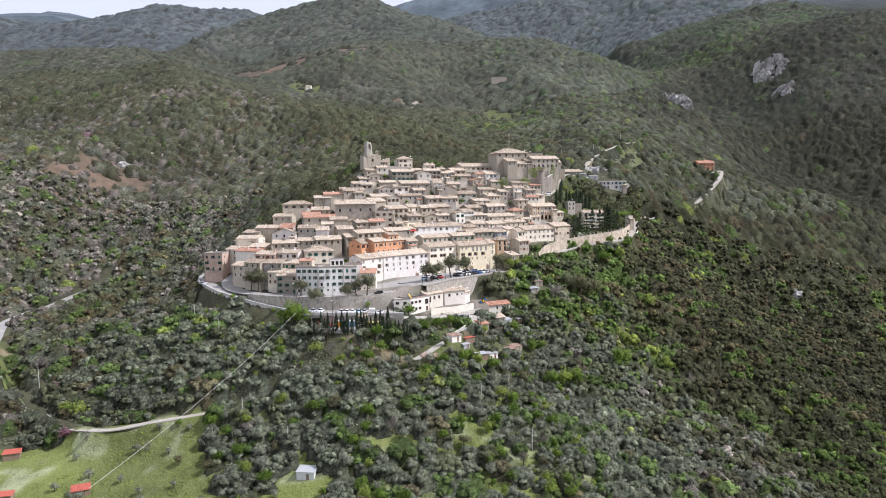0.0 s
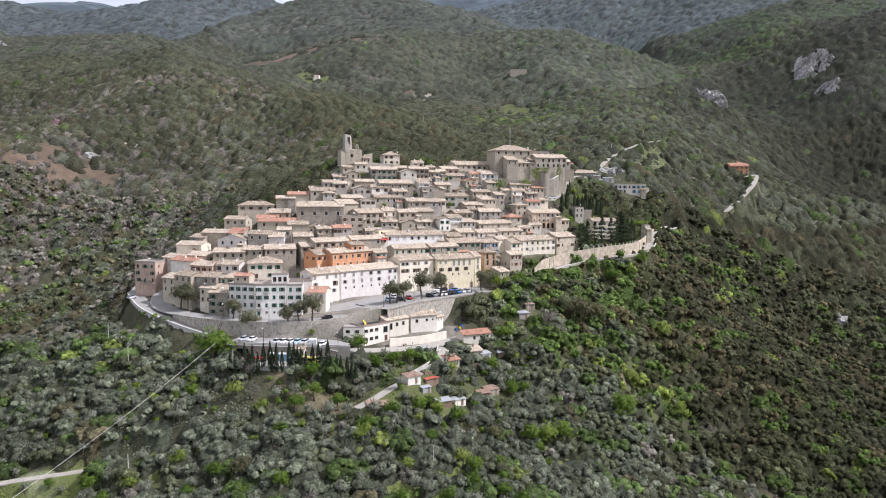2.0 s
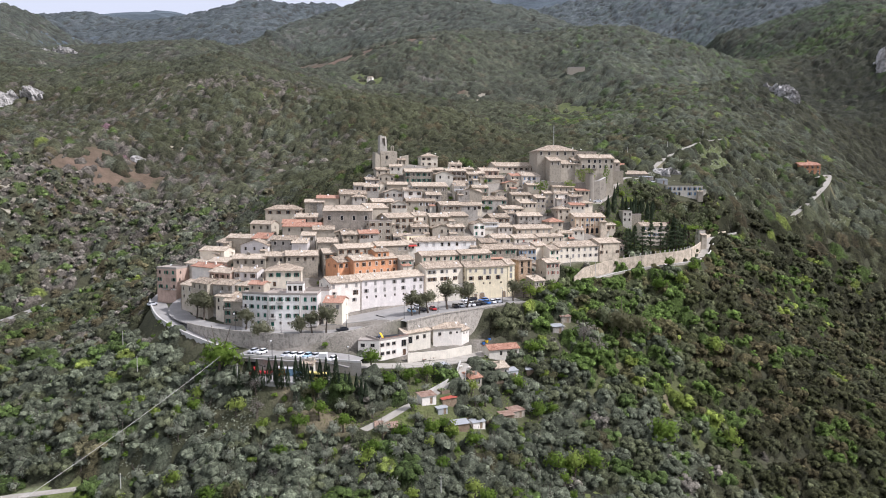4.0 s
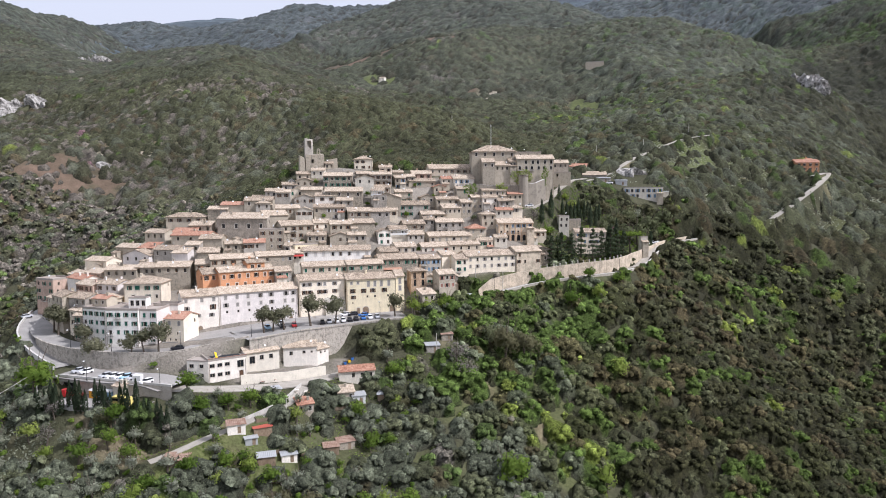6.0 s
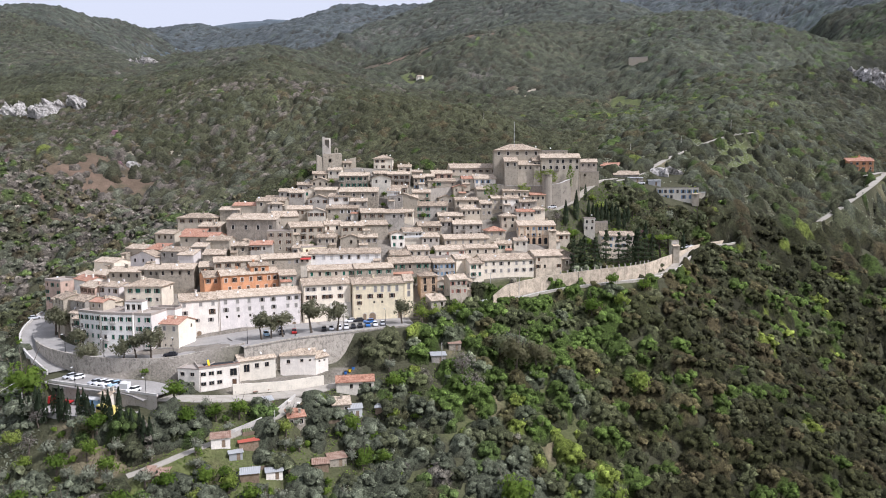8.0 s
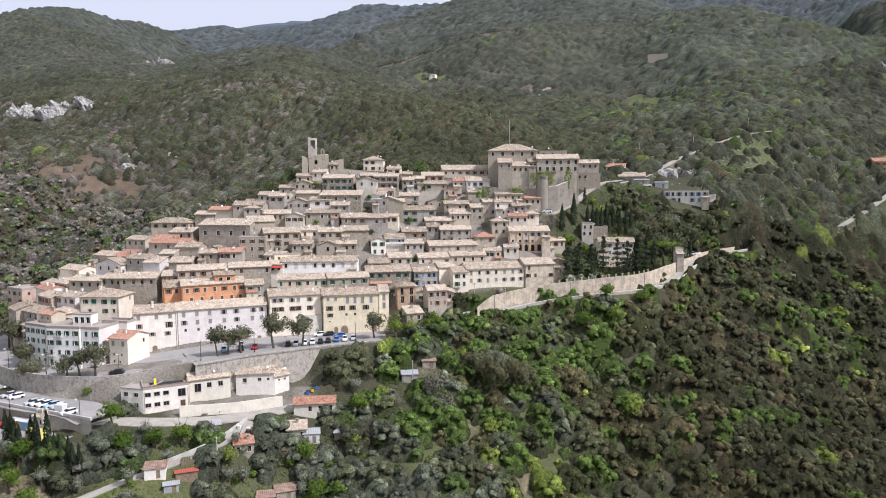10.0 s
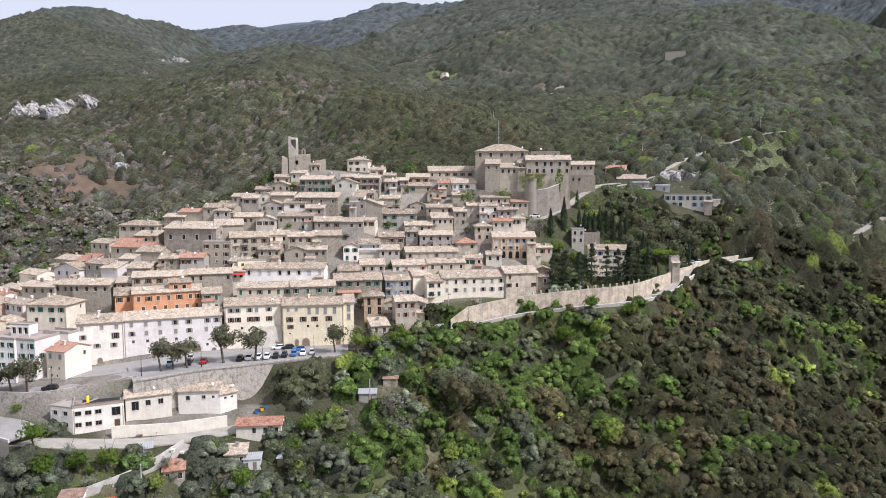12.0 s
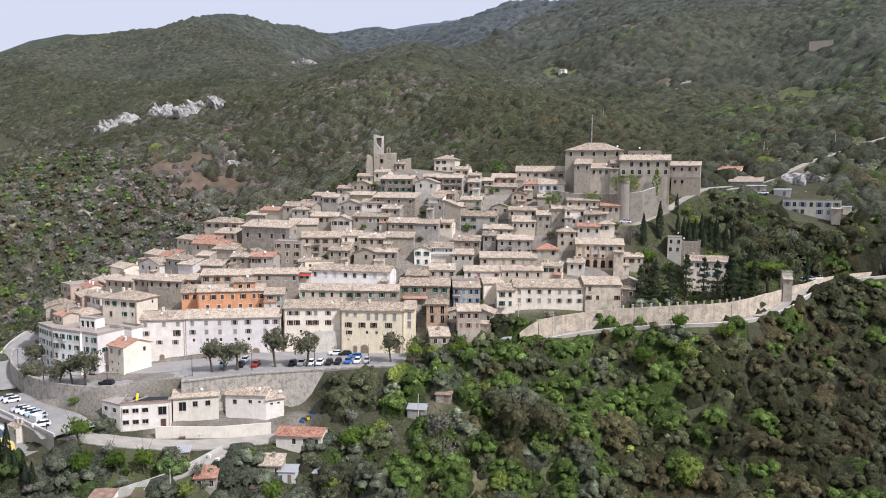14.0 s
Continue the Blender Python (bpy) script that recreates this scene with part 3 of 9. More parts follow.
def land_cover(x, y, z):
    """What grows or lies on the ground, as its colour: meadow, woodland floor, scree, trodden earth and the paving of
    the town, with haze tinted into the far ground.
    """
    x, y, z = x.ravel(), y.ravel(), z.ravel()
    n1, n2 = value_noise(x / 26, y / 26, 41), value_noise(x / 9, y / 9, 42)
    wood, meadow, earth = np.array([0.060, 0.060, 0.036]), np.array([0.140, 0.168, 0.046]), np.array([0.20, 0.165, 0.105])
    grass = smoothstep(300, 255, y) * smoothstep(95, 45, x + 14 * n1) * smoothstep(-260, -170, x) * (0.75 + 0.25 * n1)
    grass = grass * (1 - 0.8 * above_valley_road(x, y))
    grass = np.maximum(grass, 0.2 * smoothstep(0.1, 0.5, n1) * (x > 60) * (y > 480) * (y < 800))
    grass = grass * (1 - 0.8 * above_valley_road(x, y))
    grass = np.maximum(grass, 0.25 * smoothstep(40, 60, x) * smoothstep(106, 90, x) * (y > 300) * (y < 420))
    grass = grass * (1 - 0.55 * (x > -9) * (x < 42) * (y > 248))
    colour = wood[None] * (1 - grass[:, None]) + meadow[None] * grass[:, None]
    bare = smoothstep(0.45, 0.75, n2 * 0.6 + n1 * 0.6)[:, None] * 0.8
    colour = colour * (1 - bare) + earth[None] * bare
    flowers = (smoothstep(0.35, 0.7, value_noise(x / 5, y / 5, 45)) * grass * smoothstep(270, 230, y) * 0.55)[:, None]
    colour = colour * (1 - flowers) + np.array([0.36, 0.38, 0.26])[None] * flowers
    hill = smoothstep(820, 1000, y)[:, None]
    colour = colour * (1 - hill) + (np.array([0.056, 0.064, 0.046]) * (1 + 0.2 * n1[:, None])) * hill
    # Darker ground beneath the eastern maquis, matched to its crowns
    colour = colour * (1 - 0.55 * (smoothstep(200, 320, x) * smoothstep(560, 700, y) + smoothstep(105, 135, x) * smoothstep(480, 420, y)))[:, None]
    # The most distant ground turns blue-grey: haze put into the cover colour
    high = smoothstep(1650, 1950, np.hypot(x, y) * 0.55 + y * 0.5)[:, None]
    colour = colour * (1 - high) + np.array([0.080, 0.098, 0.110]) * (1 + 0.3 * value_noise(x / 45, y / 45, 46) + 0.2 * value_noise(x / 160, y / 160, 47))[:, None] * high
    for ax, ay, r, what in CLEARINGS:
        k = (1 - smoothstep(r * 0.6, r * 1.15, np.hypot(x - ax, (y - ay) * 0.7) * (1 + 0.55 * n2 + 0.5 * value_noise(x / 4, y / 4, 48))))[:, None] * (0.75 if what == "earth" else 0.9)
        colour = colour * (1 - k) + np.array({"earth": (0.135, 0.096, 0.070), "meadow": (0.092, 0.108, 0.042), "scree": (0.30, 0.27, 0.21)}[what])[None] * k
    town = np.zeros(x.shape)
    for ax, ay, r in ((-60, 325, 30), (-30, 340, 40), (5, 380, 42), (30, 410, 38), (-30, 385, 30), (-20, 425, 20), (50, 436, 17), (-30, 300, 22), (-6, 291, 8), (2, 299, 8), (9, 306, 8), (15, 313, 7), (-45, 284, 14)):
        town = np.maximum(town, 1 - smoothstep(r - 6, r, np.hypot(x - ax, y - ay)))
    colour = colour * (1 - town[:, None]) + np.array([0.20, 0.18, 0.15])[None] * town[:, None]
    return np.concatenate([colour, np.ones((len(x), 1))], 1).astype(np.float32)


GRID = [graded(-4300, 4300, -170, 190, 2.5, 1.06), graded(-1500, 4900, 180, 500, 2.5, 1.06), None]
GRID[2] = land_height(*np.meshgrid(GRID[0], GRID[1]))


def ground_height(x, y):
    """The height of the ground sheet itself, between the lines of its grid."""
    gx, gy, gz = GRID
    x, y = np.asarray(x, float), np.asarray(y, float)
    i, j = np.clip(np.searchsorted(gx, x) - 1, 0, len(gx) - 2), np.clip(np.searchsorted(gy, y) - 1, 0, len(gy) - 2)
    u, v = (x - gx[i]) / (gx[i + 1] - gx[i]), (y - gy[j]) / (gy[j + 1] - gy[j])
    return (gz[j, i] * (1 - u) + gz[j, i + 1] * u) * (1 - v) + (gz[j + 1, i] * (1 - u) + gz[j + 1, i + 1] * u) * v


def build_ground():
    gx, gy, Z = GRID
    X, Y = np.meshgrid(gx, gy)
    n, m = len(gx), len(gy)
    verts = np.stack([X, Y, Z], -1).reshape(-1, 3)
    i = (np.arange(m - 1)[:, None] * n + np.arange(n - 1)[None, :]).ravel()
    faces = np.stack([i, i + 1, i + n + 1, i + n], 1)
    ground = mesh_object("ground", verts.tolist(), faces.tolist(), GROUND, True)
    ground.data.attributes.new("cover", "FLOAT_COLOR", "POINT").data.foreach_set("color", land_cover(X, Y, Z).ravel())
    return tagged(ground, "hilly ground of grass, scrub and bare earth", "ground", kind="structure")


ground = build_ground()

# ---------------------------------------------------------------- building blocks
class Shape:
    """Collects faces for one mesh."""

    def __init__(self):
        self.v, self.f = [], []

    def face(self, *points):
        i = len(self.v)
        self.v.extend(tuple(p) for p in points)
        self.f.append(tuple(range(i, i + len(points))))
        return self

    def box(self, x0, x1, y0, y1, z0, z1):
        p = [(x, y, z) for z in (z0, z1) for y in (y0, y1) for x in (x0, x1)]
        i = len(self.v)
        self.v.extend(p)
        self.f.extend(tuple(i + k for k in q) for q in ((0, 2, 3, 1), (4, 5, 7, 6), (0, 1, 5, 4), (2, 6, 7, 3), (0, 4, 6, 2), (1, 3, 7, 5)))
        return self

    def hull(self, low, high):
        """Walls between two rings of points, closed at both ends."""
        i, n = len(self.v), len(low)
        self.v.extend(tuple(p) for p in low)
        self.v.extend(tuple(p) for p in high)
        self.f.append(tuple(range(i + n - 1, i - 1, -1)))
        self.f.append(tuple(range(i + n, i + 2 * n)))
        self.f.extend((i + k, i + (k + 1) % n, i + n + (k + 1) % n, i + n + k) for k in range(n))
        return self

    def tube(self, x, y, z0, z1, r0, r1, sides=8):
        ring = [(math.cos(2 * math.pi * k / sides), math.sin(2 * math.pi * k / sides)) for k in range(sides)]
        return self.hull([(x + r0 * c, y + r0 * s, z0) for c, s in ring], [(x + r1 * c, y + r1 * s, z1) for c, s in ring])

    def rod(self, a, b, r=0.03, sides=5):
        """A straight bar from a to b."""
        a, b = Vector(a), Vector(b)
        q = (b - a).to_track_quat("Z", "Y")
        ring = [q @ Vector((r * math.cos(2 * math.pi * k / sides), r * math.sin(2 * math.pi * k / sides), 0)) for k in range(sides)]
        return self.hull([a + p for p in ring], [b + p for p in ring])

    def mesh(self, name, mat):
        me = bpy.data.meshes.new(name)
        me.from_pydata(self.v, [], self.f)
        me.materials.append(mat)
        return me


MESHES = {}
HOMES = []


def part(name, shape, mat, parent=None, label="", at=None, key=None):
    """One mesh object under a thing or a part. key: meshes made once are shared between alike pieces."""
    if key is not None and key in MESHES:
        me = MESHES[key]
    else:
        me = (shape() if callable(shape) else shape).mesh(name, mat)
        if key is not None:
            MESHES[key] = me
    ob = new(name, me)
    ob.parent = parent
    if at is not None:
        ob.matrix_basis = at
    return tagged(ob, label) if label else ob


def thing(name, m, label, category, group="", kind=""):
    ob = new(name)
    ob.matrix_basis = m
    ob.empty_display_size = 0.5
    return tagged(ob, label, category, group, kind)


def pierced(shape, width, z0, z1, m, holes, reveal=0.24):
    """An upright wall face, from 0 to width along its own x, with openings (x0, x1, z0, z1) that have real reveals. m puts it in place; +y is into the house."""
    xs = sorted({0.0, width, *(h[0] for h in holes), *(h[1] for h in holes)})
    zs = sorted({z0, z1, *(h[2] for h in holes), *(h[3] for h in holes)})
    for xa, xb in zip(xs, xs[1:]):
        for za, zb in zip(zs, zs[1:]):
            cx, cz = (xa + xb) / 2, (za + zb) / 2
            if any(h[0] < cx < h[1] and h[2] < cz < h[3] for h in holes):
                continue
            shape.face(*(m @ Vector(p) for p in ((xa, 0, za), (xb, 0, za), (xb, 0, zb), (xa, 0, zb))))
    for xa, xb, za, zb in holes:
        ring = [(xa, za), (xb, za), (xb, zb), (xa, zb)]
        for (ax, az), (bx, bz) in zip(ring, ring[1:] + ring[:1]):
            shape.face(*(m @ Vector(p) for p in ((ax, 0, az), (ax, reveal, az), (bx, reveal, bz), (bx, 0, bz))))


def solid_grid(xs, zs, front, back, hole):
    """A plate in the xz plane, one connected piece, with holes where hole(i, j) says so; front and back: its y at a node."""
    s = Shape()
    nx, nz = len(xs), len(zs)
    s.v = [(x, front(i, j), z) for j, z in enumerate(zs) for i, x in enumerate(xs)] + [(x, back, z) for z in zs for x in xs]
    at = lambda i, j, b=0: b * nx * nz + j * nx + i
    solid = lambda i, j: 0 <= i < nx - 1 and 0 <= j < nz - 1 and not hole(i, j)
    for i in range(nx - 1):
        for j in range(nz - 1):
            if not solid(i, j):
                continue
            s.f.append((at(i, j), at(i + 1, j), at(i + 1, j + 1), at(i, j + 1)))
            s.f.append((at(i, j, 1), at(i, j + 1, 1), at(i + 1, j + 1, 1), at(i + 1, j, 1)))
            for di, dj, a, b in ((-1, 0, (i, j + 1), (i, j)), (1, 0, (i + 1, j), (i + 1, j + 1)), (0, -1, (i, j), (i + 1, j)), (0, 1, (i + 1, j + 1), (i, j + 1))):
                if not solid(i + di, j + dj):
                    s.f.append((at(*a), at(*a, 1), at(*b, 1), at(*b)))
    return s


def window_frame(w, h):
    xs = [0, 0.06, w / 2 - 0.03, w / 2 + 0.03, w - 0.06, w]
    return solid_grid(xs, [0, 0.06, h - 0.06, h], lambda i, j: 0.16, 0.21, lambda i, j: j == 1 and i in (1, 3))


def louvred(w, h):
    """A louvred shutter leaf in the xz plane."""
    n = 2 * int(h / 0.36)
    zs = [0, 0.06] + [0.06 + (h - 0.12) * k / n for k in range(1, n)] + [h - 0.06, h]
    last = len(zs) - 1
    return solid_grid([0, 0.06, w - 0.06, w], zs, lambda i, j: 0.0 if i in (0, 3) or j in (0, last) else (0.03 if j % 2 else 0.005), 0.05, lambda i, j: False)


def window(parent, m, w, h, shutter, state, trim=False):
    """A window in its opening: frame with sill, pane, and shutters that are open (laid back on the wall), shut or absent."""
    w, h = round(w, 1), round(h, 1)
    ob = part("window", lambda: window_frame(w, h), FRAME, parent, at=m, key=("window", w, h))
    if trim is None:
        pass
    elif trim:
        part("surround", lambda: Shape().box(-0.14, w + 0.14, -0.1, 0.06, -0.12, 0.0).box(-0.14, 0.0, -0.035, 0.06, 0.0, h).box(w, w + 0.14, -0.035, 0.06, 0.0, h).box(-0.16, w + 0.16, -0.05, 0.06, h, h + 0.16), STONE_TRIM, ob, key=("surround", w, h))
    else:
        part("sill", lambda: Shape().box(-0.08, w + 0.08, -0.1, 0.06, -0.1, -0.02), STONE_TRIM, ob, key=("sill", w))
    if state != "shut":
        part("pane", lambda: Shape().box(0.05, w - 0.05, 0.18, 0.20, 0.05, h - 0.05), GLASS, ob, key=("pane", w, h))
    if shutter != "none" and state != "bare":
        leaf = round(w / 2, 2)
        for side in (0, 1):
            if state == "shut":
                at = pose(side * leaf, 0.05, 0)
            else:
                at = pose(-leaf - 0.02 if side == 0 else w + 0.02, -0.06, 0)
            part("shutter", lambda: louvred(leaf, h), SHUTTERS[shutter], ob, at=at, key=("shutter", leaf, h, shutter))
    return ob


def gable_roof(w, d, rise, over=0.45, verge=0.3, thick=0.2, both=True):
    """A tiled roof over a body from 0 to d in y, with the ridge along x; a row of ridge tiles on top."""
    s = Shape()
    x0, x1 = -w / 2 - verge, w / 2 + verge
    if both:
        k = rise / (d / 2)
        prof = [(-over, -over * k), (d / 2, rise), (d + over, -over * k)]
    else:
        k = rise / d
        prof = [(-over, -over * k), (d + 0.1, rise + 0.1 * k)]
    top = [(y, z + thick) for y, z in prof]
    ring = prof + top[::-1]
    for (ya, za), (yb, zb) in zip(ring, ring[1:] + ring[:1]):
        s.face((x0, ya, za), (x1, ya, za), (x1, yb, zb), (x0, yb, zb))
    n = len(prof)
    for x in (x0, x1):
        for i in range(n - 1):
            q = [(x, *prof[i]), (x, *prof[i + 1]), (x, *top[i + 1]), (x, *top[i])]
            s.face(*(q if x < 0 else q[::-1]))
    if both:
        for i in range(max(2, int((x1 - x0) / 0.9))):
            a = x0 + i * (x1 - x0) / max(2, int((x1 - x0) / 0.9))
            b = a + (x1 - x0) / max(2, int((x1 - x0) / 0.9)) - 0.05
            s.hull([(a, d / 2 - 0.2, rise + thick - 0.06), (a, d / 2, rise + thick + 0.13), (a, d / 2 + 0.2, rise + thick - 0.06)],
                   [(b, d / 2 - 0.2, rise + thick - 0.06), (b, d / 2, rise + thick + 0.1), (b, d / 2 + 0.2, rise + thick - 0.06)])
    return s


def hip_roof(w, d, rise, over=0.5, thick=0.2):
    s = Shape()
    a, b = w / 2 + over, d + over
    low = [(-a, -over), (a, -over), (a, b), (-a, b)]
    inset = min(w, d) / 2
    ridge = [(-w / 2 + inset, d / 2, rise), (w / 2 - inset, d / 2, rise)] if w >= d else [(0, inset, rise), (0, d - inset, rise)]
    e = -over * rise / inset
    p = [(x, y, e + thick) for x, y in low]
    u = [(x, y, e) for x, y in low]
    r0, r1 = [(x, y, z + thick) for x, y, z in ridge]
    if w >= d:
        s.face(p[0], p[1], r1, r0).face(p[1], p[2], r1).face(p[2], p[3], r0, r1).face(p[3], p[0], r0)
    else:
        s.face(p[0], p[1], r0).face(p[1], p[2], r1, r0).face(p[2], p[3], r1).face(p[3], p[0], r0, r1)
    for i in range(4):
        s.face(u[i], u[(i + 1) % 4], p[(i + 1) % 4], p[i])
    s.face(*u[::-1])
    return s


def chimney_shape(h):
    s = Shape()
    s.box(-0.3, 0.3, -0.25, 0.25, -0.8, h).box(-0.38, 0.38, -0.33, 0.33, h, h + 0.08)
    s.box(-0.3, -0.2, -0.25, 0.25, h + 0.08, h + 0.3).box(0.2, 0.3, -0.25, 0.25, h + 0.08, h + 0.3).box(-0.42, 0.42, -0.36, 0.36, h + 0.3, h + 0.38)
    return s


def balcony(parent, x, z, w, reach=1.0, solid=False):
    slab = part("balcony", Shape().box(x - w / 2, x + w / 2, -reach, 0.1, z - 0.16, z), CONCRETE, parent)
    s = Shape()
    if solid:
        s.box(x - w / 2, x + w / 2, -reach, -reach + 0.1, z, z + 0.95)
        part("railing", s, STONE_TRIM, slab)
        return
    count = int(w / 0.18)
    xs = []
    for k in range(count + 1):
        px = x - w / 2 + 0.03 + k * (w - 0.06) / count
        xs += [px - 0.012, px + 0.012]
    s = solid_grid(xs, [z, z + 0.04, z + 0.95, z + 1.0], lambda i, j: -reach + 0.02, -reach + 0.06, lambda i, j: j == 1 and i % 2 == 1)
    for px in (x - w / 2, x + w / 2 - 0.04):
        s.box(px, px + 0.04, -reach + 0.063, 0, z + 0.95, z + 1.0)
    part("railing", s, IRON, slab)


ROOF_WORDS = {"gable": "pitched clay-tile roof", "front": "gabled clay-tile roof", "hip": "hipped clay-tile roof", "mono": "lean-to tile roof", "flat": "flat roof",
              "terrace": "roof terrace", "hipred": "hipped red tile roof"}


def arch_shape(w, h, y):
    """A round-headed plate in the xz plane, from 0 up."""
    pts = [(-w / 2, 0), (w / 2, 0)] + [(w / 2 * math.cos(a), h - w / 2 + w / 2 * math.sin(a)) for a in [math.pi * k / 10 for k in range(11)]]
    return Shape().hull([(a, y + 0.06, b) for a, b in pts], [(a, y, b) for a, b in pts])


def house(x, y, z, yaw, w, d, h, wall, roof, rows, cols, shutter="none", opts="", name="house", label="", top_gap=0.7, win=(0.9, 1.4), plan=(), doors=()):
    """A town house. x, y: the middle of its front; z: the height of its eaves; yaw: the way its front runs; h: how far its front is seen below the eaves."""
    dice = random.Random(int(x * 71 + y * 37 + z * 13))
    if name == "house" and 300 < y < 435 and not plan:
        d *= 0.72 if d > 9 else 0.85
    corners = [Matrix.Rotation(radians(yaw), 3, "Z") @ Vector((a, b, 0)) for a, b in ((-w / 2, 0), (w / 2, 0), (w / 2, d), (-w / 2, d))]
    foot = min(float(land_height(x + c.x, y + c.y)) for c in corners)
    h = max(h, min(z - foot, h + 6.0))
    sink = max(0.4, z - h - foot + 0.5)
    words = ("shuttered " if shutter != "none" and rows * cols else "") + WALL_WORDS[wall] + " village house with " + ("a red tile roof" if "red" in opts.split("+") else "a " + ROOF_WORDS.get(roof, "tile roof"))
    home = thing(name, pose(x, y, z - h, 0, 0, yaw), label or words, "house", "houses of the hill town")
    mat = WALLS[wall]
    HOMES.append((home, w, d, h, roof))
    rise = {"gable": d / 2 * 0.34, "front": w / 2 * 0.36, "hip": min(w, d) / 2 * 0.4, "hipred": min(w, d) / 2 * 0.45, "mono": d * 0.27}.get(roof, 0)
    front, left, right = [], [], []
    ww, wh = win
    if "palazzo" in opts:
        ww, wh = 0.85, 1.35
    if "belltower" in opts:
        ww, wh = 1.05, 2.3
    if "framed" in opts or "church" in opts:
        ww, wh = 1.15, 1.7
    if "niche" in opts:
        ww, wh, top_gap = 1.2, 1.8, 2.2
    cols += bool(cols and w / cols > 3.3)
    spacing = w / max(cols, 1)
    for r in range(rows):
        zc = h - top_gap - wh - r * 2.75
        if zc < 0.25:
            break
        for c in range(cols):
            if dice.random() < 0.08 and cols > 2 and "palazzo" not in opts:
                continue
            xc = (c + 0.5) * spacing + dice.uniform(-0.22, 0.22) * (0 if "palazzo" in opts else 1)
            small = r == rows - 1 and rows > 2 and dice.random() < 0.5
            a, b = (ww * 0.7, wh * 0.55) if small else (ww, wh)
            if xc - a / 2 < 0.35 or xc + a / 2 > w - 0.35:
                continue
            front.append((xc - a / 2, xc + a / 2, zc + (wh - b), zc + wh))
    front += [(a - b / 2, a + b / 2, h - drop - tall, h - drop) for a, drop, b, tall, *_ in plan]
    for holes, chance in ((left, 0.6), (right, 0.42)):
        for r in range(min(rows, 2)):
            zc = h - 0.8 - 1.3 - r * 2.75
            for c in range(max(1, int(d / 4.2))):
                if zc > 0.4 and dice.random() < chance:
                    xc = (c + 0.5) * d / max(1, int(d / 4.2)) + dice.uniform(-0.4, 0.4)
                    holes.append((xc - 0.42, xc + 0.42, zc, zc + 1.2))
    body = Shape()
    mf = Matrix.Translation((-w / 2, 0, 0))
    ml = Matrix.Translation((-w / 2, d, 0)) @ Matrix.Rotation(radians(-90), 4, "Z")
    mr = Matrix.Translation((w / 2, 0, 0)) @ Matrix.Rotation(radians(90), 4, "Z")
    pierced(body, w, -sink, h, mf, front)
    pierced(body, d, -sink, h, ml, left)
    pierced(body, d, -sink, h, mr, right)
    body.face((w / 2, d, -sink), (-w / 2, d, -sink), (-w / 2, d, h), (w / 2, d, h))
    if roof == "gable":
        for sx in (-w / 2, w / 2):
            q = [(sx, d, h), (sx, 0, h), (sx, d / 2, h + rise)]
            body.face(*(q if sx < 0 else q[::-1]))
    elif roof == "front":
        for sy in (0, d):
            q = [(-w / 2, sy, h), (w / 2, sy, h), (0, sy, h + rise)]
            body.face(*(q if sy == 0 else q[::-1]))
    elif roof == "mono":
        body.face((w / 2, d, h), (-w / 2, d, h), (-w / 2, d, h + rise), (w / 2, d, h + rise))
        body.face((-w / 2, d, h), (-w / 2, 0, h), (-w / 2, d, h + rise)).face((w / 2, 0, h), (w / 2, d, h), (w / 2, d, h + rise))
    part("wall", body, mat, home)
    tile = ROOF_RED if "red" in opts.split("+") or roof == "hipred" else ROOF_OLD
    up = pose(0, 0, h)
    if roof == "gable":
        cover = part("roof", gable_roof(w, d, rise), tile, home, at=up)
    elif roof == "front":
        cover = part("roof", gable_roof(d, w, rise), tile, home, at=pose(w / 2, d / 2, h, 0, 0, 90))
    elif roof in ("hip", "hipred"):
        cover = part("roof", hip_roof(w, d, rise), tile, home, at=up)
    elif roof == "mono":
        cover = part("roof", gable_roof(w, d, rise, both=False), tile, home, at=up)
    else:
        s = Shape().box(-w / 2 + 0.2, w / 2 - 0.2, 0.2, d - 0.2, -0.1, 0.03)
        for x0, x1, y0, y1 in ((-w / 2 - 0.05, w / 2 + 0.05, -0.05, 0.2), (-w / 2 - 0.05, w / 2 + 0.05, d - 0.2, d + 0.05), (-w / 2 - 0.05, -w / 2 + 0.2, 0.2, d - 0.2), (w / 2 - 0.2, w / 2 + 0.05, 0.2, d - 0.2)):
            s.box(x0, x1, y0, y1, -0.02, 0.7 if roof == "terrace" else 0.35)
        cover = part("roof", s, ROOF_FLAT, home, at=up)
    trim = dice.random() < 0.45 or "palazzo" in opts or "framed" in opts
    for (xa, xb, za, zb), (*_, paint, state) in zip(front, plan):
        window(home, mf @ pose(xa, 0, za), xb - xa, zb - za, paint, state, True if xb - xa > 0.75 else None)
    for xc, wide, tall in doors:
        frame_ = part("door_frame", arch_shape(wide + 0.36, tall + 0.18, -0.05), STONE_TRIM, home, at=pose(xc - w / 2, 0, 0))
        part("door", arch_shape(wide, tall, -0.08), WOOD, frame_)
    for holes, m in ((() if plan else front, mf), (left, ml), (right, mr)):
        for xa, xb, za, zb in holes:
            roll = dice.random()
            state = "shut" if roll < (0.3 if shutter in ("grey", "white") else 0.18) else ("open" if roll < 0.85 else "bare")
            if zb - za < 1.0 or holes is not front:
                state = "bare" if dice.random() < 0.6 else state
            window(home, m @ pose(xa, 0, za), xb - xa, zb - za, shutter, state, trim if holes is front else None)
    if front and ("balcony" in opts or (rows > 1 and not plan and dice.random() < 0.22)):
        for k in range(1 + (w > 9)):
            hole = front[dice.randrange(len(front))]
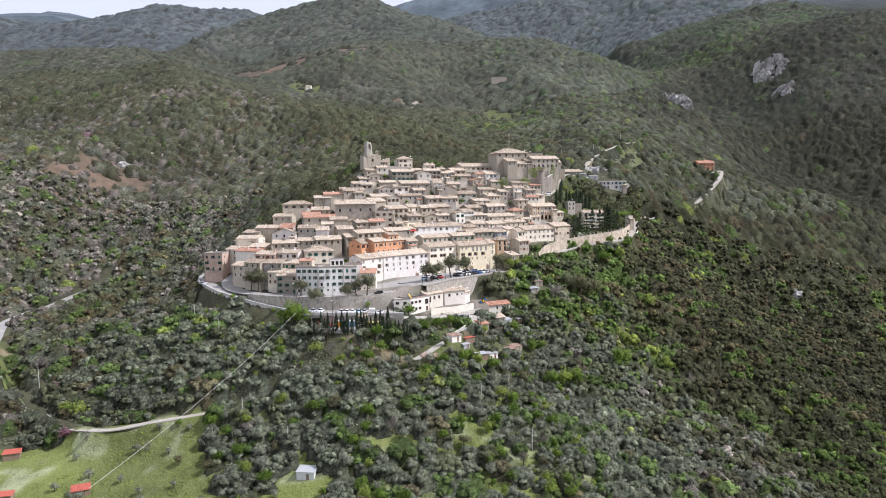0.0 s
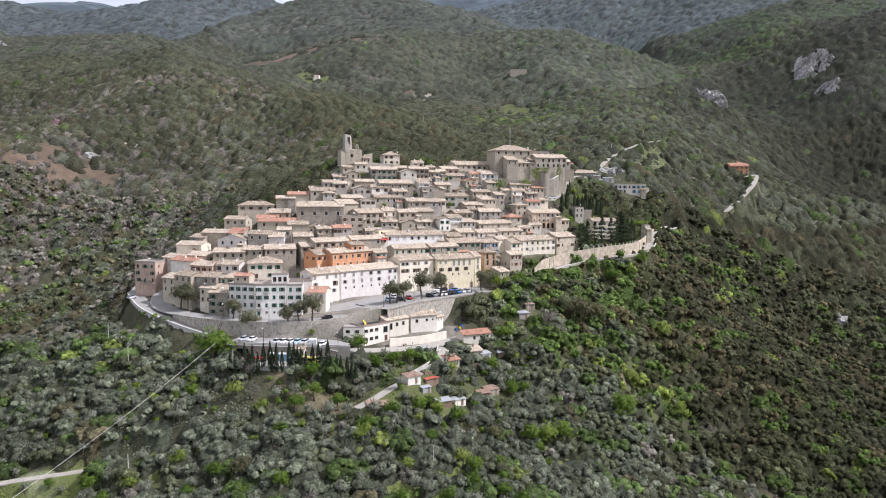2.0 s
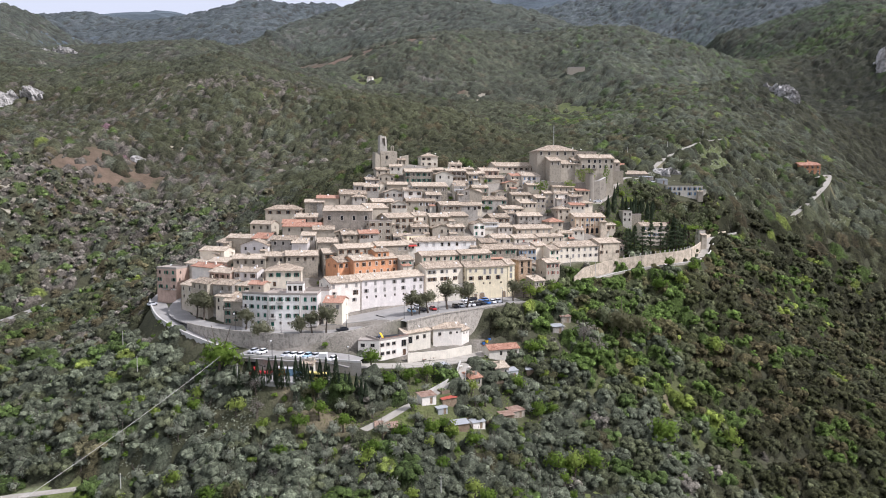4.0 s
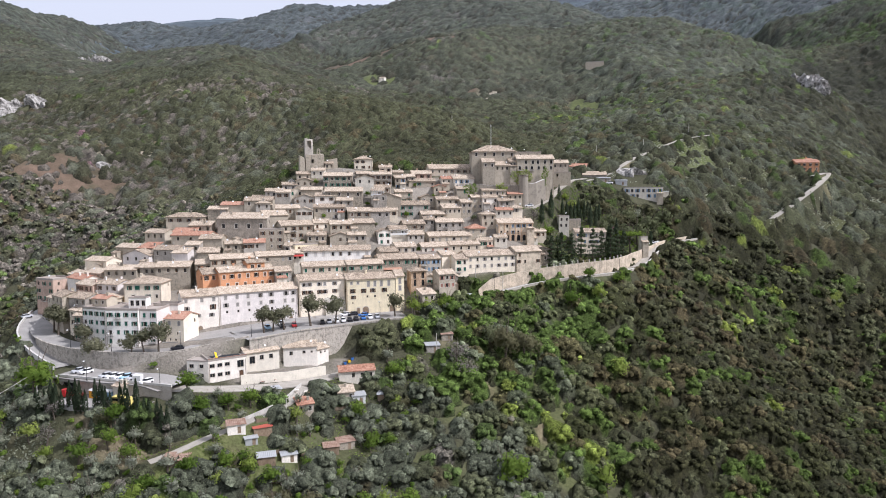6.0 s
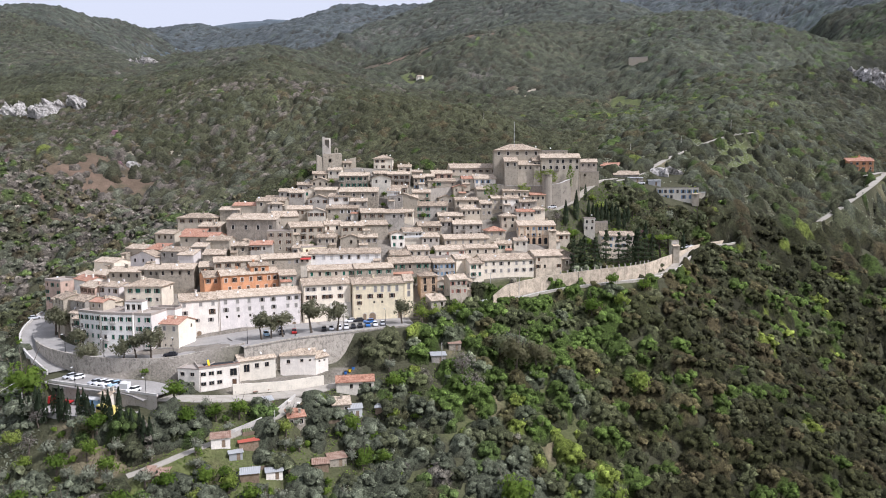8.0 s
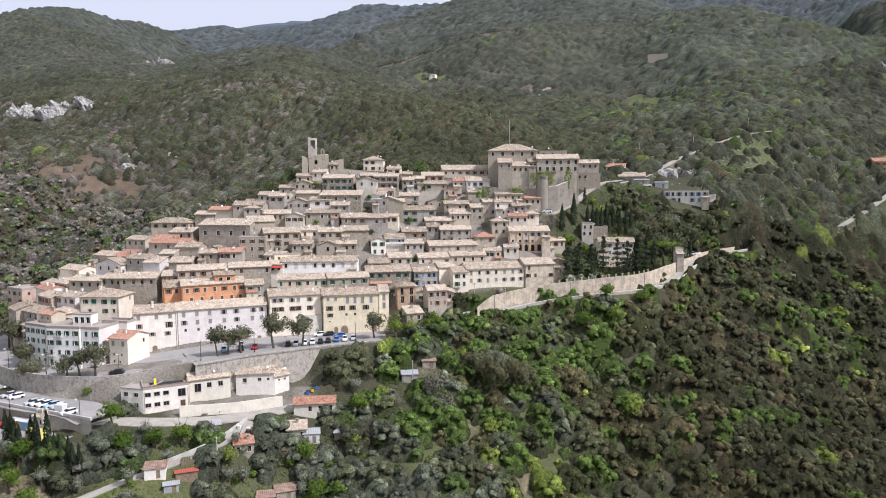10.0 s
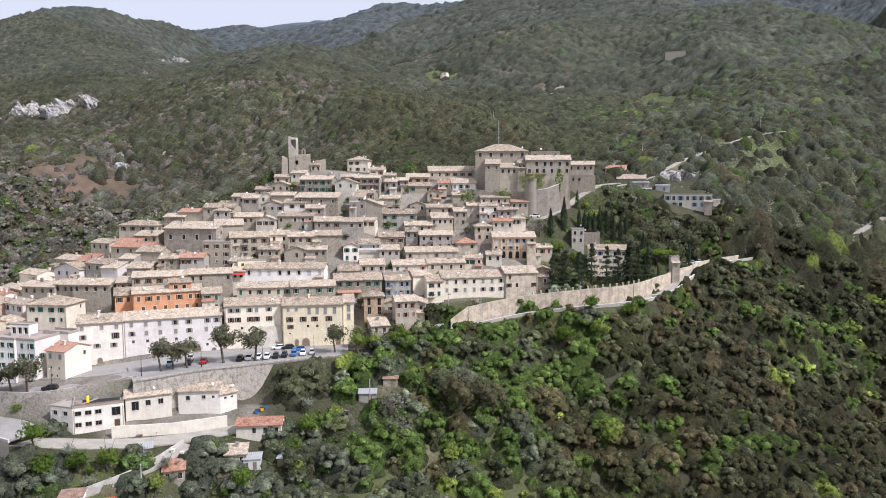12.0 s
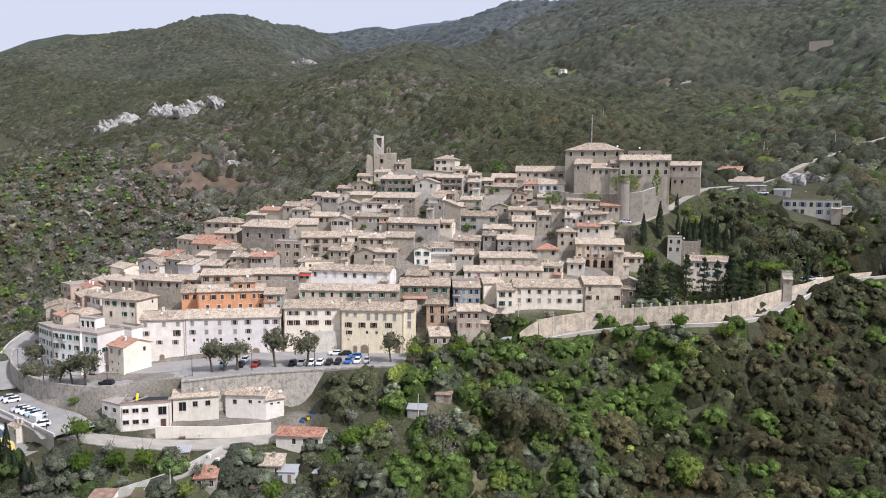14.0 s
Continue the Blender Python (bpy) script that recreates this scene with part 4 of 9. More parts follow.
            balcony(home, (hole[0] + hole[1]) / 2 - w / 2, hole[2] - 0.35, 2.4, 0.95)
    if "loggia" in opts.split("+"):
        balcony(home, 0, h - 2.6, w * 0.8, 1.0)
    if "veranda" in opts:
        glaze = Shape()
        for k in range(int(w / 0.9) + 1):
            px = -w / 2 + 0.1 + k * (w - 0.2) / max(1, int(w / 0.9))
            glaze.box(px - 0.05, px + 0.05, -0.9, -0.8, h - 2.2, h - 0.2)
        glaze.box(-w / 2, w / 2, -0.92, -0.78, h - 2.3, h - 1.5).box(-w / 2, w / 2, -0.92, 0, h - 0.2, h - 0.08)
        part("veranda", glaze, DISH, home, "white glazed veranda")
    if "awning" in opts:
        part("awning", Shape().face((-w / 2, 0.0, h - 0.5), (w / 2, 0.0, h - 0.5), (w / 2, -1.2, h - 1.0), (-w / 2, -1.2, h - 1.0)).face((-w / 2, -1.2, h - 1.0), (w / 2, -1.2, h - 1.0), (w / 2, -1.2, h - 1.2), (-w / 2, -1.2, h - 1.2)), CLOTH_RED, home, "red cloth awning")
    if "pent" in opts:
        part("pent_roof", Shape().hull([(-w / 2 + 1, -1.6, h - 4.0), (1, -1.6, h - 4.0), (1, 0, h - 3.4), (-w / 2 + 1, 0, h - 3.4)], [(-w / 2 + 1, -1.6, h - 3.85), (1, -1.6, h - 3.85), (1, 0, h - 3.25), (-w / 2 + 1, 0, h - 3.25)]), ROOF_RED, home)
    if name == "house" and roof != "terrace" and "palazzo" not in opts and y > 315 and dice.random() < 0.4 and h > 4.5:
        aw, ad, ah = dice.uniform(2.2, 3.6), dice.uniform(1.6, 2.6), h - dice.uniform(1.9, 3.0)
        ax = dice.choice((-1, 1)) * (w / 2 - aw / 2 - 0.1)
        lean = Shape()
        pierced(lean, aw, -sink, ah, Matrix.Translation((ax - aw / 2, -ad, 0)), [(aw / 2 - 0.35, aw / 2 + 0.35, ah - 1.7, ah - 0.6)], 0.2)
        for sx in (ax - aw / 2, ax + aw / 2):
            q = [(sx, 0, -sink), (sx, -ad, -sink), (sx, -ad, ah), (sx, 0, ah + 0.5)]
            lean.face(*(q if sx < ax else q[::-1]))
        lean.face((ax - aw / 2, -ad + 0.3, ah - 2.2), (ax + aw / 2, -ad + 0.3, ah - 2.2), (ax + aw / 2, -ad + 0.3, ah), (ax - aw / 2, -ad + 0.3, ah))
        annex = part("annex", lean, WALLS[dice.choice(("stone", "grey", "cream2", "pale", wall))], home)
        part("annex_roof", Shape().hull([(ax - aw / 2 - 0.2, -ad - 0.3, ah - 0.06), (ax + aw / 2 + 0.2, -ad - 0.3, ah - 0.06), (ax + aw / 2 + 0.2, 0, ah + 0.5), (ax - aw / 2 - 0.2, 0, ah + 0.5)],
                                        [(ax - aw / 2 - 0.2, -ad - 0.3, ah + 0.1), (ax + aw / 2 + 0.2, -ad - 0.3, ah + 0.1), (ax + aw / 2 + 0.2, 0, ah + 0.68), (ax - aw / 2 - 0.2, 0, ah + 0.68)]), ROOF_OLD if dice.random() < 0.85 else ROOF_RED, annex)
    if w > 9 and rows > 1:
        for px in (-w / 2 + 0.25, w / 2 - 0.25):
            part("downpipe", lambda: Shape().tube(0, -0.09, -0.3, round(h, 0) - 0.3, 0.06, 0.06, 6), FRAME, home, at=pose(px, 0, 0), key=("pipe", round(h, 0)))
    if roof in ("gable", "hip", "front", "mono"):
        for _ in range(dice.choice((0, 1, 1, 2))):
            if roof == "front":
                continue
            cy = dice.uniform(0.3, 0.8) * d
            cz = rise * (1 - abs(cy - d / 2) / (d / 2)) if roof in ("gable", "hip") else rise * cy / d
            part("chimney", lambda: chimney_shape(0.9), mat, cover, at=pose(dice.uniform(-0.4, 0.4) * w * (0.5 if roof == "hip" else 1), cy, cz), key=("chimney", wall))
    return home

# ---------------------------------------------------------------- the houses of the town, terrace by terrace

house(-23.1, 408.9, 82.3, 18, 13.3, 11.7, 6.4, "stone", "gable", 2, 4, "green")
house(-10.8, 411.3, 81.1, 20, 8.5, 11.7, 4.8, "pale", "front", 1, 1, "none")
house(-23.7, 445.5, 91.4, 18, 9.4, 10.4, 6.4, "cream", "hip", 2, 3, "brown")
house(-7.7, 433.2, 86.6, 18, 6.2, 7.8, 2.8, "cream", "gable", 1, 2, "brown")
house(-6.2, 421.3, 83.0, 18, 10.3, 9.1, 6.2, "grey", "gable", 2, 3, "brown", "loggia")
house(1.7, 427.1, 81.4, 20, 5.0, 9.1, 6.6, "stone", "mono", 2, 2, "blue")
house(-0.7, 431.5, 84.1, 20, 4.8, 6.5, 2.7, "stone", "gable", 0, 0, "none")
house(5.1, 431.3, 82.0, 20, 5.2, 9.1, 7.1, "stone", "gable", 2, 2, "none")
house(12.9, 432.0, 79.7, 22, 9.6, 7.8, 4.4, "stone", "gable", 2, 3, "green")
house(9.7, 437.1, 83.4, 22, 9.8, 9.1, 3.7, "rose", "gable", 1, 3, "brown")
house(22.7, 447.6, 86.0, 24, 22.9, 13.0, 10.0, "cream2", "gable", 2, 7, "brown", "palazzo")
house(31.4, 435.1, 80.8, 24, 10.1, 7.8, 7.6, "white", "mono", 2, 4, "blue", "balcony")
house(2.2, 404.1, 72.2, 16, 12.4, 11.7, 2.6, "stone", "front", 0, 0, "none")
house(-2.7, 405.8, 75.4, 16, 5.7, 5.2, 2.6, "white", "mono", 1, 4, "none", "veranda")
house(-0.4, 402.4, 73.2, 16, 5.9, 6.5, 4.8, "grey", "flat", 1, 2, "none")
house(4.4, 406.6, 72.4, 20, 7.0, 7.8, 4.0, "grey", "gable", 1, 3, "none", "balcony")
house(6.7, 416.1, 74.7, 22, 8.0, 9.1, 4.8, "cream2", "gable", 2, 3, "green", "balcony")
house(16.9, 420.4, 72.2, 24, 6.4, 9.1, 3.2, "stone", "front", 1, 2, "none")
house(26.7, 419.6, 71.2, 26, 10.4, 9.1, 3.3, "stone", "gable", 1, 4, "none")
house(36.2, 417.3, 69.8, 26, 5.0, 10.4, 7.4, "stone", "gable", 3, 2, "grey")
house(40.5, 421.4, 72.0, 24, 5.6, 9.1, 5.1, "cream2", "gable", 2, 2, "grey")
house(47.4, 426.3, 75.1, 22, 11.4, 9.1, 4.7, "cream2", "gable", 1, 3, "none")
house(46.3, 421.5, 71.9, 22, 6.9, 7.8, 5.4, "white", "gable", 2, 3, "none", "balcony")
house(52.8, 421.8, 70.4, 22, 5.3, 7.8, 3.3, "grey", "gable", 1, 2, "none")
house(58.9, 419.5, 67.4, 20, 5.3, 7.8, 3.0, "cream", "hip", 1, 3, "grey")
house(53.9, 415.6, 66.4, 20, 7.6, 6.5, 3.2, "pale", "gable", 1, 2, "none", "red")
house(13.6, 409.4, 68.9, 24, 14.0, 13.0, 7.4, "grey", "gable", 2, 3, "green", "redtop")
house(30.3, 413.4, 67.3, 26, 8.3, 9.1, 5.2, "cream2", "mono", 1, 4, "none", "balcony")
house(22.9, 407.3, 64.7, 26, 10.5, 10.4, 4.2, "stone", "gable", 1, 4, "none")
house(22.3, 402.3, 62.6, 26, 4.6, 9.1, 6.6, "grey", "gable", 2, 1, "grey")
house(31.2, 404.5, 61.4, 26, 12.4, 10.4, 4.7, "grey", "gable", 2, 4, "none", "balcony")
house(3.4, 390.3, 66.5, 26, 8.6, 10.4, 4.6, "grey", "gable", 1, 3, "grey")
house(17.8, 394.0, 61.0, 28, 9.4, 11.7, 4.6, "stone", "gable", 1, 3, "brown")
house(9.3, 379.0, 58.5, 28, 5.5, 10.4, 4.2, "white", "front", 2, 1, "green")
house(13.7, 384.3, 59.2, 30, 7.7, 10.4, 3.0, "pale", "gable", 1, 5, "white", "veranda")
house(20.4, 386.9, 57.0, 30, 7.2, 10.4, 4.0, "grey", "gable", 1, 2, "none")
house(33.5, 395.0, 56.0, 32, 19.0, 11.7, 2.8, "cream2", "gable", 1, 5, "grey")
house(29.9, 383.6, 52.3, 32, 12.0, 10.4, 3.0, "pale", "gable", 1, 3, "rose")
house(40.9, 390.4, 52.7, 32, 13.5, 9.1, 2.6, "cream2", "gable", 1, 3, "none")
house(19.6, 375.3, 52.8, 32, 8.4, 11.7, 2.6, "cream2", "gable", 1, 3, "grey")
house(14.6, 368.3, 51.3, 32, 7.6, 11.7, 2.6, "stone", "gable", 0, 0, "none")
house(19.5, 365.1, 48.8, 32, 15.7, 13.0, 6.4, "stone", "gable", 1, 4, "green", "pent")
house(30.8, 371.9, 48.4, 34, 8.3, 7.8, 7.0, "grey", "mono", 2, 4, "blue", "balcony")
house(28.1, 375.3, 50.0, 34, 8.3, 7.8, 2.8, "cream2", "terrace", 1, 2, "none")
house(41.3, 355.0, 44.6, 34, 6.4, 10.4, 7.3, "cream2", "gable", 2, 3, "rose")
house(36.6, 378.8, 49.4, 40, 6.5, 10.4, 7.9, "cream", "gable", 0, 0, "none", "scarp")
house(42.5, 375.9, 48.1, 33, 5.6, 11.7, 6.7, "cream", "gable", 2, 1, "green")
house(53.2, 384.3, 48.9, 33, 21.9, 14.3, 7.6, "cream", "gable", 3, 7, "grey", "palazzo")
house(67.3, 393.0, 50.0, 33, 11.4, 14.3, 8.7, "ochre", "gable", 2, 3, "brown")
house(43.6, 404.4, 58.8, 28, 7.4, 10.4, 9.7, "cream2", "hipred", 1, 1, "grey", "loggia3")
house(47.4, 411.9, 64.6, 22, 6.3, 11.7, 14.6, "cream2", "hip", 2, 1, "none")
house(59.6, 410.8, 60.9, 22, 15.7, 13.0, 10.6, "ochre", "gable", 2, 6, "blue", "arcade")
house(-77.0, 368.2, 64.8, 12, 15.8, 11.7, 4.4, "cream2", "hip", 1, 3, "brown")
house(-63.0, 358.0, 61.8, 14, 9.1, 6.5, 2.7, "stone", "mono", 1, 3, "none")
house(-45.7, 361.0, 64.6, 8, 20.8, 16.9, 8.9, "plaster", "gable", 1, 3, "none", "niche")
house(-34.2, 368.2, 65.7, 40, 9.8, 14.3, 6.9, "stone", "gable", 0, 0, "none")
house(-67.0, 353.0, 59.5, 14, 9.2, 10.4, 4.6, "grey", "gable", 0, 0, "none", "red")
house(-52.4, 348.2, 57.2, 16, 8.7, 10.4, 2.6, "stone", "gable", 0, 0, "none")
house(-30.3, 356.2, 60.5, 24, 9.7, 10.4, 9.6, "stone", "flat", 3, 3, "brown")
house(-39.2, 344.7, 55.7, 26, 8.5, 9.1, 2.8, "stone", "gable", 1, 3, "none")
house(-32.9, 347.1, 56.0, 26, 7.9, 9.1, 4.6, "grey", "gable", 1, 4, "brown", "red")
house(-23.5, 365.4, 61.8, 40, 13.0, 13.0, 9.7, "stone", "gable", 2, 3, "brown")
house(-14.8, 354.8, 54.8, 40, 9.0, 3.9, 2.6, "yellow", "flat", 1, 2, "brown")
house(-34.4, 334.2, 51.2, 38, 16.3, 10.4, 2.6, "cream2", "gable", 1, 5, "brown", "balcony")
house(-22.2, 343.0, 51.6, 36, 13.7, 10.4, 3.8, "stone", "gable", 1, 5, "grey")
house(-16.0, 349.2, 52.0, 30, 4.4, 7.8, 3.9, "pale", "mono", 1, 1, "none", "awning")
house(-2.7, 355.6, 52.7, 22, 26.1, 11.7, 4.2, "whiteg", "gable", 1, 7, "white")
house(-36.3, 321.4, 47.0, 46, 5.0, 13.0, 5.5, "orange", "gable", 1, 1, "brown")
house(-25.6, 328.0, 47.6, 46, 19.6, 8.0, 7.2, "orange", "gable", 2, 0, "brown", plan=[*((a, 1.0, 0.9, 1.4, "brown", s) for a, s in ((1.6, "shut"), (4.4, "open"), (7.0, "shut"), (10.0, "shut"), (13.0, "open"), (16.2, "shut"), (18.4, "open"))), *((a, 4.0, 0.9, 1.1, "brown", "shut") for a in (2.8, 6.0, 9.0, 12.2, 15.2, 18.0))])
house(-24.0, 331.5, 50.2, 46, 6.3, 5.0, 3.0, "orange", "gable", 1, 0, "brown", plan=[(1.9, 0.8, 1.1, 1.3, "none", "bare"), (4.3, 0.8, 1.1, 1.3, "none", "bare")])
house(-3.1, 345.1, 47.8, 31, 16.6, 10.4, 2.8, "cream2", "gable", 1, 5, "green")
house(10.3, 352.2, 48.0, 33, 13.9, 10.4, 3.0, "stone", "gable", 1, 3, "green")
house(-15.0, 334.9, 46.8, 38, 5.7, 10.4, 4.7, "grey", "gable", 2, 2, "green", "balcony")
house(-34.2, 379.2, 68.2, 28, 10.1, 10.4, 3.3, "stone", "gable", 1, 3, "brown")
house(-31.6, 390.9, 72.4, 22, 8.9, 9.1, 3.0, "grey", "front", 1, 2, "brown", "balcony")
house(-23.3, 393.7, 73.2, 20, 8.4, 10.4, 3.4, "white", "gable", 1, 4, "brown")
house(-18.1, 386.1, 68.4, 22, 13.4, 10.4, 5.5, "stone", "gable", 2, 4, "white")
house(-13.0, 391.4, 71.3, 22, 7.0, 9.1, 2.8, "grey", "gable", 1, 1, "none")
house(-4.4, 386.2, 66.7, 26, 9.7, 11.7, 5.3, "stone", "gable", 2, 3, "brown")
house(-15.7, 372.1, 62.4, 30, 6.5, 10.4, 6.9, "creamy", "gable", 2, 2, "brown", "balcony")
house(-7.7, 373.4, 61.9, 30, 8.9, 10.4, 4.9, "stone", "gable", 2, 3, "brown")
house(-0.3, 378.9, 62.1, 30, 10.1, 6.5, 5.1, "stone", "mono", 0, 0, "none")
house(-46.9, 392.4, 75.5, 20, 8.2, 9.1, 3.0, "grey", "gable", 1, 2, "none")
house(-42.7, 392.0, 74.9, 18, 6.6, 9.1, 3.8, "grey", "gable", 1, 2, "brown")
house(-48.3, 380.0, 71.5, 20, 12.1, 11.7, 4.6, "stone", "gable", 1, 2, "none")
house(-45.0, 377.6, 70.5, 22, 5.8, 6.5, 4.2, "grey", "hip", 1, 1, "none")
house(-59.4, 377.3, 69.7, 14, 9.9, 9.1, 2.7, "cream2", "gable", 0, 0, "none", "red")
house(-64.8, 374.5, 67.9, 12, 8.7, 9.1, 3.4, "stone", "gable", 0, 0, "none")
house(-31.4, 397.5, 76.0, 16, 9.4, 9.1, 2.8, "stone", "gable", 0, 0, "none")
house(-15.6, 397.0, 75.2, 18, 16.6, 7.8, 3.4, "stone", "mono", 1, 3, "none")
house(-32.5, 294.3, 36.3, 2, 6.4, 8.5, 8.2, "creamy", "gable", 2, 0, "grey", "red", plan=[(1.4, 0.8, 0.9, 1.3, "grey", "shut"), (4.8, 0.8, 0.9, 1.3, "grey", "shut"), (1.5, 4.2, 0.6, 0.7, "none", "bare"), (4.2, 4.2, 0.6, 0.8, "none", "bare"), (1.6, 6.2, 0.6, 0.8, "none", "bare"), (3.5, 6.3, 0.6, 0.7, "none", "bare")])
# The long palace: a white end and a greyish stretch, with small shuttered windows high on a plain wall
house(-32.0, 308.5, 41.3, 41, 12.0, 9.5, 11.5, "white", "gable", 3, 0, "grey", "palazzo", plan=[
    (1.3, 0.8, 0.9, 1.2, "grey", "shut"), (6.3, 0.8, 0.9, 1.2, "grey", "shut"), (10.1, 0.8, 0.9, 1.2, "grey", "shut"), (1.5, 3.3, 0.9, 1.3, "grey", "open"), (9.8, 3.1, 1.0, 1.7, "brown", "open"),
    (5.0, 6.0, 0.9, 1.1, "grey", "open"), (9.3, 6.0, 0.9, 1.2, "grey", "open"), (2.2, 8.6, 0.6, 0.7, "none", "bare")], doors=[(5.6, 1.3, 2.4)])
house(-17.5, 321.2, 41.5, 41, 26.6, 9.5, 12.0, "lilac", "gable", 3, 0, "grey", "palazzo", plan=[
    *((a, 0.8, 0.9, 1.3, "grey", s) for a, s in ((2.0, "shut"), (5.8, "shut"), (9.5, "shut"), (13.7, "open"), (17.4, "open"), (22.6, "open"), (25.2, "open"))),
    *((a, 3.4, 0.9, 1.3, "grey", s) for a, s in ((2.1, "open"), (5.9, "shut"), (9.6, "shut"), (13.8, "shut"), (17.5, "open"), (22.2, "shut"), (25.0, "shut"))),
    *((a, 5.9, 0.7, 0.9, "none", "bare") for a in (2.4, 6.1, 9.8, 13.9, 17.6)), (22.4, 8.2, 0.7, 0.8, "none", "bare")], doors=[(19.6, 2.0, 3.0), (24.2, 1.2, 2.3)])
house(-0.4, 335.8, 43.9, 36, 16.6, 9.5, 13.0, "cream", "gable", 3, 0, "brown", plan=[
    *((a, 0.9, 0.9, 1.2, "grey", s) for a, s in ((1.8, "open"), (3.7, "open"), (7.2, "open"), (9.2, "shut"), (12.8, "open"))),
    *((a, 3.6, 0.9, 1.4, "brown", "open") for a in (1.8, 3.8, 7.3, 9.2, 12.8)), *((a, 6.5, 0.7, 0.8, "none", "bare") for a in (4.9, 10.2, 14.7)), *((a, 8.8, 0.5, 0.6, "none", "bare") for a in (10.4, 14.7))], doors=[(13.0, 1.3, 2.3)])
buttress = thing("buttress", pose(-0.4, 335.8, 30.9, 0, 0, 36) @ pose(4.6, 0, 0), "grey plastered buttress against a cream palace", "buttress")
part("wall", Shape().hull([(-3.8, -1.3, 0), (3.6, -1.3, 0), (3.6, 0, 0), (-3.8, 0, 0)], [(-3.8, -0.35, 6.4), (3.6, -0.35, 6.4), (3.6, 0, 6.4), (-3.8, 0, 6.4)]), WALLS["pale"], buttress)
house(15.5, 343.7, 43.7, 30, 18.4, 9.5, 12.4, "yellow", "gable", 3, 0, "brown", "palazzo", plan=[
    (1.8, 0.9, 0.8, 1.0, "grey", "shut"), (4.2, 0.9, 0.8, 1.0, "grey", "shut"), (8.0, 0.9, 0.9, 2.0, "grey", "shut"), (10.4, 0.9, 0.9, 2.0, "grey", "shut"), (12.8, 0.9, 0.9, 2.0, "grey", "shut"), (15.6, 0.9, 0.9, 2.0, "grey", "shut"),
    *((a, 3.6, 1.0, 1.5, "brown", "open") for a in (2.2, 6.2, 9.6, 13.9)), (2.4, 6.0, 0.9, 1.2, "brown", "open"), *((a, 6.1, 0.7, 0.8, "none", "bare") for a in (7.6, 10.4, 15.3)), (2.2, 8.4, 0.5, 0.5, "none", "bare")],
    doors=[(4.2, 1.1, 2.4), (6.9, 2.2, 2.7), (16.6, 1.4, 2.8)])
house(24.6, 349.4, 44.2, 30, 3.1, 9.5, 12.4, "yellow", "gable", 2, 0, "grey", plan=[(1.5, 0.9, 0.9, 2.0, "grey", "shut"), (1.5, 3.6, 0.9, 1.8, "grey", "shut")])
house(-81.0, 313.0, 43.2, -20, 10.5, 10.0, 6.5, "rose", "gable", 2, 3, "brown", "balcony")
house(-70.5, 311.6, 43.8, -8, 9.6, 10.0, 6.5, "lilac", "gable", 2, 3, "brown", "balcony")
house(-84.6, 304.2, 40.4, -28, 9.0, 9.0, 6.0, "cream2", "gable", 1, 2, "none")
house(-75.2, 302.6, 40.2, -14, 8.4, 9.0, 6.0, "grey", "gable", 1, 3, "none")
house(-66.6, 303.4, 40.0, -2, 7.4, 9.0, 5.0, "cream2", "hip", 1, 2, "green")
house(-55.8, 310.8, 44.6, 16, 12.6, 9.5, 9.0, "creamy", "hip", 2, 0, "green", plan=[(2.0, 0.9, 0.8, 1.3, "green", "open"), (4.6, 0.8, 1.6, 1.4, "green", "shut"), (8.0, 0.9, 0.9, 1.4, "green", "open"), (11.0, 0.9, 0.9, 1.4, "green", "open"), (3.2, 4.0, 1.0, 1.6, "brown", "shut"), (8.2, 3.9, 0.9, 1.3, "green", "open"), (11.0, 3.9, 0.8, 1.2, "none", "bare")])
house(-73.6, 322.6, 47.5, 10, 12.1, 10.4, 4.4, "stone", "gable", 1, 4, "none")
house(-64.6, 324.9, 48.3, 8, 7.6, 10.4, 3.6, "stone", "gable", 1, 2, "none")
house(-53.9, 325.5, 48.7, 20, 12.0, 11.7, 5.0, "stone", "gable", 1, 3, "none")
house(-95.2, 336.0, 49.0, -10, 11.5, 10.4, 4.9, "cream", "gable", 0, 0, "none")
house(-91.6, 321.0, 44.1, -25, 13.3, 9.1, 2.6, "white", "gable", 0, 0, "none", "red")
house(-77.6, 336.7, 51.4, 0, 11.4, 10.4, 3.2, "lilac", "front", 1, 2, "none")
house(-88.1, 345.3, 53.5, -10, 11.8, 10.4, 4.4, "cream2", "gable", 0, 0, "none")
house(-77.9, 343.2, 53.6, 0, 6.7, 7.8, 2.7, "grey", "mono", 1, 1, "none", "red")
house(-82.4, 355.4, 58.8, -4, 9.8, 10.4, 5.0, "cream2", "gable", 1, 3, "none")
house(-62.5, 350.1, 58.3, 8, 15.6, 10.4, 2.6, "cream2", "gable", 1, 2, "none", "red")
house(-66.4, 339.3, 53.5, 4, 9.8, 10.4, 3.5, "grey", "gable", 1, 2, "none")
house(-58.9, 337.3, 52.5, 10, 6.2, 7.8, 3.4, "lilac", "mono", 0, 0, "none")
house(-57.4, 343.5, 55.1, 10, 5.6, 9.1, 3.6, "grey", "gable", 1, 1, "none")
house(-47.8, 338.9, 52.8, 20, 7.9, 11.7, 3.0, "stone", "gable", 0, 0, "none")
house(-43.4, 329.4, 49.5, 30, 6.2, 10.4, 3.7, "stone", "gable", 1, 2, "brown")
house(-88.3, 308.1, 38.6, -28, 17.3, 11.7, 7.4, "cream2", "gable", 2, 4, "none")
house(-73.6, 300.2, 36.4, -14, 7.0, 10.4, 8.8, "cream", "gable", 2, 2, "brown")
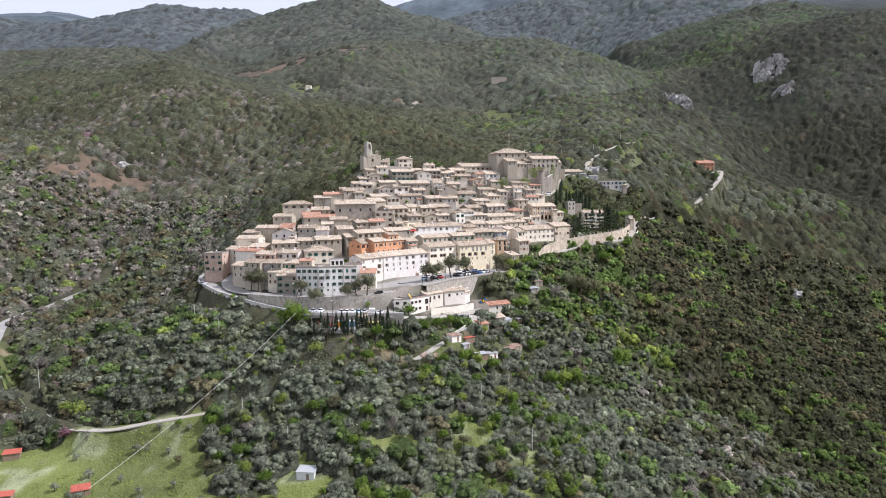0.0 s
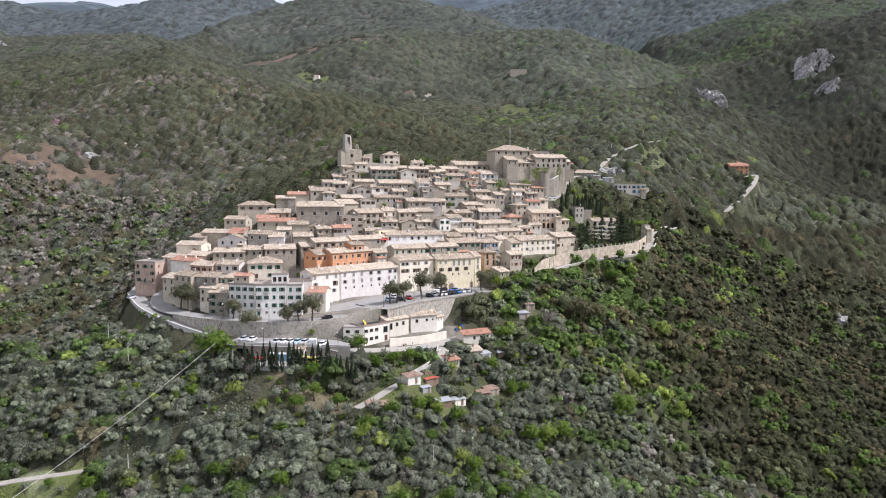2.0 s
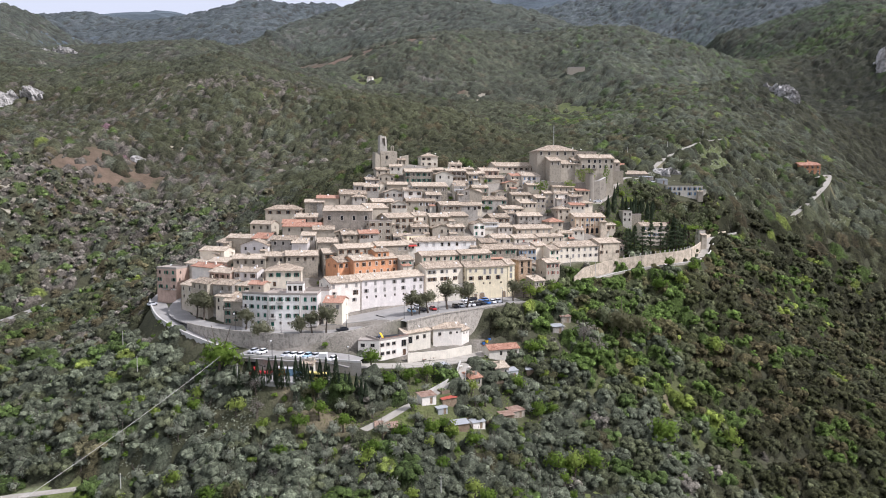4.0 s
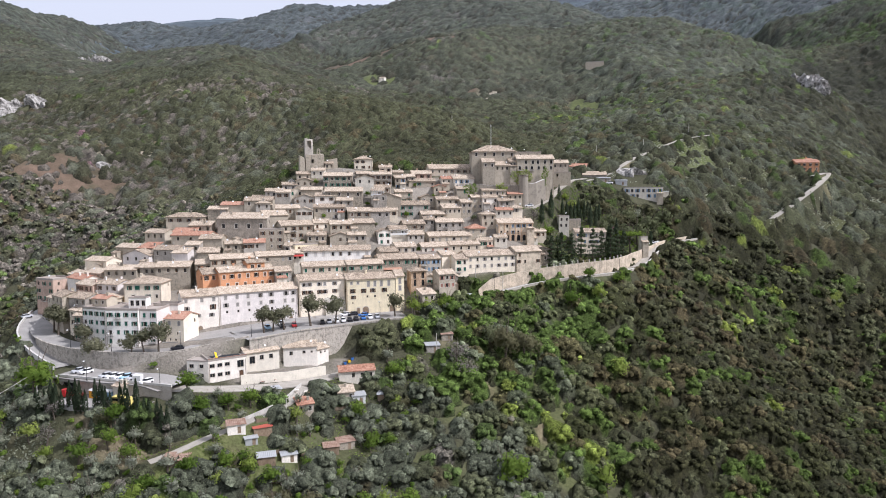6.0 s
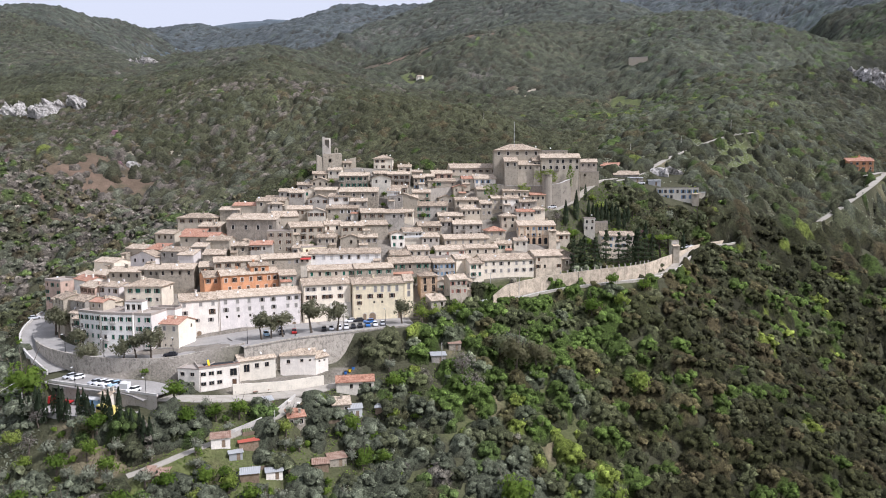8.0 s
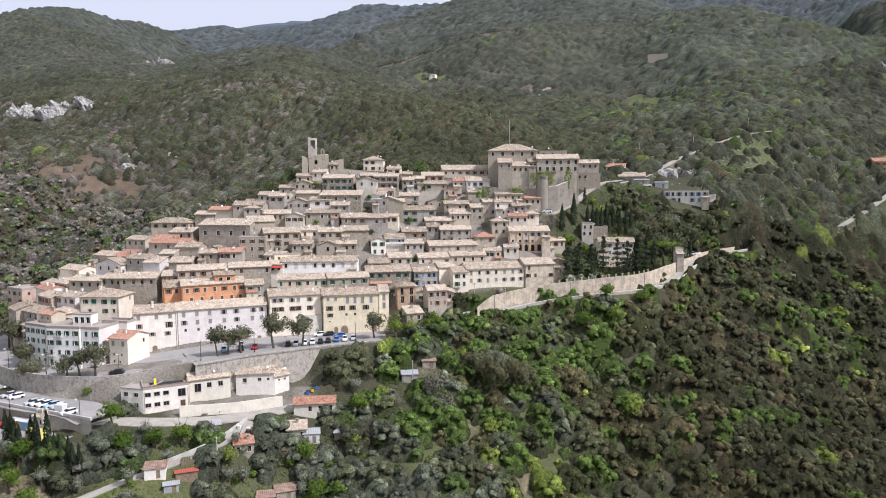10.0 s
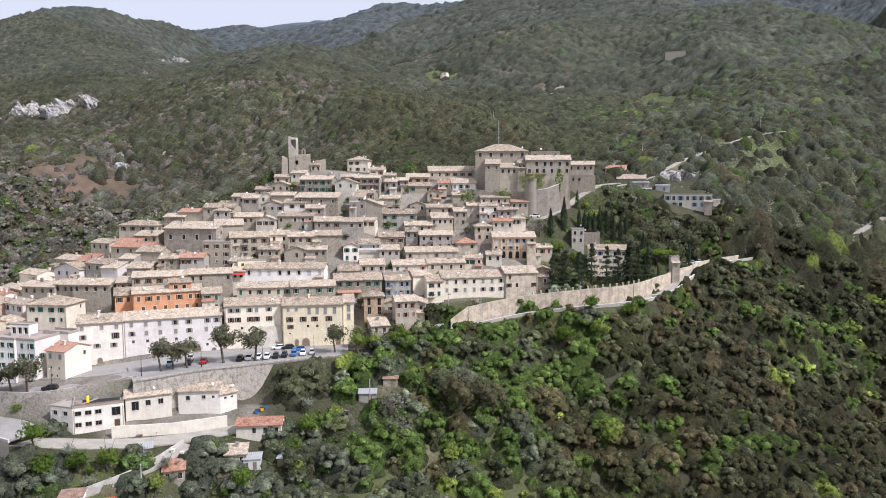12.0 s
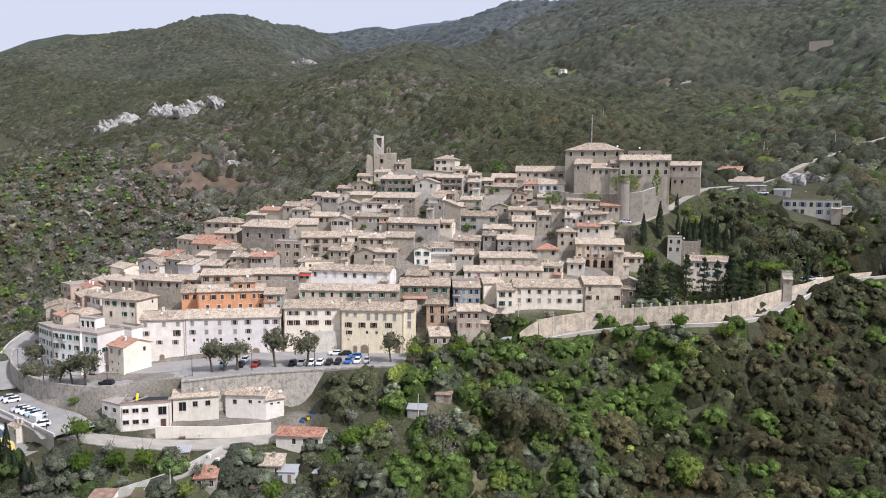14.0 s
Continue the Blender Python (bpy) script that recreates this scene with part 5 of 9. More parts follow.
house(-67.9, 297.3, 35.3, -4, 9.2, 11.7, 9.3, "stone", "gable", 3, 3, "green", "balcony")
house(-99.7, 329.3, 44.3, -30, 11.2, 10.4, 7.1, "pale", "gable", 2, 2, "none")
house(-96.9, 354.5, 50.7, -25, 14.6, 10.4, 8.0, "grey", "gable", 1, 3, "none")
house(-97.1, 337.6, 47.8, -28, 12.5, 9.1, 6.5, "cream2", "gable", 1, 2, "none")
house(-87.7, 325.5, 45.7, -15, 8.6, 10.4, 6.5, "cream2", "gable", 2, 3, "green", "balcony")
house(44.6, 444.2, 94.1, 16, 21.6, 15.6, 7.7, "stone", "hip", 1, 4, "none", "church")
house(43.5, 435.5, 88.5, 16, 6.0, 9.1, 10.8, "stone", "mono", 1, 1, "none")
house(49.6, 437.7, 87.0, 16, 7.2, 10.4, 9.2, "cream2", "mono", 1, 2, "none")
house(65.0, 441.4, 90.0, 14, 17.8, 11.7, 8.5, "cream2", "gable", 2, 5, "none", "framed")
house(54.5, 440.4, 88.8, 16, 3.9, 7.8, 6.3, "stone", "mono", 1, 1, "none")
house(59.9, 458.5, 94.0, 14, 12.3, 7.8, 3.2, "stone", "flat", 1, 2, "none")
house(73.8, 466.4, 88.7, 10, 11.0, 9.1, 6.2, "plaster", "gable", 1, 3, "none")
house(75.4, 460.8, 83.8, 10, 10.6, 5.2, 7.0, "stone", "flat", 1, 3, "none")
house(91.8, 423.2, 56.2, 14, 13.8, 11.7, 11.0, "cream", "gable", 2, 5, "blue")
house(79.5, 430.3, 63.0, 14, 4.6, 9.1, 9.6, "pale", "flat", 2, 2, "none")
house(83.9, 435.3, 61.0, 12, 6.1, 7.8, 4.8, "stone", "terrace", 0, 0, "none")
house(115.2, 427.3, 53.9, 12, 2.9, 5.2, 7.3, "pale", "flat", 2, 1, "white")
house(117.0, 481.0, 75.9, 4, 19.6, 13.0, 7.0, "pale", "flat", 2, 7, "blue", "framed")
house(92.0, 492.3, 82.8, 6, 12.7, 7.8, 4.1, "grey", "mono", 0, 0, "none")
house(82.1, 510.9, 88.1, -6, 9.5, 9.1, 4.2, "creamy", "gable", 1, 3, "none", "red")
house(220.6, 584.0, 90.8, 4, 13.8, 11.7, 8.4, "orange", "gable", 2, 3, "brown", "red")
house(223.0, 587.5, 92.0, 4, 9.5, 7.8, 2.6, "orange", "hip", 0, 0, "none", "red")
house(161.5, 916.7, 195.0, 8, 17.6, 11.7, 5.7, "cream", "gable", 1, 3, "none")
house(81.4, 994.3, 228.6, 4, 21.7, 11.7, 4.3, "stone", "terrace", 0, 0, "none")
house(83.4, 1058.2, 239.9, 4, 16.4, 10.4, 4.7, "stone", "terrace", 0, 0, "none")
house(265.8, 918.3, 192.4, 0, 17.6, 10.4, 3.5, "pale", "flat", 0, 0, "none")
house(-180.6, 954.9, 214.7, 0, 6.7, 7.8, 3.5, "white", "gable", 1, 1, "none")
house(125.3, 620.4, 116.3, 0, 9.3, 9.1, 3.3, "pale", "gable", 1, 2, "none")
house(208.9, 741.2, 133.6, 0, 4.3, 6.5, 3.9, "white", "gable", 0, 0, "none")
house(30.1, 355.6, 45.5, 30, 6.1, 7.8, 11.4, "brick", "hip", 2, 1, "none", "belltower")
house(36.1, 348.0, 38.0, 40, 5.5, 6.5, 4.8, "stone", "mono", 1, 1, "none")
house(-108.3, 324.2, 42.7, -10, 9.2, 11.7, 13.4, "rose", "terrace", 3, 2, "green", "balcony")

# ---------------------------------------------------------------- smaller houses packed between the terraces
house(-57.0, 299.0, 31.7, 17, 6.0, 6.3, 5.6, "cream2", "gable", 1, 2, "brown")
house(-51.0, 302.0, 32.0, 25, 7.1, 7.6, 4.4, "plaster", "gable", 1, 2, "none")
house(-45.0, 302.0, 32.9, 24, 6.8, 7.5, 4.5, "pale", "gable", 1, 2, "none")
house(-45.0, 353.0, 55.7, 18, 8.2, 7.3, 4.6, "stone", "front", 1, 2, "none")
house(-21.0, 356.0, 54.3, 15, 7.1, 7.3, 5.6, "pale", "gable", 1, 2, "grey")
house(33.0, 362.0, 41.9, 22, 7.4, 8.3, 4.3, "pale", "front", 1, 2, "green")
house(-69.0, 365.0, 60.8, -4, 5.8, 7.1, 5.1, "cream2", "gable", 1, 2, "brown")
house(-63.0, 365.0, 60.2, -4, 7.8, 7.7, 4.7, "stone", "gable", 1, 2, "green")
house(-15.0, 365.0, 57.8, 21, 7.6, 6.9, 5.3, "stone", "gable", 1, 2, "none")
house(39.0, 365.0, 42.3, 17, 8.3, 7.6, 4.9, "grey", "front", 1, 2, "none")
house(-6.0, 368.0, 57.3, 23, 8.3, 6.5, 5.1, "stone", "front", 1, 2, "none")
house(0.0, 371.0, 57.7, 27, 7.3, 6.6, 5.4, "stone", "gable", 1, 2, "grey")
house(-27.0, 380.0, 67.3, 23, 7.2, 6.2, 5.2, "pale", "front", 1, 2, "brown")
house(-54.0, 389.0, 71.7, 17, 6.0, 8.3, 5.6, "cream2", "mono", 1, 2, "green")
house(-39.0, 398.0, 75.7, 22, 6.5, 8.2, 3.6, "cream", "front", 1, 2, "green")
house(6.0, 398.0, 66.7, 17, 5.8, 6.2, 5.0, "cream", "gable", 1, 2, "brown")
house(48.0, 398.0, 53.9, 17, 6.7, 6.3, 5.0, "cream", "gable", 1, 2, "green")
house(72.0, 401.0, 48.0, 20, 5.6, 6.2, 4.9, "stone", "gable", 1, 2, "brown")
house(-45.0, 404.0, 78.3, 28, 6.6, 7.8, 3.2, "grey", "gable", 1, 2, "grey")
house(54.0, 404.0, 54.9, 19, 5.6, 6.2, 4.4, "pale", "gable", 1, 2, "none")
house(72.0, 404.0, 49.7, 22, 8.1, 7.7, 5.4, "stone", "front", 1, 2, "green")
house(-39.0, 407.0, 80.1, 18, 8.0, 7.4, 3.2, "stone", "front", 1, 2, "none")
house(-42.0, 413.0, 83.4, 26, 6.5, 7.3, 3.2, "stone", "gable", 1, 2, "none")
house(-3.0, 413.0, 76.8, 14, 7.5, 7.7, 5.6, "stone", "gable", 1, 2, "brown")
house(-36.0, 416.0, 85.1, 16, 6.2, 7.8, 3.6, "pale", "gable", 1, 2, "none")
house(69.0, 416.0, 56.9, 28, 7.7, 7.1, 5.1, "cream2", "gable", 1, 2, "brown")
house(-15.0, 422.0, 83.4, 29, 6.6, 8.1, 4.7, "stone", "gable", 1, 2, "none")
house(21.0, 428.0, 77.0, 22, 5.6, 8.1, 4.9, "cream2", "front", 1, 2, "none", "red")
house(33.0, 428.0, 76.0, 27, 7.5, 6.3, 5.5, "stone", "gable", 1, 2, "green")
house(57.0, 428.0, 73.4, 15, 6.7, 7.9, 5.6, "cream2", "gable", 1, 2, "none", "red")
house(24.0, 434.0, 80.8, 22, 6.8, 8.5, 5.0, "pale", "gable", 1, 2, "none", "red")
SHRUBS = [(-77.2, 354.5, 0.56), (-34.2, 409.3, 0.69), (18.2, 426.3, 0.49), (22.4, 360.8, 0.84), (-62.4, 373.3, 0.56), (-46.0, 321.3, 0.55), (1.8, 388.9, 0.54), (-74.2, 363.5, 0.63), (29.3, 354.0, 0.76), (33.8, 375.9, 0.45), (-20.3, 384.5, 0.5), (70.3, 412.5, 0.56), (-68.0, 335.7, 0.58), (8.3, 429.7, 0.53), (22.6, 383.3, 0.66), (60.3, 426.0, 0.62), (-6.7, 402.5, 0.58), (5.2, 339.1, 0.46), (-21.2, 364.7, 0.56), (10.5, 406.8, 0.7), (-18.0, 405.9, 0.69), (25.6, 368.1, 0.52), (44.6, 435.4, 0.83), (-62.0, 308.3, 0.83), (-49.7, 378.1, 0.79), (39.5, 415.3, 0.7), (-42.8, 389.6, 0.46), (-9.7, 411.0, 0.59)]

# ---------------------------------------------------------------- landmarks
# The white palace that bends round the road: three facades in a row
house(-57.6, 289.4, 39.3, -8, 9.6, 10, 11.5, "whiteg", "terrace", 4, 4, "green", "palazzo+balcony", win=(0.9, 1.5))
house(-47.6, 289.6, 39.2, 10, 10.4, 10, 11.3, "whiteg", "terrace", 4, 4, "green", "palazzo")
house(-39.7, 291.6, 39.0, 10, 5.4, 9, 10.6, "lilac", "terrace", 4, 2, "green", "balcony")
house(-40.0, 300.8, 39.2, 6, 8.6, 5.0, 7.0, "whiteg", "terrace", 0, 0, "none")
house(-59.0, 294.0, 41.9, -6, 5.5, 4.5, 2.4, "cream2", "gable", 1, 2, "none", "red", win=(0.8, 1.0))
house(-45.6, 294.6, 42.3, 12, 5.6, 3.2, 3.0, "whiteg", "flat", 1, 0, "none", plan=[(a, 0.7, 1.1, 1.7, "none", "bare") for a in (1.0, 2.8, 4.6)])
# Low houses on the terrace under the square
house(-17.5, 283.0, 26.3, 4, 6.8, 8, 6.0, "white", "flat", 2, 0, "none", plan=[(a, b, 1.3, 1.1, "none", "bare") for a in (1.5, 4.6) for b in (0.9, 3.6)])
house(-10.2, 287.3, 26.3, 46, 11.2, 8, 6.2, "white", "terrace", 2, 0, "none", plan=[*((a, b, 1.4, 1.1, "none", "bare") for a in (1.1, 3.3, 5.5) for b in (0.9, 3.7)), (9.4, 0.8, 1.9, 2.1, "none", "bare"), (9.6, 3.9, 1.2, 1.9, "brown", "shut")])
house(-4.2, 297.3, 26.7, 48, 10.8, 6.5, 6.0, "pale", "gable", 1, 0, "none", plan=[(2.2, 1.2, 1.7, 2.3, "none", "bare"), (5.2, 1.2, 1.2, 1.4, "none", "bare"), (8.2, 1.2, 1.2, 1.4, "none", "bare")])
house(4.7, 305.4, 26.6, 28, 10.5, 6.5, 6.6, "white", "gable", 1, 0, "none", plan=[(2.4, 1.3, 1.0, 1.2, "none", "bare"), (6.4, 1.3, 0.9, 0.9, "none", "bare"), (8.8, 1.4, 0.7, 0.7, "none", "bare")])
house(10.4, 310.0, 25.4, 62, 4.6, 6, 6.0, "white", "gable", 1, 0, "none", plan=[(1.4, 0.9, 0.7, 0.6, "none", "bare"), (3.2, 0.9, 0.7, 0.6, "none", "bare")])
# Sheds and cottages in the gardens
house(12.9, 285.8, 15.8, 21, 9.0, 6, 3.2, "white", "gable", 1, 3, "none", "red", name="cottage")
house(24.3, 303.8, 20.4, 27, 11.0, 6, 3.4, "pale", "gable", 1, 3, "none", "red", name="cottage")
house(24.0, 295.0, 16.2, 30, 5.0, 4, 2.8, "stone", "mono", 1, 1, "none", "", name="shed")


def shed(x, y, w, d, h, yaw, wall, roof, label):
    """A garden shed: board walls on posts under a sheet roof."""
    z = float(land_height(x, y))
    ob = thing("garden_shed", pose(x, y, z, 0, 0, yaw), label, "shed", "sheds in the gardens")
    s = Shape()
    pierced(s, w, -1.5, h, Matrix.Translation((-w / 2, 0, 0)), [(w * 0.55, w * 0.55 + 0.9, 0.0, min(1.9, h - 0.2))], 0.12)
    s.face((-w / 2, d, -1.5), (-w / 2, 0, -1.5), (-w / 2, 0, h), (-w / 2, d, h + 0.4)).face((w / 2, 0, -1.5), (w / 2, d, -1.5), (w / 2, d, h + 0.4), (w / 2, 0, h))
    s.face((w / 2, d, -1.5), (-w / 2, d, -1.5), (-w / 2, d, h + 0.4), (w / 2, d, h + 0.4))
    part("wall", s, wall, ob)
    r = Shape()
    n = int((w + 0.6) / 0.45)
    for k in range(n):
        a = -w / 2 - 0.3 + k * (w + 0.6) / n
        b = a + (w + 0.6) / n
        m = (a + b) / 2
        r.face((a, -0.3, h), (m, -0.3, h + 0.07), (m, d + 0.3, h + 0.5), (a, d + 0.3, h + 0.43)).face((m, -0.3, h + 0.07), (b, -0.3, h), (b, d + 0.3, h + 0.43), (m, d + 0.3, h + 0.5))
    part("roof", r, roof, ob)
    part("door", Shape().box(w * 0.05 + 0.03, w * 0.05 + 0.87, 0.05, 0.1, 0, min(1.88, h - 0.22)), WOOD, ob)
    return ob


SHEET_GREY = plain("grey_sheet_metal", (0.42, 0.43, 0.43), 0.5, 0.3)
SHEET_RED = plain("red_sheet_metal", (0.36, 0.09, 0.06), 0.6)
SHEET_RUST = material("rusty_sheet", [(0.35, (0.16, 0.08, 0.05)), (0.65, (0.36, 0.27, 0.21))], 0.8, 5.0, 0.8, 0.1)
shed(-43, 204, 5.5, 4.0, 2.6, -8, DISH, SHEET_GREY, "pale grey metal garden shed in the grass")
shed(-146, 226, 5.0, 3.5, 2.3, 20, WOOD, SHEET_RED, "wooden shed with a red sheet roof")
shed(-112, 205, 5.0, 4.0, 2.3, 25, WOOD, SHEET_RED, "wooden shed with a red and white sheet roof")
shed(-135, 204, 4.0, 3.0, 2.2, 10, WOOD, SHEET_RED, "small shed with a red roof")
shed(4.5, 266, 4.6, 3.6, 2.4, 35, WALLS["white"], SHEET_RUST, "whitewashed garden shed with a rusty roof")
shed(10, 270, 4.8, 3.6, 2.4, 40, WOOD, SHEET_RED, "board garden shed with a red roof")
shed(8.5, 266.5, 3.2, 2.6, 2.1, 40, SHEET_GREY, SHEET_GREY, "grey sheet-metal garden shed")
shed(14.5, 263, 4.5, 3.0, 2.2, 30, WOOD, SHEET_GREY, "greenish sheet-roofed garden shed")
shed(19, 267, 4.0, 3.0, 2.1, 35, WALLS["white"], SHEET_GREY, "white garden hut beside vegetable beds")
shed(30, 280, 4.5, 3.5, 2.2, 40, WALLS["stone"], SHEET_RUST, "stone garden hut with a rusty roof")
shed(27, 276, 4.0, 3.0, 2.1, 30, WOOD, SHEET_RUST, "wooden garden hut with a rusty roof")
shed(34, 301, 4.2, 3.0, 2.2, 20, WOOD, SHEET_GREY, "open garden shelter with white sheeting")
shed(43, 326, 4.6, 3.4, 2.5, 25, WALLS["grey"], SHEET_GREY, "grey hut with a sheet roof under trees")
shed(46, 334, 4.0, 3.0, 2.3, 25, WALLS["stone"], SHEET_RUST, "hut with a rusty roof under trees")
shed(53, 316, 3.6, 3.0, 2.6, 15, WALLS["white"], SHEET_RED, "white hut with a red roof in the wood")
shed(-5, 252, 6.0, 4.5, 2.3, 15, WOOD, SHEET_RUST, "thatched-looking shed with a brown roof")
shed(47, 366, 3.6, 2.6, 2.6, 20, WALLS["yellow"], SHEET_GREY, "small yellow kiosk beside the lane")


# Ruined castle on the crest
ruin = thing("castle_ruin", pose(-41.5, 425.5, 82, 0, 0, 30), "ruined pale stone castle keep with a broken tower", "ruin")
_s = Shape()
pierced(_s, 9.0, -6, 11.0, Matrix.Translation((-4.5, 0, 0)), [(2.8, 3.9, 7.0, 8.8)], 0.5)
_s.face((-4.5, 8, -6), (-4.5, 0, -6), (-4.5, 0, 11), (-4.5, 8, 11)).face((4.5, 0, -6), (4.5, 8, -6), (4.5, 8, 12), (4.5, 0, 11)).face((4.5, 8, -6), (-4.5, 8, -6), (-4.5, 8, 11), (4.5, 8, 12)).face((-4.5, 0, 11), (4.5, 0, 11), (4.5, 8, 12), (-4.5, 8, 11))
part("keep", _s, WALLS["stone"], ruin)
_s = Shape()
_s.box(-4.6, -0.6, 3.6, 4.5, 9.5, 18.9).box(-4.6, -3.5, 0.6, 3.6, 9.5, 19.2).hull([(-1.4, 0.6, 9.5), (-0.6, 0.6, 9.5), (-0.6, 3.6, 9.5), (-1.4, 3.6, 9.5)], [(-1.4, 2.2, 17.6), (-0.6, 2.4, 17.2), (-0.6, 3.6, 18.6), (-1.4, 3.6, 18.8)])
_s.hull([(-3.5, 0.6, 9.5), (-1.4, 0.6, 9.5), (-1.4, 1.4, 9.5), (-3.5, 1.4, 9.5)], [(-3.5, 0.6, 15.2), (-1.4, 0.6, 13.2), (-1.4, 1.4, 13.4), (-3.5, 1.4, 15.6)])
_s.hull([(-3.5, 1.0, 17.9), (-1.5, 2.0, 17.9), (-1.5, 3.6, 17.9), (-3.5, 3.6, 17.9)], [(-3.5, 1.0, 18.9), (-1.5, 2.0, 18.6), (-1.5, 3.6, 18.8), (-3.5, 3.6, 19.1)])
part("tower", _s, WALLS["grey"], ruin, "broken pale tower with an open top")
_s = Shape()
_s.box(1.0, 1.5, 0, 0.6, 11, 13.2).box(2.2, 2.7, 0, 0.6, 11, 13.2).hull([(0.8, 0, 13.2), (2.9, 0, 13.2), (2.9, 0.6, 13.2), (0.8, 0.6, 13.2)], [(1.6, 0, 14.1), (2.1, 0, 14.1), (2.1, 0.6, 14.1), (1.6, 0.6, 14.1)])
part("bell_gable", _s, WALLS["stone"], ruin)
_s = Shape().hull([(-7.8, -1, -6), (-4.6, -1, -6), (-4.6, 5, -6), (-7.8, 5, -6)], [(-7.4, -0.6, 10.5), (-5.0, -0.6, 9), (-5.0, 4.6, 10), (-7.4, 4.6, 11)])
_s.hull([(6.5, 2, -6), (11.5, 2, -6), (11.5, 3.2, -6), (6.5, 3.2, -6)], [(6.6, 2, 8.6), (11.3, 2, 9.6), (11.3, 3.2, 9.6), (6.6, 3.2, 8.6)])
part("curtain_wall", _s, WALLS["stone"], ruin)
house(-35.3, 428.6, 88.8, 28, 4.0, 6, 5.5, "cream2", "gable", 2, 1, "none", "")

# Round turret on the castle wall
turret = thing("castle_turret", pose(60.5, 431.5, 66), "round weathered stone turret at the castle wall's end", "turret")
part("wall", Shape().tube(0, 0, -4, 15.6, 2.5, 2.1, 16), CASTLE_STONE, turret)
part("parapet", Shape().tube(0, 0, 15.6, 16.4, 2.3, 2.3, 16), CASTLE_STONE, turret)
mast = thing("antenna_mast", pose(42.5, 447, 96), "tall thin lattice mast above the church roof", "mast")
_s = Shape()
for _k in range(3):
    _a = 2 * math.pi * _k / 3
    _s.rod((0.25 * math.cos(_a), 0.25 * math.sin(_a), -2), (0.12 * math.cos(_a), 0.12 * math.sin(_a), 11), 0.04)
for _k in range(12):
    _s.rod((0.25, 0, _k), (-0.12, 0.2, _k + 0.9), 0.02).rod((-0.12, 0.2, _k), (-0.12, -0.2, _k + 0.9), 0.02)
part("lattice", _s, SHEET_GREY, mast)

# Pilasters and arches on the arcaded palace
arcade = thing("arcade_front", pose(59.6, 410.8, 50.4, 0, 0, 22), "row of stone pilasters and ledges on an arcaded palace", "facade trim")
for _k in range(7):
    part("pilaster", Shape().box(-0.22, 0.22, -0.22, 0.05, 0, 10.0), WALLS["brick"], arcade, at=pose(-7.6 + _k * 2.53, 0, 0), key="pilaster")
for _k in range(6):
    _arch = part("arch_frame", lambda: arch_shape(1.75, 2.9, -0.06), WALLS["brick"], arcade, at=pose(-6.33 + _k * 2.53, 0, 2.6), key="arch_frame")
    part("arch_pane", lambda: arch_shape(1.35, 2.6, -0.09), GLASS, _arch, key="arch_pane")
part("cornice", Shape().box(-8.0, 8.0, -0.35, 0.05, 10.0, 10.3), WALLS["brick"], arcade)
part("ledge", Shape().box(-8.0, 8.0, -0.3, 0.05, 5.9, 6.15), WALLS["brick"], arcade)

# The roof terrace of the low house: dark matting, a slide, a rail and flower boxes
_top = pose(-10.2, 287.3, 26.34, 0, 0, 46)
MAT_DARK, SLIDE_YELLOW, SLIDE_BLUE = plain("dark_matting", (0.03, 0.032, 0.035), 0.9), plain("yellow_plastic", (0.70, 0.45, 0.02), 0.4), plain("blue_plastic", (0.05, 0.15, 0.40), 0.4)
BROWN_TILE = plain("brown_terrace_tile", (0.26, 0.15, 0.11), 0.8)
mat = thing("terrace_mat", _top @ pose(0.5, 4.6, 0), "dark matting spread on a roof terrace", "matting")
part("mat", Shape().box(-4.2, 4.2, -2.0, 2.0, 0.0, 0.05), MAT_DARK, mat)
slide = thing("toy_slide", _top @ pose(-2.4, 4.2, 0.05), "yellow and blue plastic slide on a roof terrace", "slide")
part("chute", Shape().hull([(-0.3, -1.3, 0.1), (0.3, -1.3, 0.1), (0.3, 0.3, 1.3), (-0.3, 0.3, 1.3)], [(-0.3, -1.3, 0.25), (0.3, -1.3, 0.25), (0.3, 0.3, 1.5), (-0.3, 0.3, 1.5)]), SLIDE_YELLOW, slide)
part("ladder", Shape().rod((-0.28, 0.8, 0), (-0.28, 0.35, 1.9), 0.05).rod((0.28, 0.8, 0), (0.28, 0.35, 1.9), 0.05).rod((-0.28, 0.7, 0.5), (0.28, 0.7, 0.5), 0.04).rod((-0.28, 0.55, 1.0), (0.28, 0.55, 1.0), 0.04), SLIDE_BLUE, slide)
part("coping", Shape().box(-5.7, 5.7, -0.12, 0.26, 0.62, 0.74), BROWN_TILE, thing("terrace_coping", _top, "brown tile coping along a roof terrace", "coping"))


def garden_table(x, y, z, yaw):
    ob = thing("garden_table", pose(x, y, z, 0, 0, yaw), "brown wooden garden table on the terrace", "table", "terrace tables")
    part("tabletop", lambda: Shape().box(-0.6, 0.6, -0.4, 0.4, 0.70, 0.75), WOOD, ob, key="garden_tabletop")
    for sx in (-0.52, 0.52):
        for sy in (-0.32, 0.32):
            part("leg", lambda: Shape().box(-0.03, 0.03, -0.03, 0.03, 0, 0.70), WOOD, ob, at=pose(sx, sy, 0), key="garden_leg")


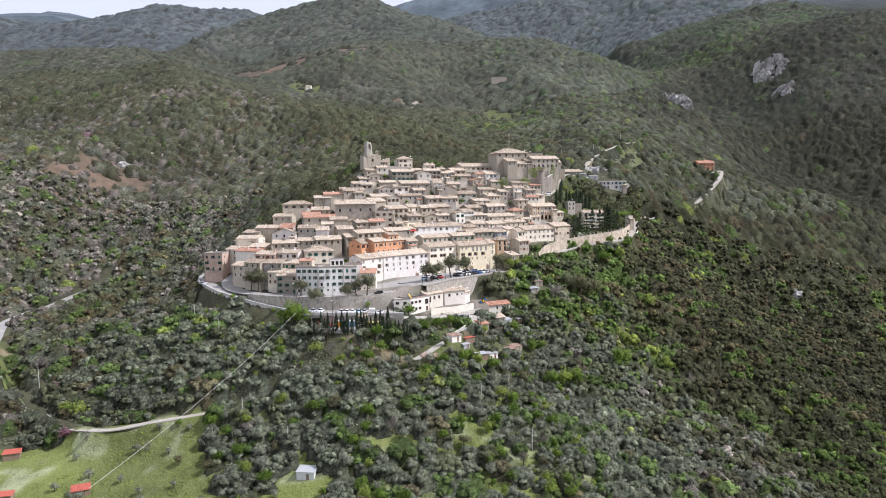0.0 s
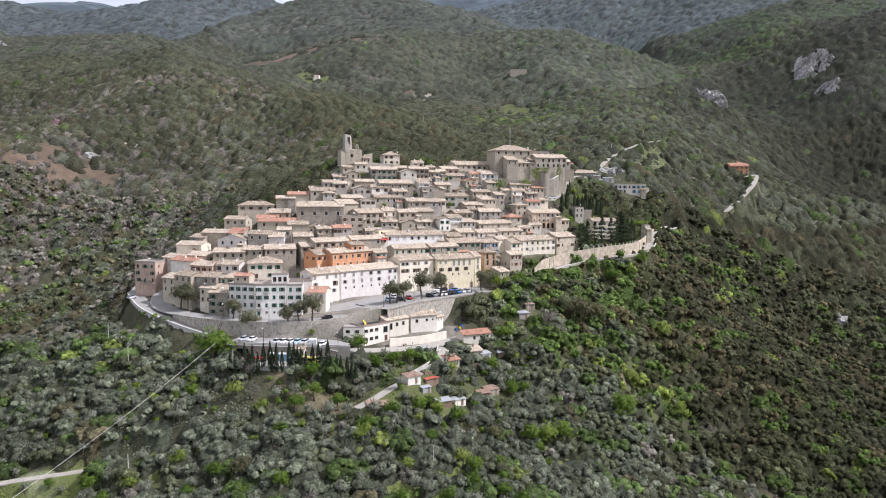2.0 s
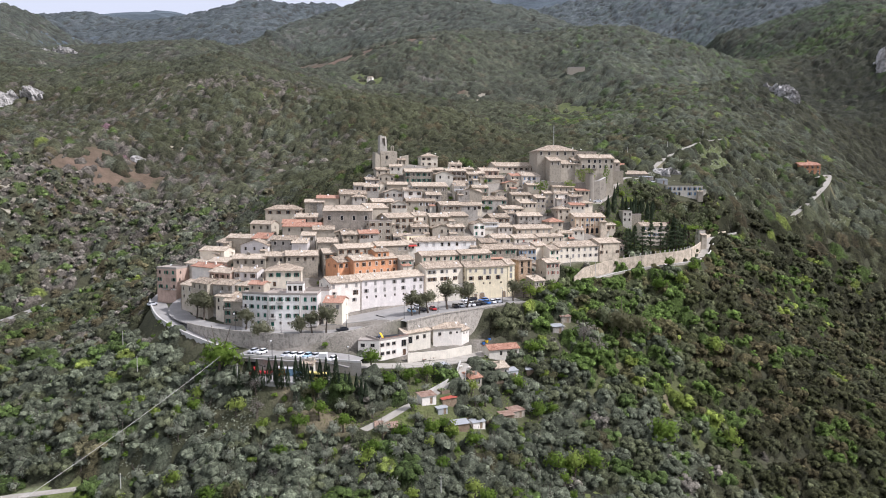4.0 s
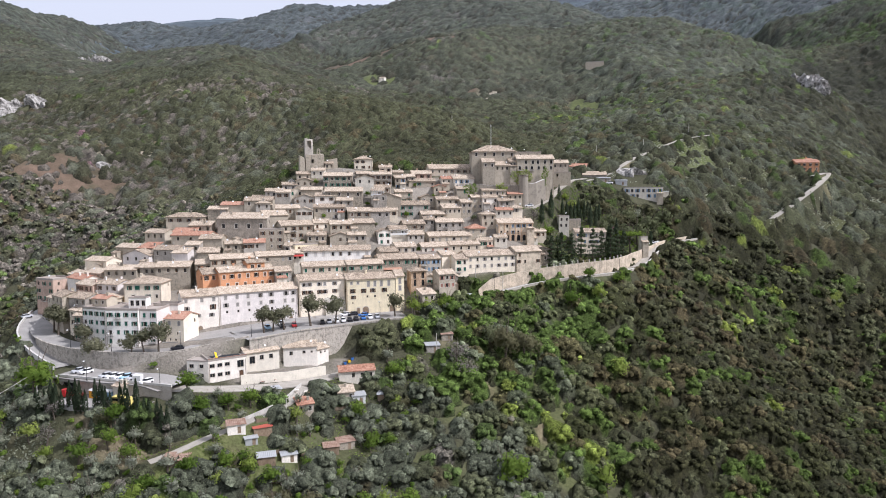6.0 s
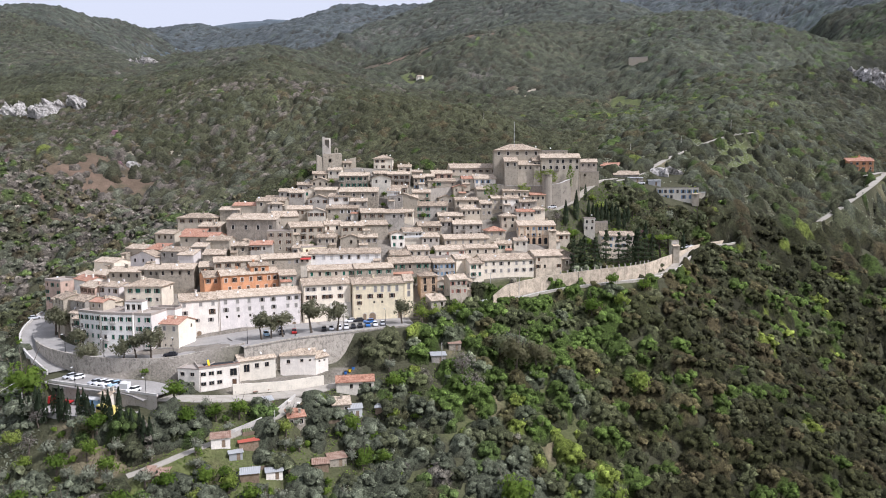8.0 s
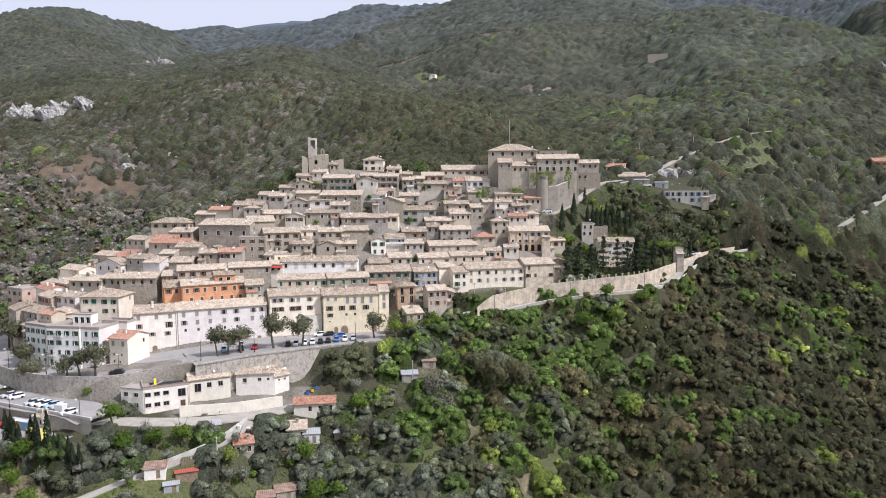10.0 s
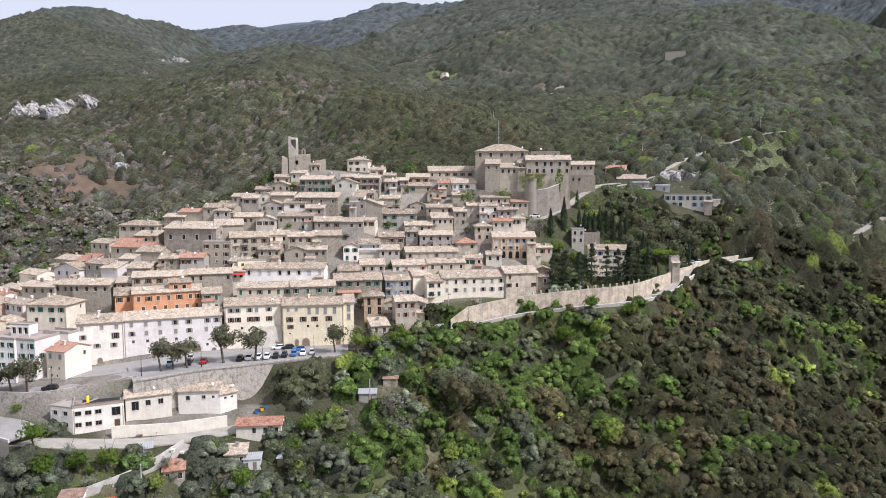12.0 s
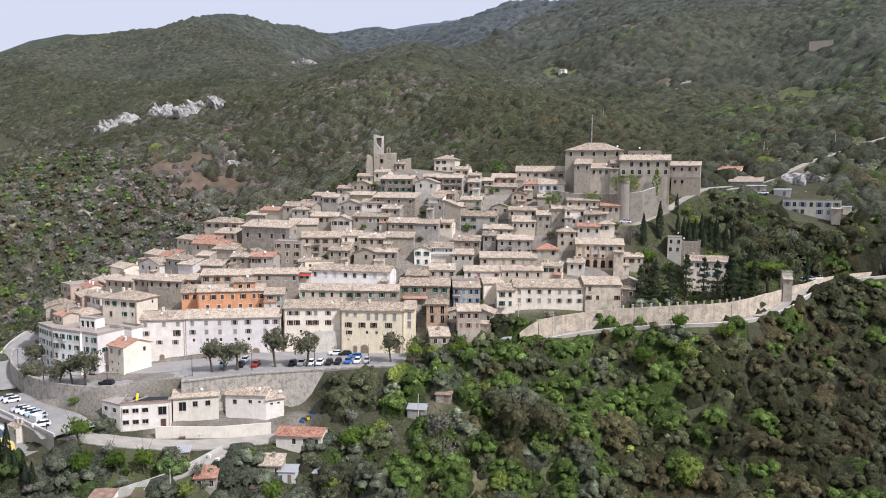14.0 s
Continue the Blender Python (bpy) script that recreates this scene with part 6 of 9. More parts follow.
def bench(x, y, z, yaw):
    ob = thing("garden_bench", pose(x, y, z, 0, 0, yaw), "brown wooden bench on the terrace", "bench", "terrace benches")
    part("seat", lambda: Shape().box(-0.7, 0.7, -0.2, 0.2, 0.4, 0.45), BROWN_TILE, ob, key="bench_seat")
    for sx in (-0.6, 0.6):
        part("leg", lambda: Shape().box(-0.04, 0.04, -0.18, 0.18, 0, 0.4), IRON, ob, at=pose(sx, 0, 0), key="bench_leg")


for _x, _y in ((-1.6, 291.2), (1.2, 294.6), (5.0, 299.2)):
    _z = float(land_height(_x, _y)) + 0.02
    garden_table(_x, _y, _z, 50)
    bench(_x + 0.7, _y - 0.6, _z, 50)
    bench(_x - 0.7, _y + 0.6, _z, 50)
for _k, (_x, _y, _mat) in enumerate(((16.5, 313.6, SLIDE_BLUE), (17.6, 314.4, SLIDE_YELLOW), (18.4, 315.2, SLIDE_BLUE))):
    bin_ = thing("waste_bin", pose(_x, _y, float(land_height(_x, _y)), 0, 0, 40), ("blue" if _mat is SLIDE_BLUE else "yellow") + " plastic waste bin beside the wall", "bin", "waste bins")
    part("body", Shape().hull([(-0.35, -0.3, 0.1), (0.35, -0.3, 0.1), (0.35, 0.3, 0.1), (-0.35, 0.3, 0.1)], [(-0.42, -0.4, 1.05), (0.42, -0.4, 1.05), (0.42, 0.4, 1.05), (-0.42, 0.4, 1.05)]), _mat, bin_)
    part("lid", Shape().box(-0.44, 0.44, -0.42, 0.42, 1.05, 1.13), IRON, bin_)

# Garden plots: low terrace walls, vegetable rows and cold frames
def plot(x, y, w, d, yaw):
    ob = thing("vegetable_plot", pose(x, y, float(land_height(x, y)) + 0.1, 0, 0, yaw), "dug vegetable bed with green rows", "vegetable bed", "vegetable beds")
    part("soil", Shape().hull([(-w / 2, -d / 2, -0.8), (w / 2, -d / 2, -0.8), (w / 2, d / 2, -0.8), (-w / 2, d / 2, -0.8)], [(-w / 2 + 0.2, -d / 2 + 0.2, 0.12), (w / 2 - 0.2, -d / 2 + 0.2, 0.12), (w / 2 - 0.2, d / 2 - 0.2, 0.12), (-w / 2 + 0.2, d / 2 - 0.2, 0.12)]), SOIL, ob)
    for k in range(int(d / 0.9)):
        row = Shape()
        for j in range(int(w / 0.55)):
            a, b = -w / 2 + 0.45 + j * 0.55, -d / 2 + 0.6 + k * 0.9
            row.tube(a, b, 0.1, 0.38, 0.2, 0.08, 5)
        part("plant_row", row, GREENS, ob)


SOIL = material("dug_soil", [(0.35, (0.10, 0.075, 0.05)), (0.65, (0.19, 0.15, 0.105))], 0.8, 5.0, 0.95, 0.5)
GREENS = plain("vegetable_leaves", (0.075, 0.13, 0.03), 0.8, vary=0.3)
for _x, _y, _w, _d, _a in ((14, 268.5, 5, 3, 35), (20, 271.5, 5, 3.4, 30), (24, 272, 4, 3, 30), (8, 273.5, 4, 3, 40), (22, 292, 5, 3.5, 35), (30, 285, 5, 3, 35), (17, 260, 5, 3, 30), (33, 294, 4.5, 3, 30)):
    plot(_x, _y, _w, _d, _a)
house(16.5, 283.0, 15.8, 40, 4.6, 4, 2.8, "stone", "mono", 1, 1, "none", "red", name="shed")
shed(6.5, 284.0, 4.2, 3.0, 2.3, 45, WOOD, SHEET_GREY, "wooden garden shed with a dark sheet roof")
shed(19.5, 287.5, 5.0, 3.2, 2.2, 40, WALLS["grey"], SHEET_GREY, "grey garden shelter with a sheet roof")
shed(27.5, 296.5, 4.0, 3.2, 2.6, 30, DISH, SHEET_GREY, "white glazed garden room beside the cottage")
shed(97, 486, 7.0, 4.0, 2.4, 10, WALLS["grey"], SHEET_GREY, "long grey lean-to shed on the upland terrace")
shed(106, 489, 6.0, 4.0, 2.6, 4, SHEET_GREY, SHEET_GREY, "grey sheet-metal greenhouse on the upland terrace")
shed(126, 486, 8.0, 4.0, 2.6, 6, WALLS["pale"], SHEET_GREY, "pale workshop lean-to with a sheet roof")

# ---------------------------------------------------------------- roads, terraces and retaining walls
def smooth_run(run, step=2.5):
    """Points along a curve through the run."""
    p = [Vector(q) for q in run]
    p = [p[0] * 2 - p[1]] + p + [p[-1] * 2 - p[-2]]
    out = []
    for i in range(1, len(p) - 2):
        n = max(1, int((p[i + 1] - p[i]).length / step))
        for k in range(n):
            u = k / n
            out.append(0.5 * (2 * p[i] + (p[i + 1] - p[i - 1]) * u + (2 * p[i - 1] - 5 * p[i] + 4 * p[i + 1] - p[i + 2]) * u * u + (3 * p[i] - p[i - 1] - 3 * p[i + 1] + p[i + 2]) * u ** 3))
    return out + [p[-2].copy()]


def beside(points, off, lift=0.0):
    """The same run moved sideways: to its left for a positive off."""
    out = []
    for i, p in enumerate(points):
        t = points[min(i + 1, len(points) - 1)] - points[max(i - 1, 0)]
        n = Vector((-t.y, t.x, 0)).normalized()
        out.append(p + n * off + Vector((0, 0, lift)))
    return out


def ribbon(name, run, half, mat, label, lift=0.03, deep=0.35, category="road"):
    points = smooth_run(run)
    left, right = beside(points, half, lift), beside(points, -half, lift)
    s = Shape()
    for i in range(len(points) - 1):
        a, b, c, d = right[i], right[i + 1], left[i + 1], left[i]
        down = Vector((0, 0, deep))
        s.face(a, b, c, d).face(a - down, b - down, b, a).face(d, c, c - down, d - down)
    ob = new(name, s.mesh(name, mat))
    return tagged(ob, label, category, kind="structure")


def wall_run(name, points, height, depth, thick, mat, label, cap=True):
    """A wall along the points: its top height above them, its foot depth below them, with a coping of its own."""
    s = Shape()
    inner = beside(points, thick)
    up, down = Vector((0, 0, height)), Vector((0, 0, depth))
    for i in range(len(points) - 1):
        a, b, c, d = points[i], points[i + 1], inner[i + 1], inner[i]
        s.face(a - down, b - down, b + up, a + up).face(c - down, d - down, d + up, c + up).face(a + up, b + up, c + up, d + up)
    for a, d in ((points[0], inner[0]), (points[-1], inner[-1])):
        s.face(a - down, d - down, d + up, a + up)
    ob = tagged(new(name, s.mesh(name, mat)), label, "wall", kind="structure")
    if cap:
        s = Shape()
        o, n = beside(points, -0.06, height), beside(points, thick + 0.06, height)
        t = Vector((0, 0, 0.12))
        for i in range(len(points) - 1):
            s.face(o[i] + t, o[i + 1] + t, n[i + 1] + t, n[i] + t).face(o[i], o[i + 1], o[i + 1] + t, o[i] + t).face(n[i + 1], n[i], n[i] + t, n[i + 1] + t)
        part("coping", s, CAP_STONE, ob)
    return ob


def way(key):
    return smooth_run(WAYS[key][1])


ribbon("road", WAYS["upper_road"][1], 3.5, ASPHALT, "pale worn asphalt road along the town's foot")
ribbon("road", WAYS["ring_road"][1], 2.9, ASPHALT, "pale worn asphalt road round the hill")
ribbon("pavement", WAYS["piazza"][1], 8.6, ASPHALT, "wide asphalt square before the long facades", 0.05)
ribbon("pavement", WAYS["car_park"][1], 6.0, ASPHALT, "asphalt car park on a terrace", 0.04)
ribbon("pavement", WAYS["yard"][1], 5.4, ASPHALT, "asphalt yard below the car park")
ribbon("road", WAYS["lower_road"][1], 3.2, GRAVEL, "pale concrete lane under the terrace houses", 0.05)
ribbon("road", WAYS["garden_lane"][1], 1.5, GRAVEL, "pale gravel lane down to the gardens")
ribbon("road", WAYS["rampart_road"][1], 2.4, GRAVEL, "pale lane along the rampart")
ribbon("road", WAYS["field_lane"][1], 1.5, GRAVEL, "pale gravel field lane")
ribbon("road", WAYS["valley_road"][1], 2.7, ASPHALT, "asphalt valley road between trees")
ribbon("road", WAYS["upland_road"][1], 1.7, GRAVEL, "pale upland lane climbing the spur")
ribbon("road", WAYS["orange_house_drive"][1], 1.7, GRAVEL, "pale drive to a lone house")
ribbon("road", WAYS["castle_ramp"][1], 1.8, GRAVEL, "pale ramp up to the castle gate")
ribbon("road", WAYS["palace_lane"][1], 5.8, ASPHALT, "asphalt lane rising to the square", 0.02)
ribbon("pavement", WAYS["palace_forecourt"][1], 6.2, ASPHALT, "asphalt forecourt before the cream and yellow palaces", 0.035)

_up = way("upper_road")
wall_run("wall_upper_road", beside(_up, -3.7)[14:], 0.35, 8.0, 0.5, STONE_WALL, "tall rubble retaining wall under the upper road", cap=False)
wall_run("wall_piazza", beside(way("piazza"), -8.6), 0.45, 9.5, 0.5, STONE_WALL, "tall grey stone retaining wall under the square", cap=False)
wall_run("wall_ring_road", beside(way("ring_road"), -3.1)[14:], 0.75, 6.5, 0.4, CONCRETE, "curved retaining wall with a white coping")
_rampart = beside(way("rampart_road"), 2.6)[3:]
_span = len(_rampart) - 1
_rampart = [p + Vector((0, 0, 4.8 * min(1, i / 4 + 0.5) * (1 if i < _span * 0.55 else max(0.2, 1 - (i / _span - 0.55) * 4.0)))) for i, p in enumerate(_rampart)]
wall_run("wall_rampart", _rampart, 0.5, 8.5, 0.5, WALLS["ochre"], "long weathered plaster rampart wall above the lane", cap=False)
wall_run("parapet_rampart", beside(way("rampart_road"), -2.6), 0.7, 5.5, 0.4, STONE_WALL, "white-capped parapet along the rampart lane")
wall_run("wall_lower_lane", beside(way("garden_lane"), -1.9)[:10], 0.9, 2.5, 0.3, CONCRETE, "pale concrete wall beside the garden lane", cap=False)
wall_run("wall_yard", beside(way("yard"), -5.5), 0.55, 4.0, 0.3, CONCRETE, "low pale wall round the yard")
wall_run("wall_terrace_houses", [Vector(p) for p in ((-5.6, 286.6, 19.0), (-1.6, 290.4, 18.6), (4.6, 296.4, 18.0), (13.0, 306.0, 17.9))], 2.9, 2.6, 0.4, WALLS["pale"], "pale terrace wall below the low houses", cap=False)
wall_run("wall_castle", [Vector(p) for p in ((36, 425, 69), (44, 427.5, 68), (52, 429.5, 68), (60, 431.5, 68), (66, 436, 69), (70, 442, 71))], 9.5, 7.0, 1.2, CASTLE_STONE, "high weathered castle wall of rubble stone")

# Balusters on the garden wall above the rampart
_garden = beside(_rampart, 0.25)[10:26]
fence = thing("garden_balustrade", Matrix.Translation(_garden[0] + Vector((0, 0, 0.5))), "row of small stone posts on the garden wall", "balustrade")
for _p in _garden[::1]:
    _q = _p - _garden[0]
    part("post", Shape().box(-0.22, 0.22, -0.22, 0.22, -0.1, 0.9).box(-0.3, 0.3, -0.3, 0.3, 0.9, 1.02), STONE_TRIM, fence, at=Matrix.Translation(_q), key="garden_post")

# Garage under the car park: stone front with a dark opening
garage = thing("garage", pose(-55, 271, 18.4, 0, 0, -4), "stone-faced garage under the car park with a dark doorway", "garage")
_s = Shape()
pierced(_s, 39, -1.5, 4.4, Matrix.Identity(4), [(1.2, 5.6, 0.0, 3.1)], 0.8)
_s.box(0, 39, -0.05, 0.35, 4.4, 4.6).face((1.2, 0.8, 0), (5.6, 0.8, 0), (5.6, 0.8, 3.1), (1.2, 0.8, 3.1))
part("wall", _s, STONE_WALL, garage)
# A dark slab fills the doorway in place of the shade inside it.
part("door_recess", Shape().box(1.25, 5.55, 0.6, 0.7, 0, 3.05), GLASS, garage)
part("parapet", Shape().box(0, 39, -0.1, 0.25, 4.6, 5.2), CAP_STONE, garage)
part("lintel", Shape().box(0.2, 6.4, -0.06, 0.2, 3.1, 3.6), CAP_STONE, garage)

# ---------------------------------------------------------------- trees and scrub
def leaf_material(name, dark, mid, light, through=0.5, gaps=0.44):
    """Foliage: tone from tree to tree, from leaf clump to leaf clump, and fine leafy mottling with relief."""
    m = bpy.data.materials.new(name)
    m.use_nodes = True
    n, link = m.node_tree.nodes, m.node_tree.links.new
    bsdf, out = n["Principled BSDF"], n["Material Output"]
    bsdf.inputs["Roughness"].default_value = 0.8
    bsdf.inputs["Specular IOR Level"].default_value = 0.12
    geo, tone, leafy = n.new("ShaderNodeNewGeometry"), n.new("ShaderNodeAttribute"), n.new("ShaderNodeTexNoise")
    tone.attribute_name = "tone"
    leafy.inputs["Scale"].default_value, leafy.inputs["Detail"].default_value, leafy.inputs["Roughness"].default_value = 1.6, 4, 0.8
    link(geo.outputs["Position"], leafy.inputs["Vector"])

    def scaled(source, by, plus):
        k = n.new("ShaderNodeMath")
        k.operation, k.inputs[1].default_value = "MULTIPLY_ADD", by
        link(source, k.inputs[0])
        if plus is None:
            k.inputs[2].default_value = -0.28
        else:
            link(plus, k.inputs[2])
        return k.outputs[0]
    total = scaled(tone.outputs["Fac"], 0.62, scaled(leafy.outputs["Fac"], 0.80, scaled(geo.outputs["Random Per Island"], 0.12, None)))
    ramp = n.new("ShaderNodeValToRGB")
    ramp.color_ramp.elements[0].position, ramp.color_ramp.elements[0].color = 0.12, (*dark, 1)
    ramp.color_ramp.elements[1].position, ramp.color_ramp.elements[1].color = 0.88, (*light, 1)
    ramp.color_ramp.elements.new(0.5).color = (*mid, 1)
    link(total, ramp.inputs["Fac"]), link(ramp.outputs["Color"], bsdf.inputs["Base Color"])
    relief = n.new("ShaderNodeBump")
    relief.inputs["Strength"].default_value, relief.inputs["Distance"].default_value = 0.75, 0.5
    link(leafy.outputs["Fac"], relief.inputs["Height"]), link(relief.outputs["Normal"], bsdf.inputs["Normal"])
    glow, mix = n.new("ShaderNodeBsdfTranslucent"), n.new("ShaderNodeMixShader")
    mix.inputs["Fac"].default_value = through
    link(ramp.outputs["Color"], glow.inputs["Color"])
    link(bsdf.outputs["BSDF"], mix.inputs[1]), link(glow.outputs["BSDF"], mix.inputs[2])
    ragged(m, mix.outputs["Shader"], gaps)
    return m


def ragged(m, shader, gaps):
    """Lets the sky and the dark of the crown show between the leaves of a clump."""
    n, link = m.node_tree.nodes, m.node_tree.links.new
    geo, twigs, cut, hole, both = (n.new("ShaderNode" + k) for k in ("NewGeometry", "TexNoise", "Math", "BsdfTransparent", "MixShader"))
    twigs.inputs["Scale"].default_value, twigs.inputs["Detail"].default_value = 3.6, 2
    cut.operation, cut.inputs[1].default_value = "GREATER_THAN", gaps
    link(geo.outputs["Position"], twigs.inputs["Vector"]), link(twigs.outputs["Fac"], cut.inputs[0])
    link(cut.outputs[0], both.inputs["Fac"]), link(hole.outputs["BSDF"], both.inputs[1]), link(shader, both.inputs[2])
    link(both.outputs["Shader"], n["Material Output"].inputs["Surface"])


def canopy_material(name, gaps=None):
    """The roof of a wood: each crown has its own tint, broken up by leafy mottling with relief, which also paints shade
    among the leaves.
    """
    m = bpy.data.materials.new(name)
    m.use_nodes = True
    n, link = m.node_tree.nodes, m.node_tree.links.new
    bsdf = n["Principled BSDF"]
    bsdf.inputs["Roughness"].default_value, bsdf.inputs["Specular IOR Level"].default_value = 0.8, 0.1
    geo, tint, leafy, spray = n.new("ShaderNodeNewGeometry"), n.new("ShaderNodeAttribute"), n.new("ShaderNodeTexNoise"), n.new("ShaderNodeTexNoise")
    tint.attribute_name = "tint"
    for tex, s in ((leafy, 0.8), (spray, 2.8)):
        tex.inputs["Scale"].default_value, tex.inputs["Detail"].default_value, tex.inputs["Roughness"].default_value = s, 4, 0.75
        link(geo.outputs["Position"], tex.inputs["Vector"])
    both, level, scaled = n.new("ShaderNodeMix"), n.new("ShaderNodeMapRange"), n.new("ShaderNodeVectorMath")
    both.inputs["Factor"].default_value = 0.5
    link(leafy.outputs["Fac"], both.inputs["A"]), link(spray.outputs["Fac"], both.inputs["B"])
    # Steep contrast: leaf mottling plus the light and dark of leaf shade in colour
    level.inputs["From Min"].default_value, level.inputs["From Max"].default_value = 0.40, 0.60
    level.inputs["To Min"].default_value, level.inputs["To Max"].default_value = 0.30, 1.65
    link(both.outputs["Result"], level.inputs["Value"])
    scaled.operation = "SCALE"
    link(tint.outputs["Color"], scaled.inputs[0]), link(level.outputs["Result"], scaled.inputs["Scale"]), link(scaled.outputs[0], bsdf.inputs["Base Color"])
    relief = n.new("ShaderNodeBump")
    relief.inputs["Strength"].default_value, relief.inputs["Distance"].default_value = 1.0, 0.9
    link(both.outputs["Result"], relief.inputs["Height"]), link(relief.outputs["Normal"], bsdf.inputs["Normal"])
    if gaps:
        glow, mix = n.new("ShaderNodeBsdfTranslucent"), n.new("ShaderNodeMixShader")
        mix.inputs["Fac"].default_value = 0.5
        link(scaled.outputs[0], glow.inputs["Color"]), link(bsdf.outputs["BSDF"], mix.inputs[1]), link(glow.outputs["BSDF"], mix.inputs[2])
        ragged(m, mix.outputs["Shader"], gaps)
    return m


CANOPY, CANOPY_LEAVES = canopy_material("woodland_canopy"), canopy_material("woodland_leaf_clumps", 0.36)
# The tint of each kind of tree in a closed wood
TINTS = {"olive": (0.094, 0.103, 0.071), "green": (0.064, 0.103, 0.019), "bright": (0.160, 0.200, 0.033), "dark": (0.069, 0.073, 0.038), "brown": (0.080, 0.064, 0.033),
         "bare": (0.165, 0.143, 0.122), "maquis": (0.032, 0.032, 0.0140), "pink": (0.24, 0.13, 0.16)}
LEAF = {
    "olive": leaf_material("olive_leaves", (0.190, 0.206, 0.153), (0.314, 0.333, 0.248), (0.438, 0.459, 0.350)),
    "green": leaf_material("fresh_green_leaves", (0.076, 0.129, 0.021), (0.148, 0.228, 0.038), (0.255, 0.339, 0.063)),
    "bright": leaf_material("yellow_green_leaves", (0.165, 0.239, 0.043), (0.265, 0.339, 0.070), (0.372, 0.430, 0.116)),
    "dark": leaf_material("holm_oak_leaves", (0.090, 0.102, 0.053), (0.158, 0.176, 0.091), (0.248, 0.265, 0.141)),
    "brown": leaf_material("budding_oak_leaves", (0.112, 0.109, 0.059), (0.178, 0.171, 0.092), (0.260, 0.248, 0.141)),
    "bare": leaf_material("grey_twigs", (0.174, 0.157, 0.136), (0.248, 0.224, 0.195), (0.330, 0.301, 0.265)),
    "cypress": leaf_material("cypress_leaves", (0.034, 0.048, 0.027), (0.056, 0.076, 0.043), (0.092, 0.116, 0.066)),
    "maquis": leaf_material("maquis_leaves", (0.038, 0.041, 0.018), (0.071, 0.074, 0.031), (0.126, 0.126, 0.055)),
    "conifer": leaf_material("cedar_needles", (0.049, 0.070, 0.039), (0.090, 0.116, 0.063), (0.148, 0.178, 0.092)),
    "pruned": leaf_material("plane_leaves", (0.119, 0.123, 0.073), (0.210, 0.210, 0.129), (0.301, 0.297, 0.196)),
    "pink": leaf_material("judas_tree_blossom", (0.248, 0.123, 0.157), (0.364, 0.190, 0.231), (0.462, 0.281, 0.314)),
}
BARK = material("bark", [(0.35, (0.06, 0.048, 0.036)), (0.65, (0.14, 0.115, 0.09))], 2.0, 14.0, 0.95, 0.5)


def crown_patches(cuts_top, cuts_side, down):
    """Corners of the patches of an open-bottomed crown, as directions: a cube's five upper faces, cut up and swollen."""
    quads = []
    faces = [((0, 0, 1), (1, 0, 0), (0, 1, 0), cuts_top, cuts_top)]
    faces += [((c, s, 0), (-s, c, 0), (0, 0, 1), cuts_side, max(1, cuts_side - 1)) for c, s in ((1, 0), (0, 1), (-1, 0), (0, -1))]
    for normal, u, v, nu, nv in faces:
        normal, u, v = np.array(normal, float), np.array(u, float), np.array(v, float)
        low = -1.0 if normal[2] else -down
        for i in range(nu):
            for j in range(nv):
                quads.append([normal + u * (-1 + 2 * (i + a) / nu) + v * (low + (1 - low) * (j + b) / nv) for a, b in ((0, 0), (1, 0), (1, 1), (0, 1))])
    q = np.array(quads)
    return q / np.linalg.norm(q, axis=-1, keepdims=True)


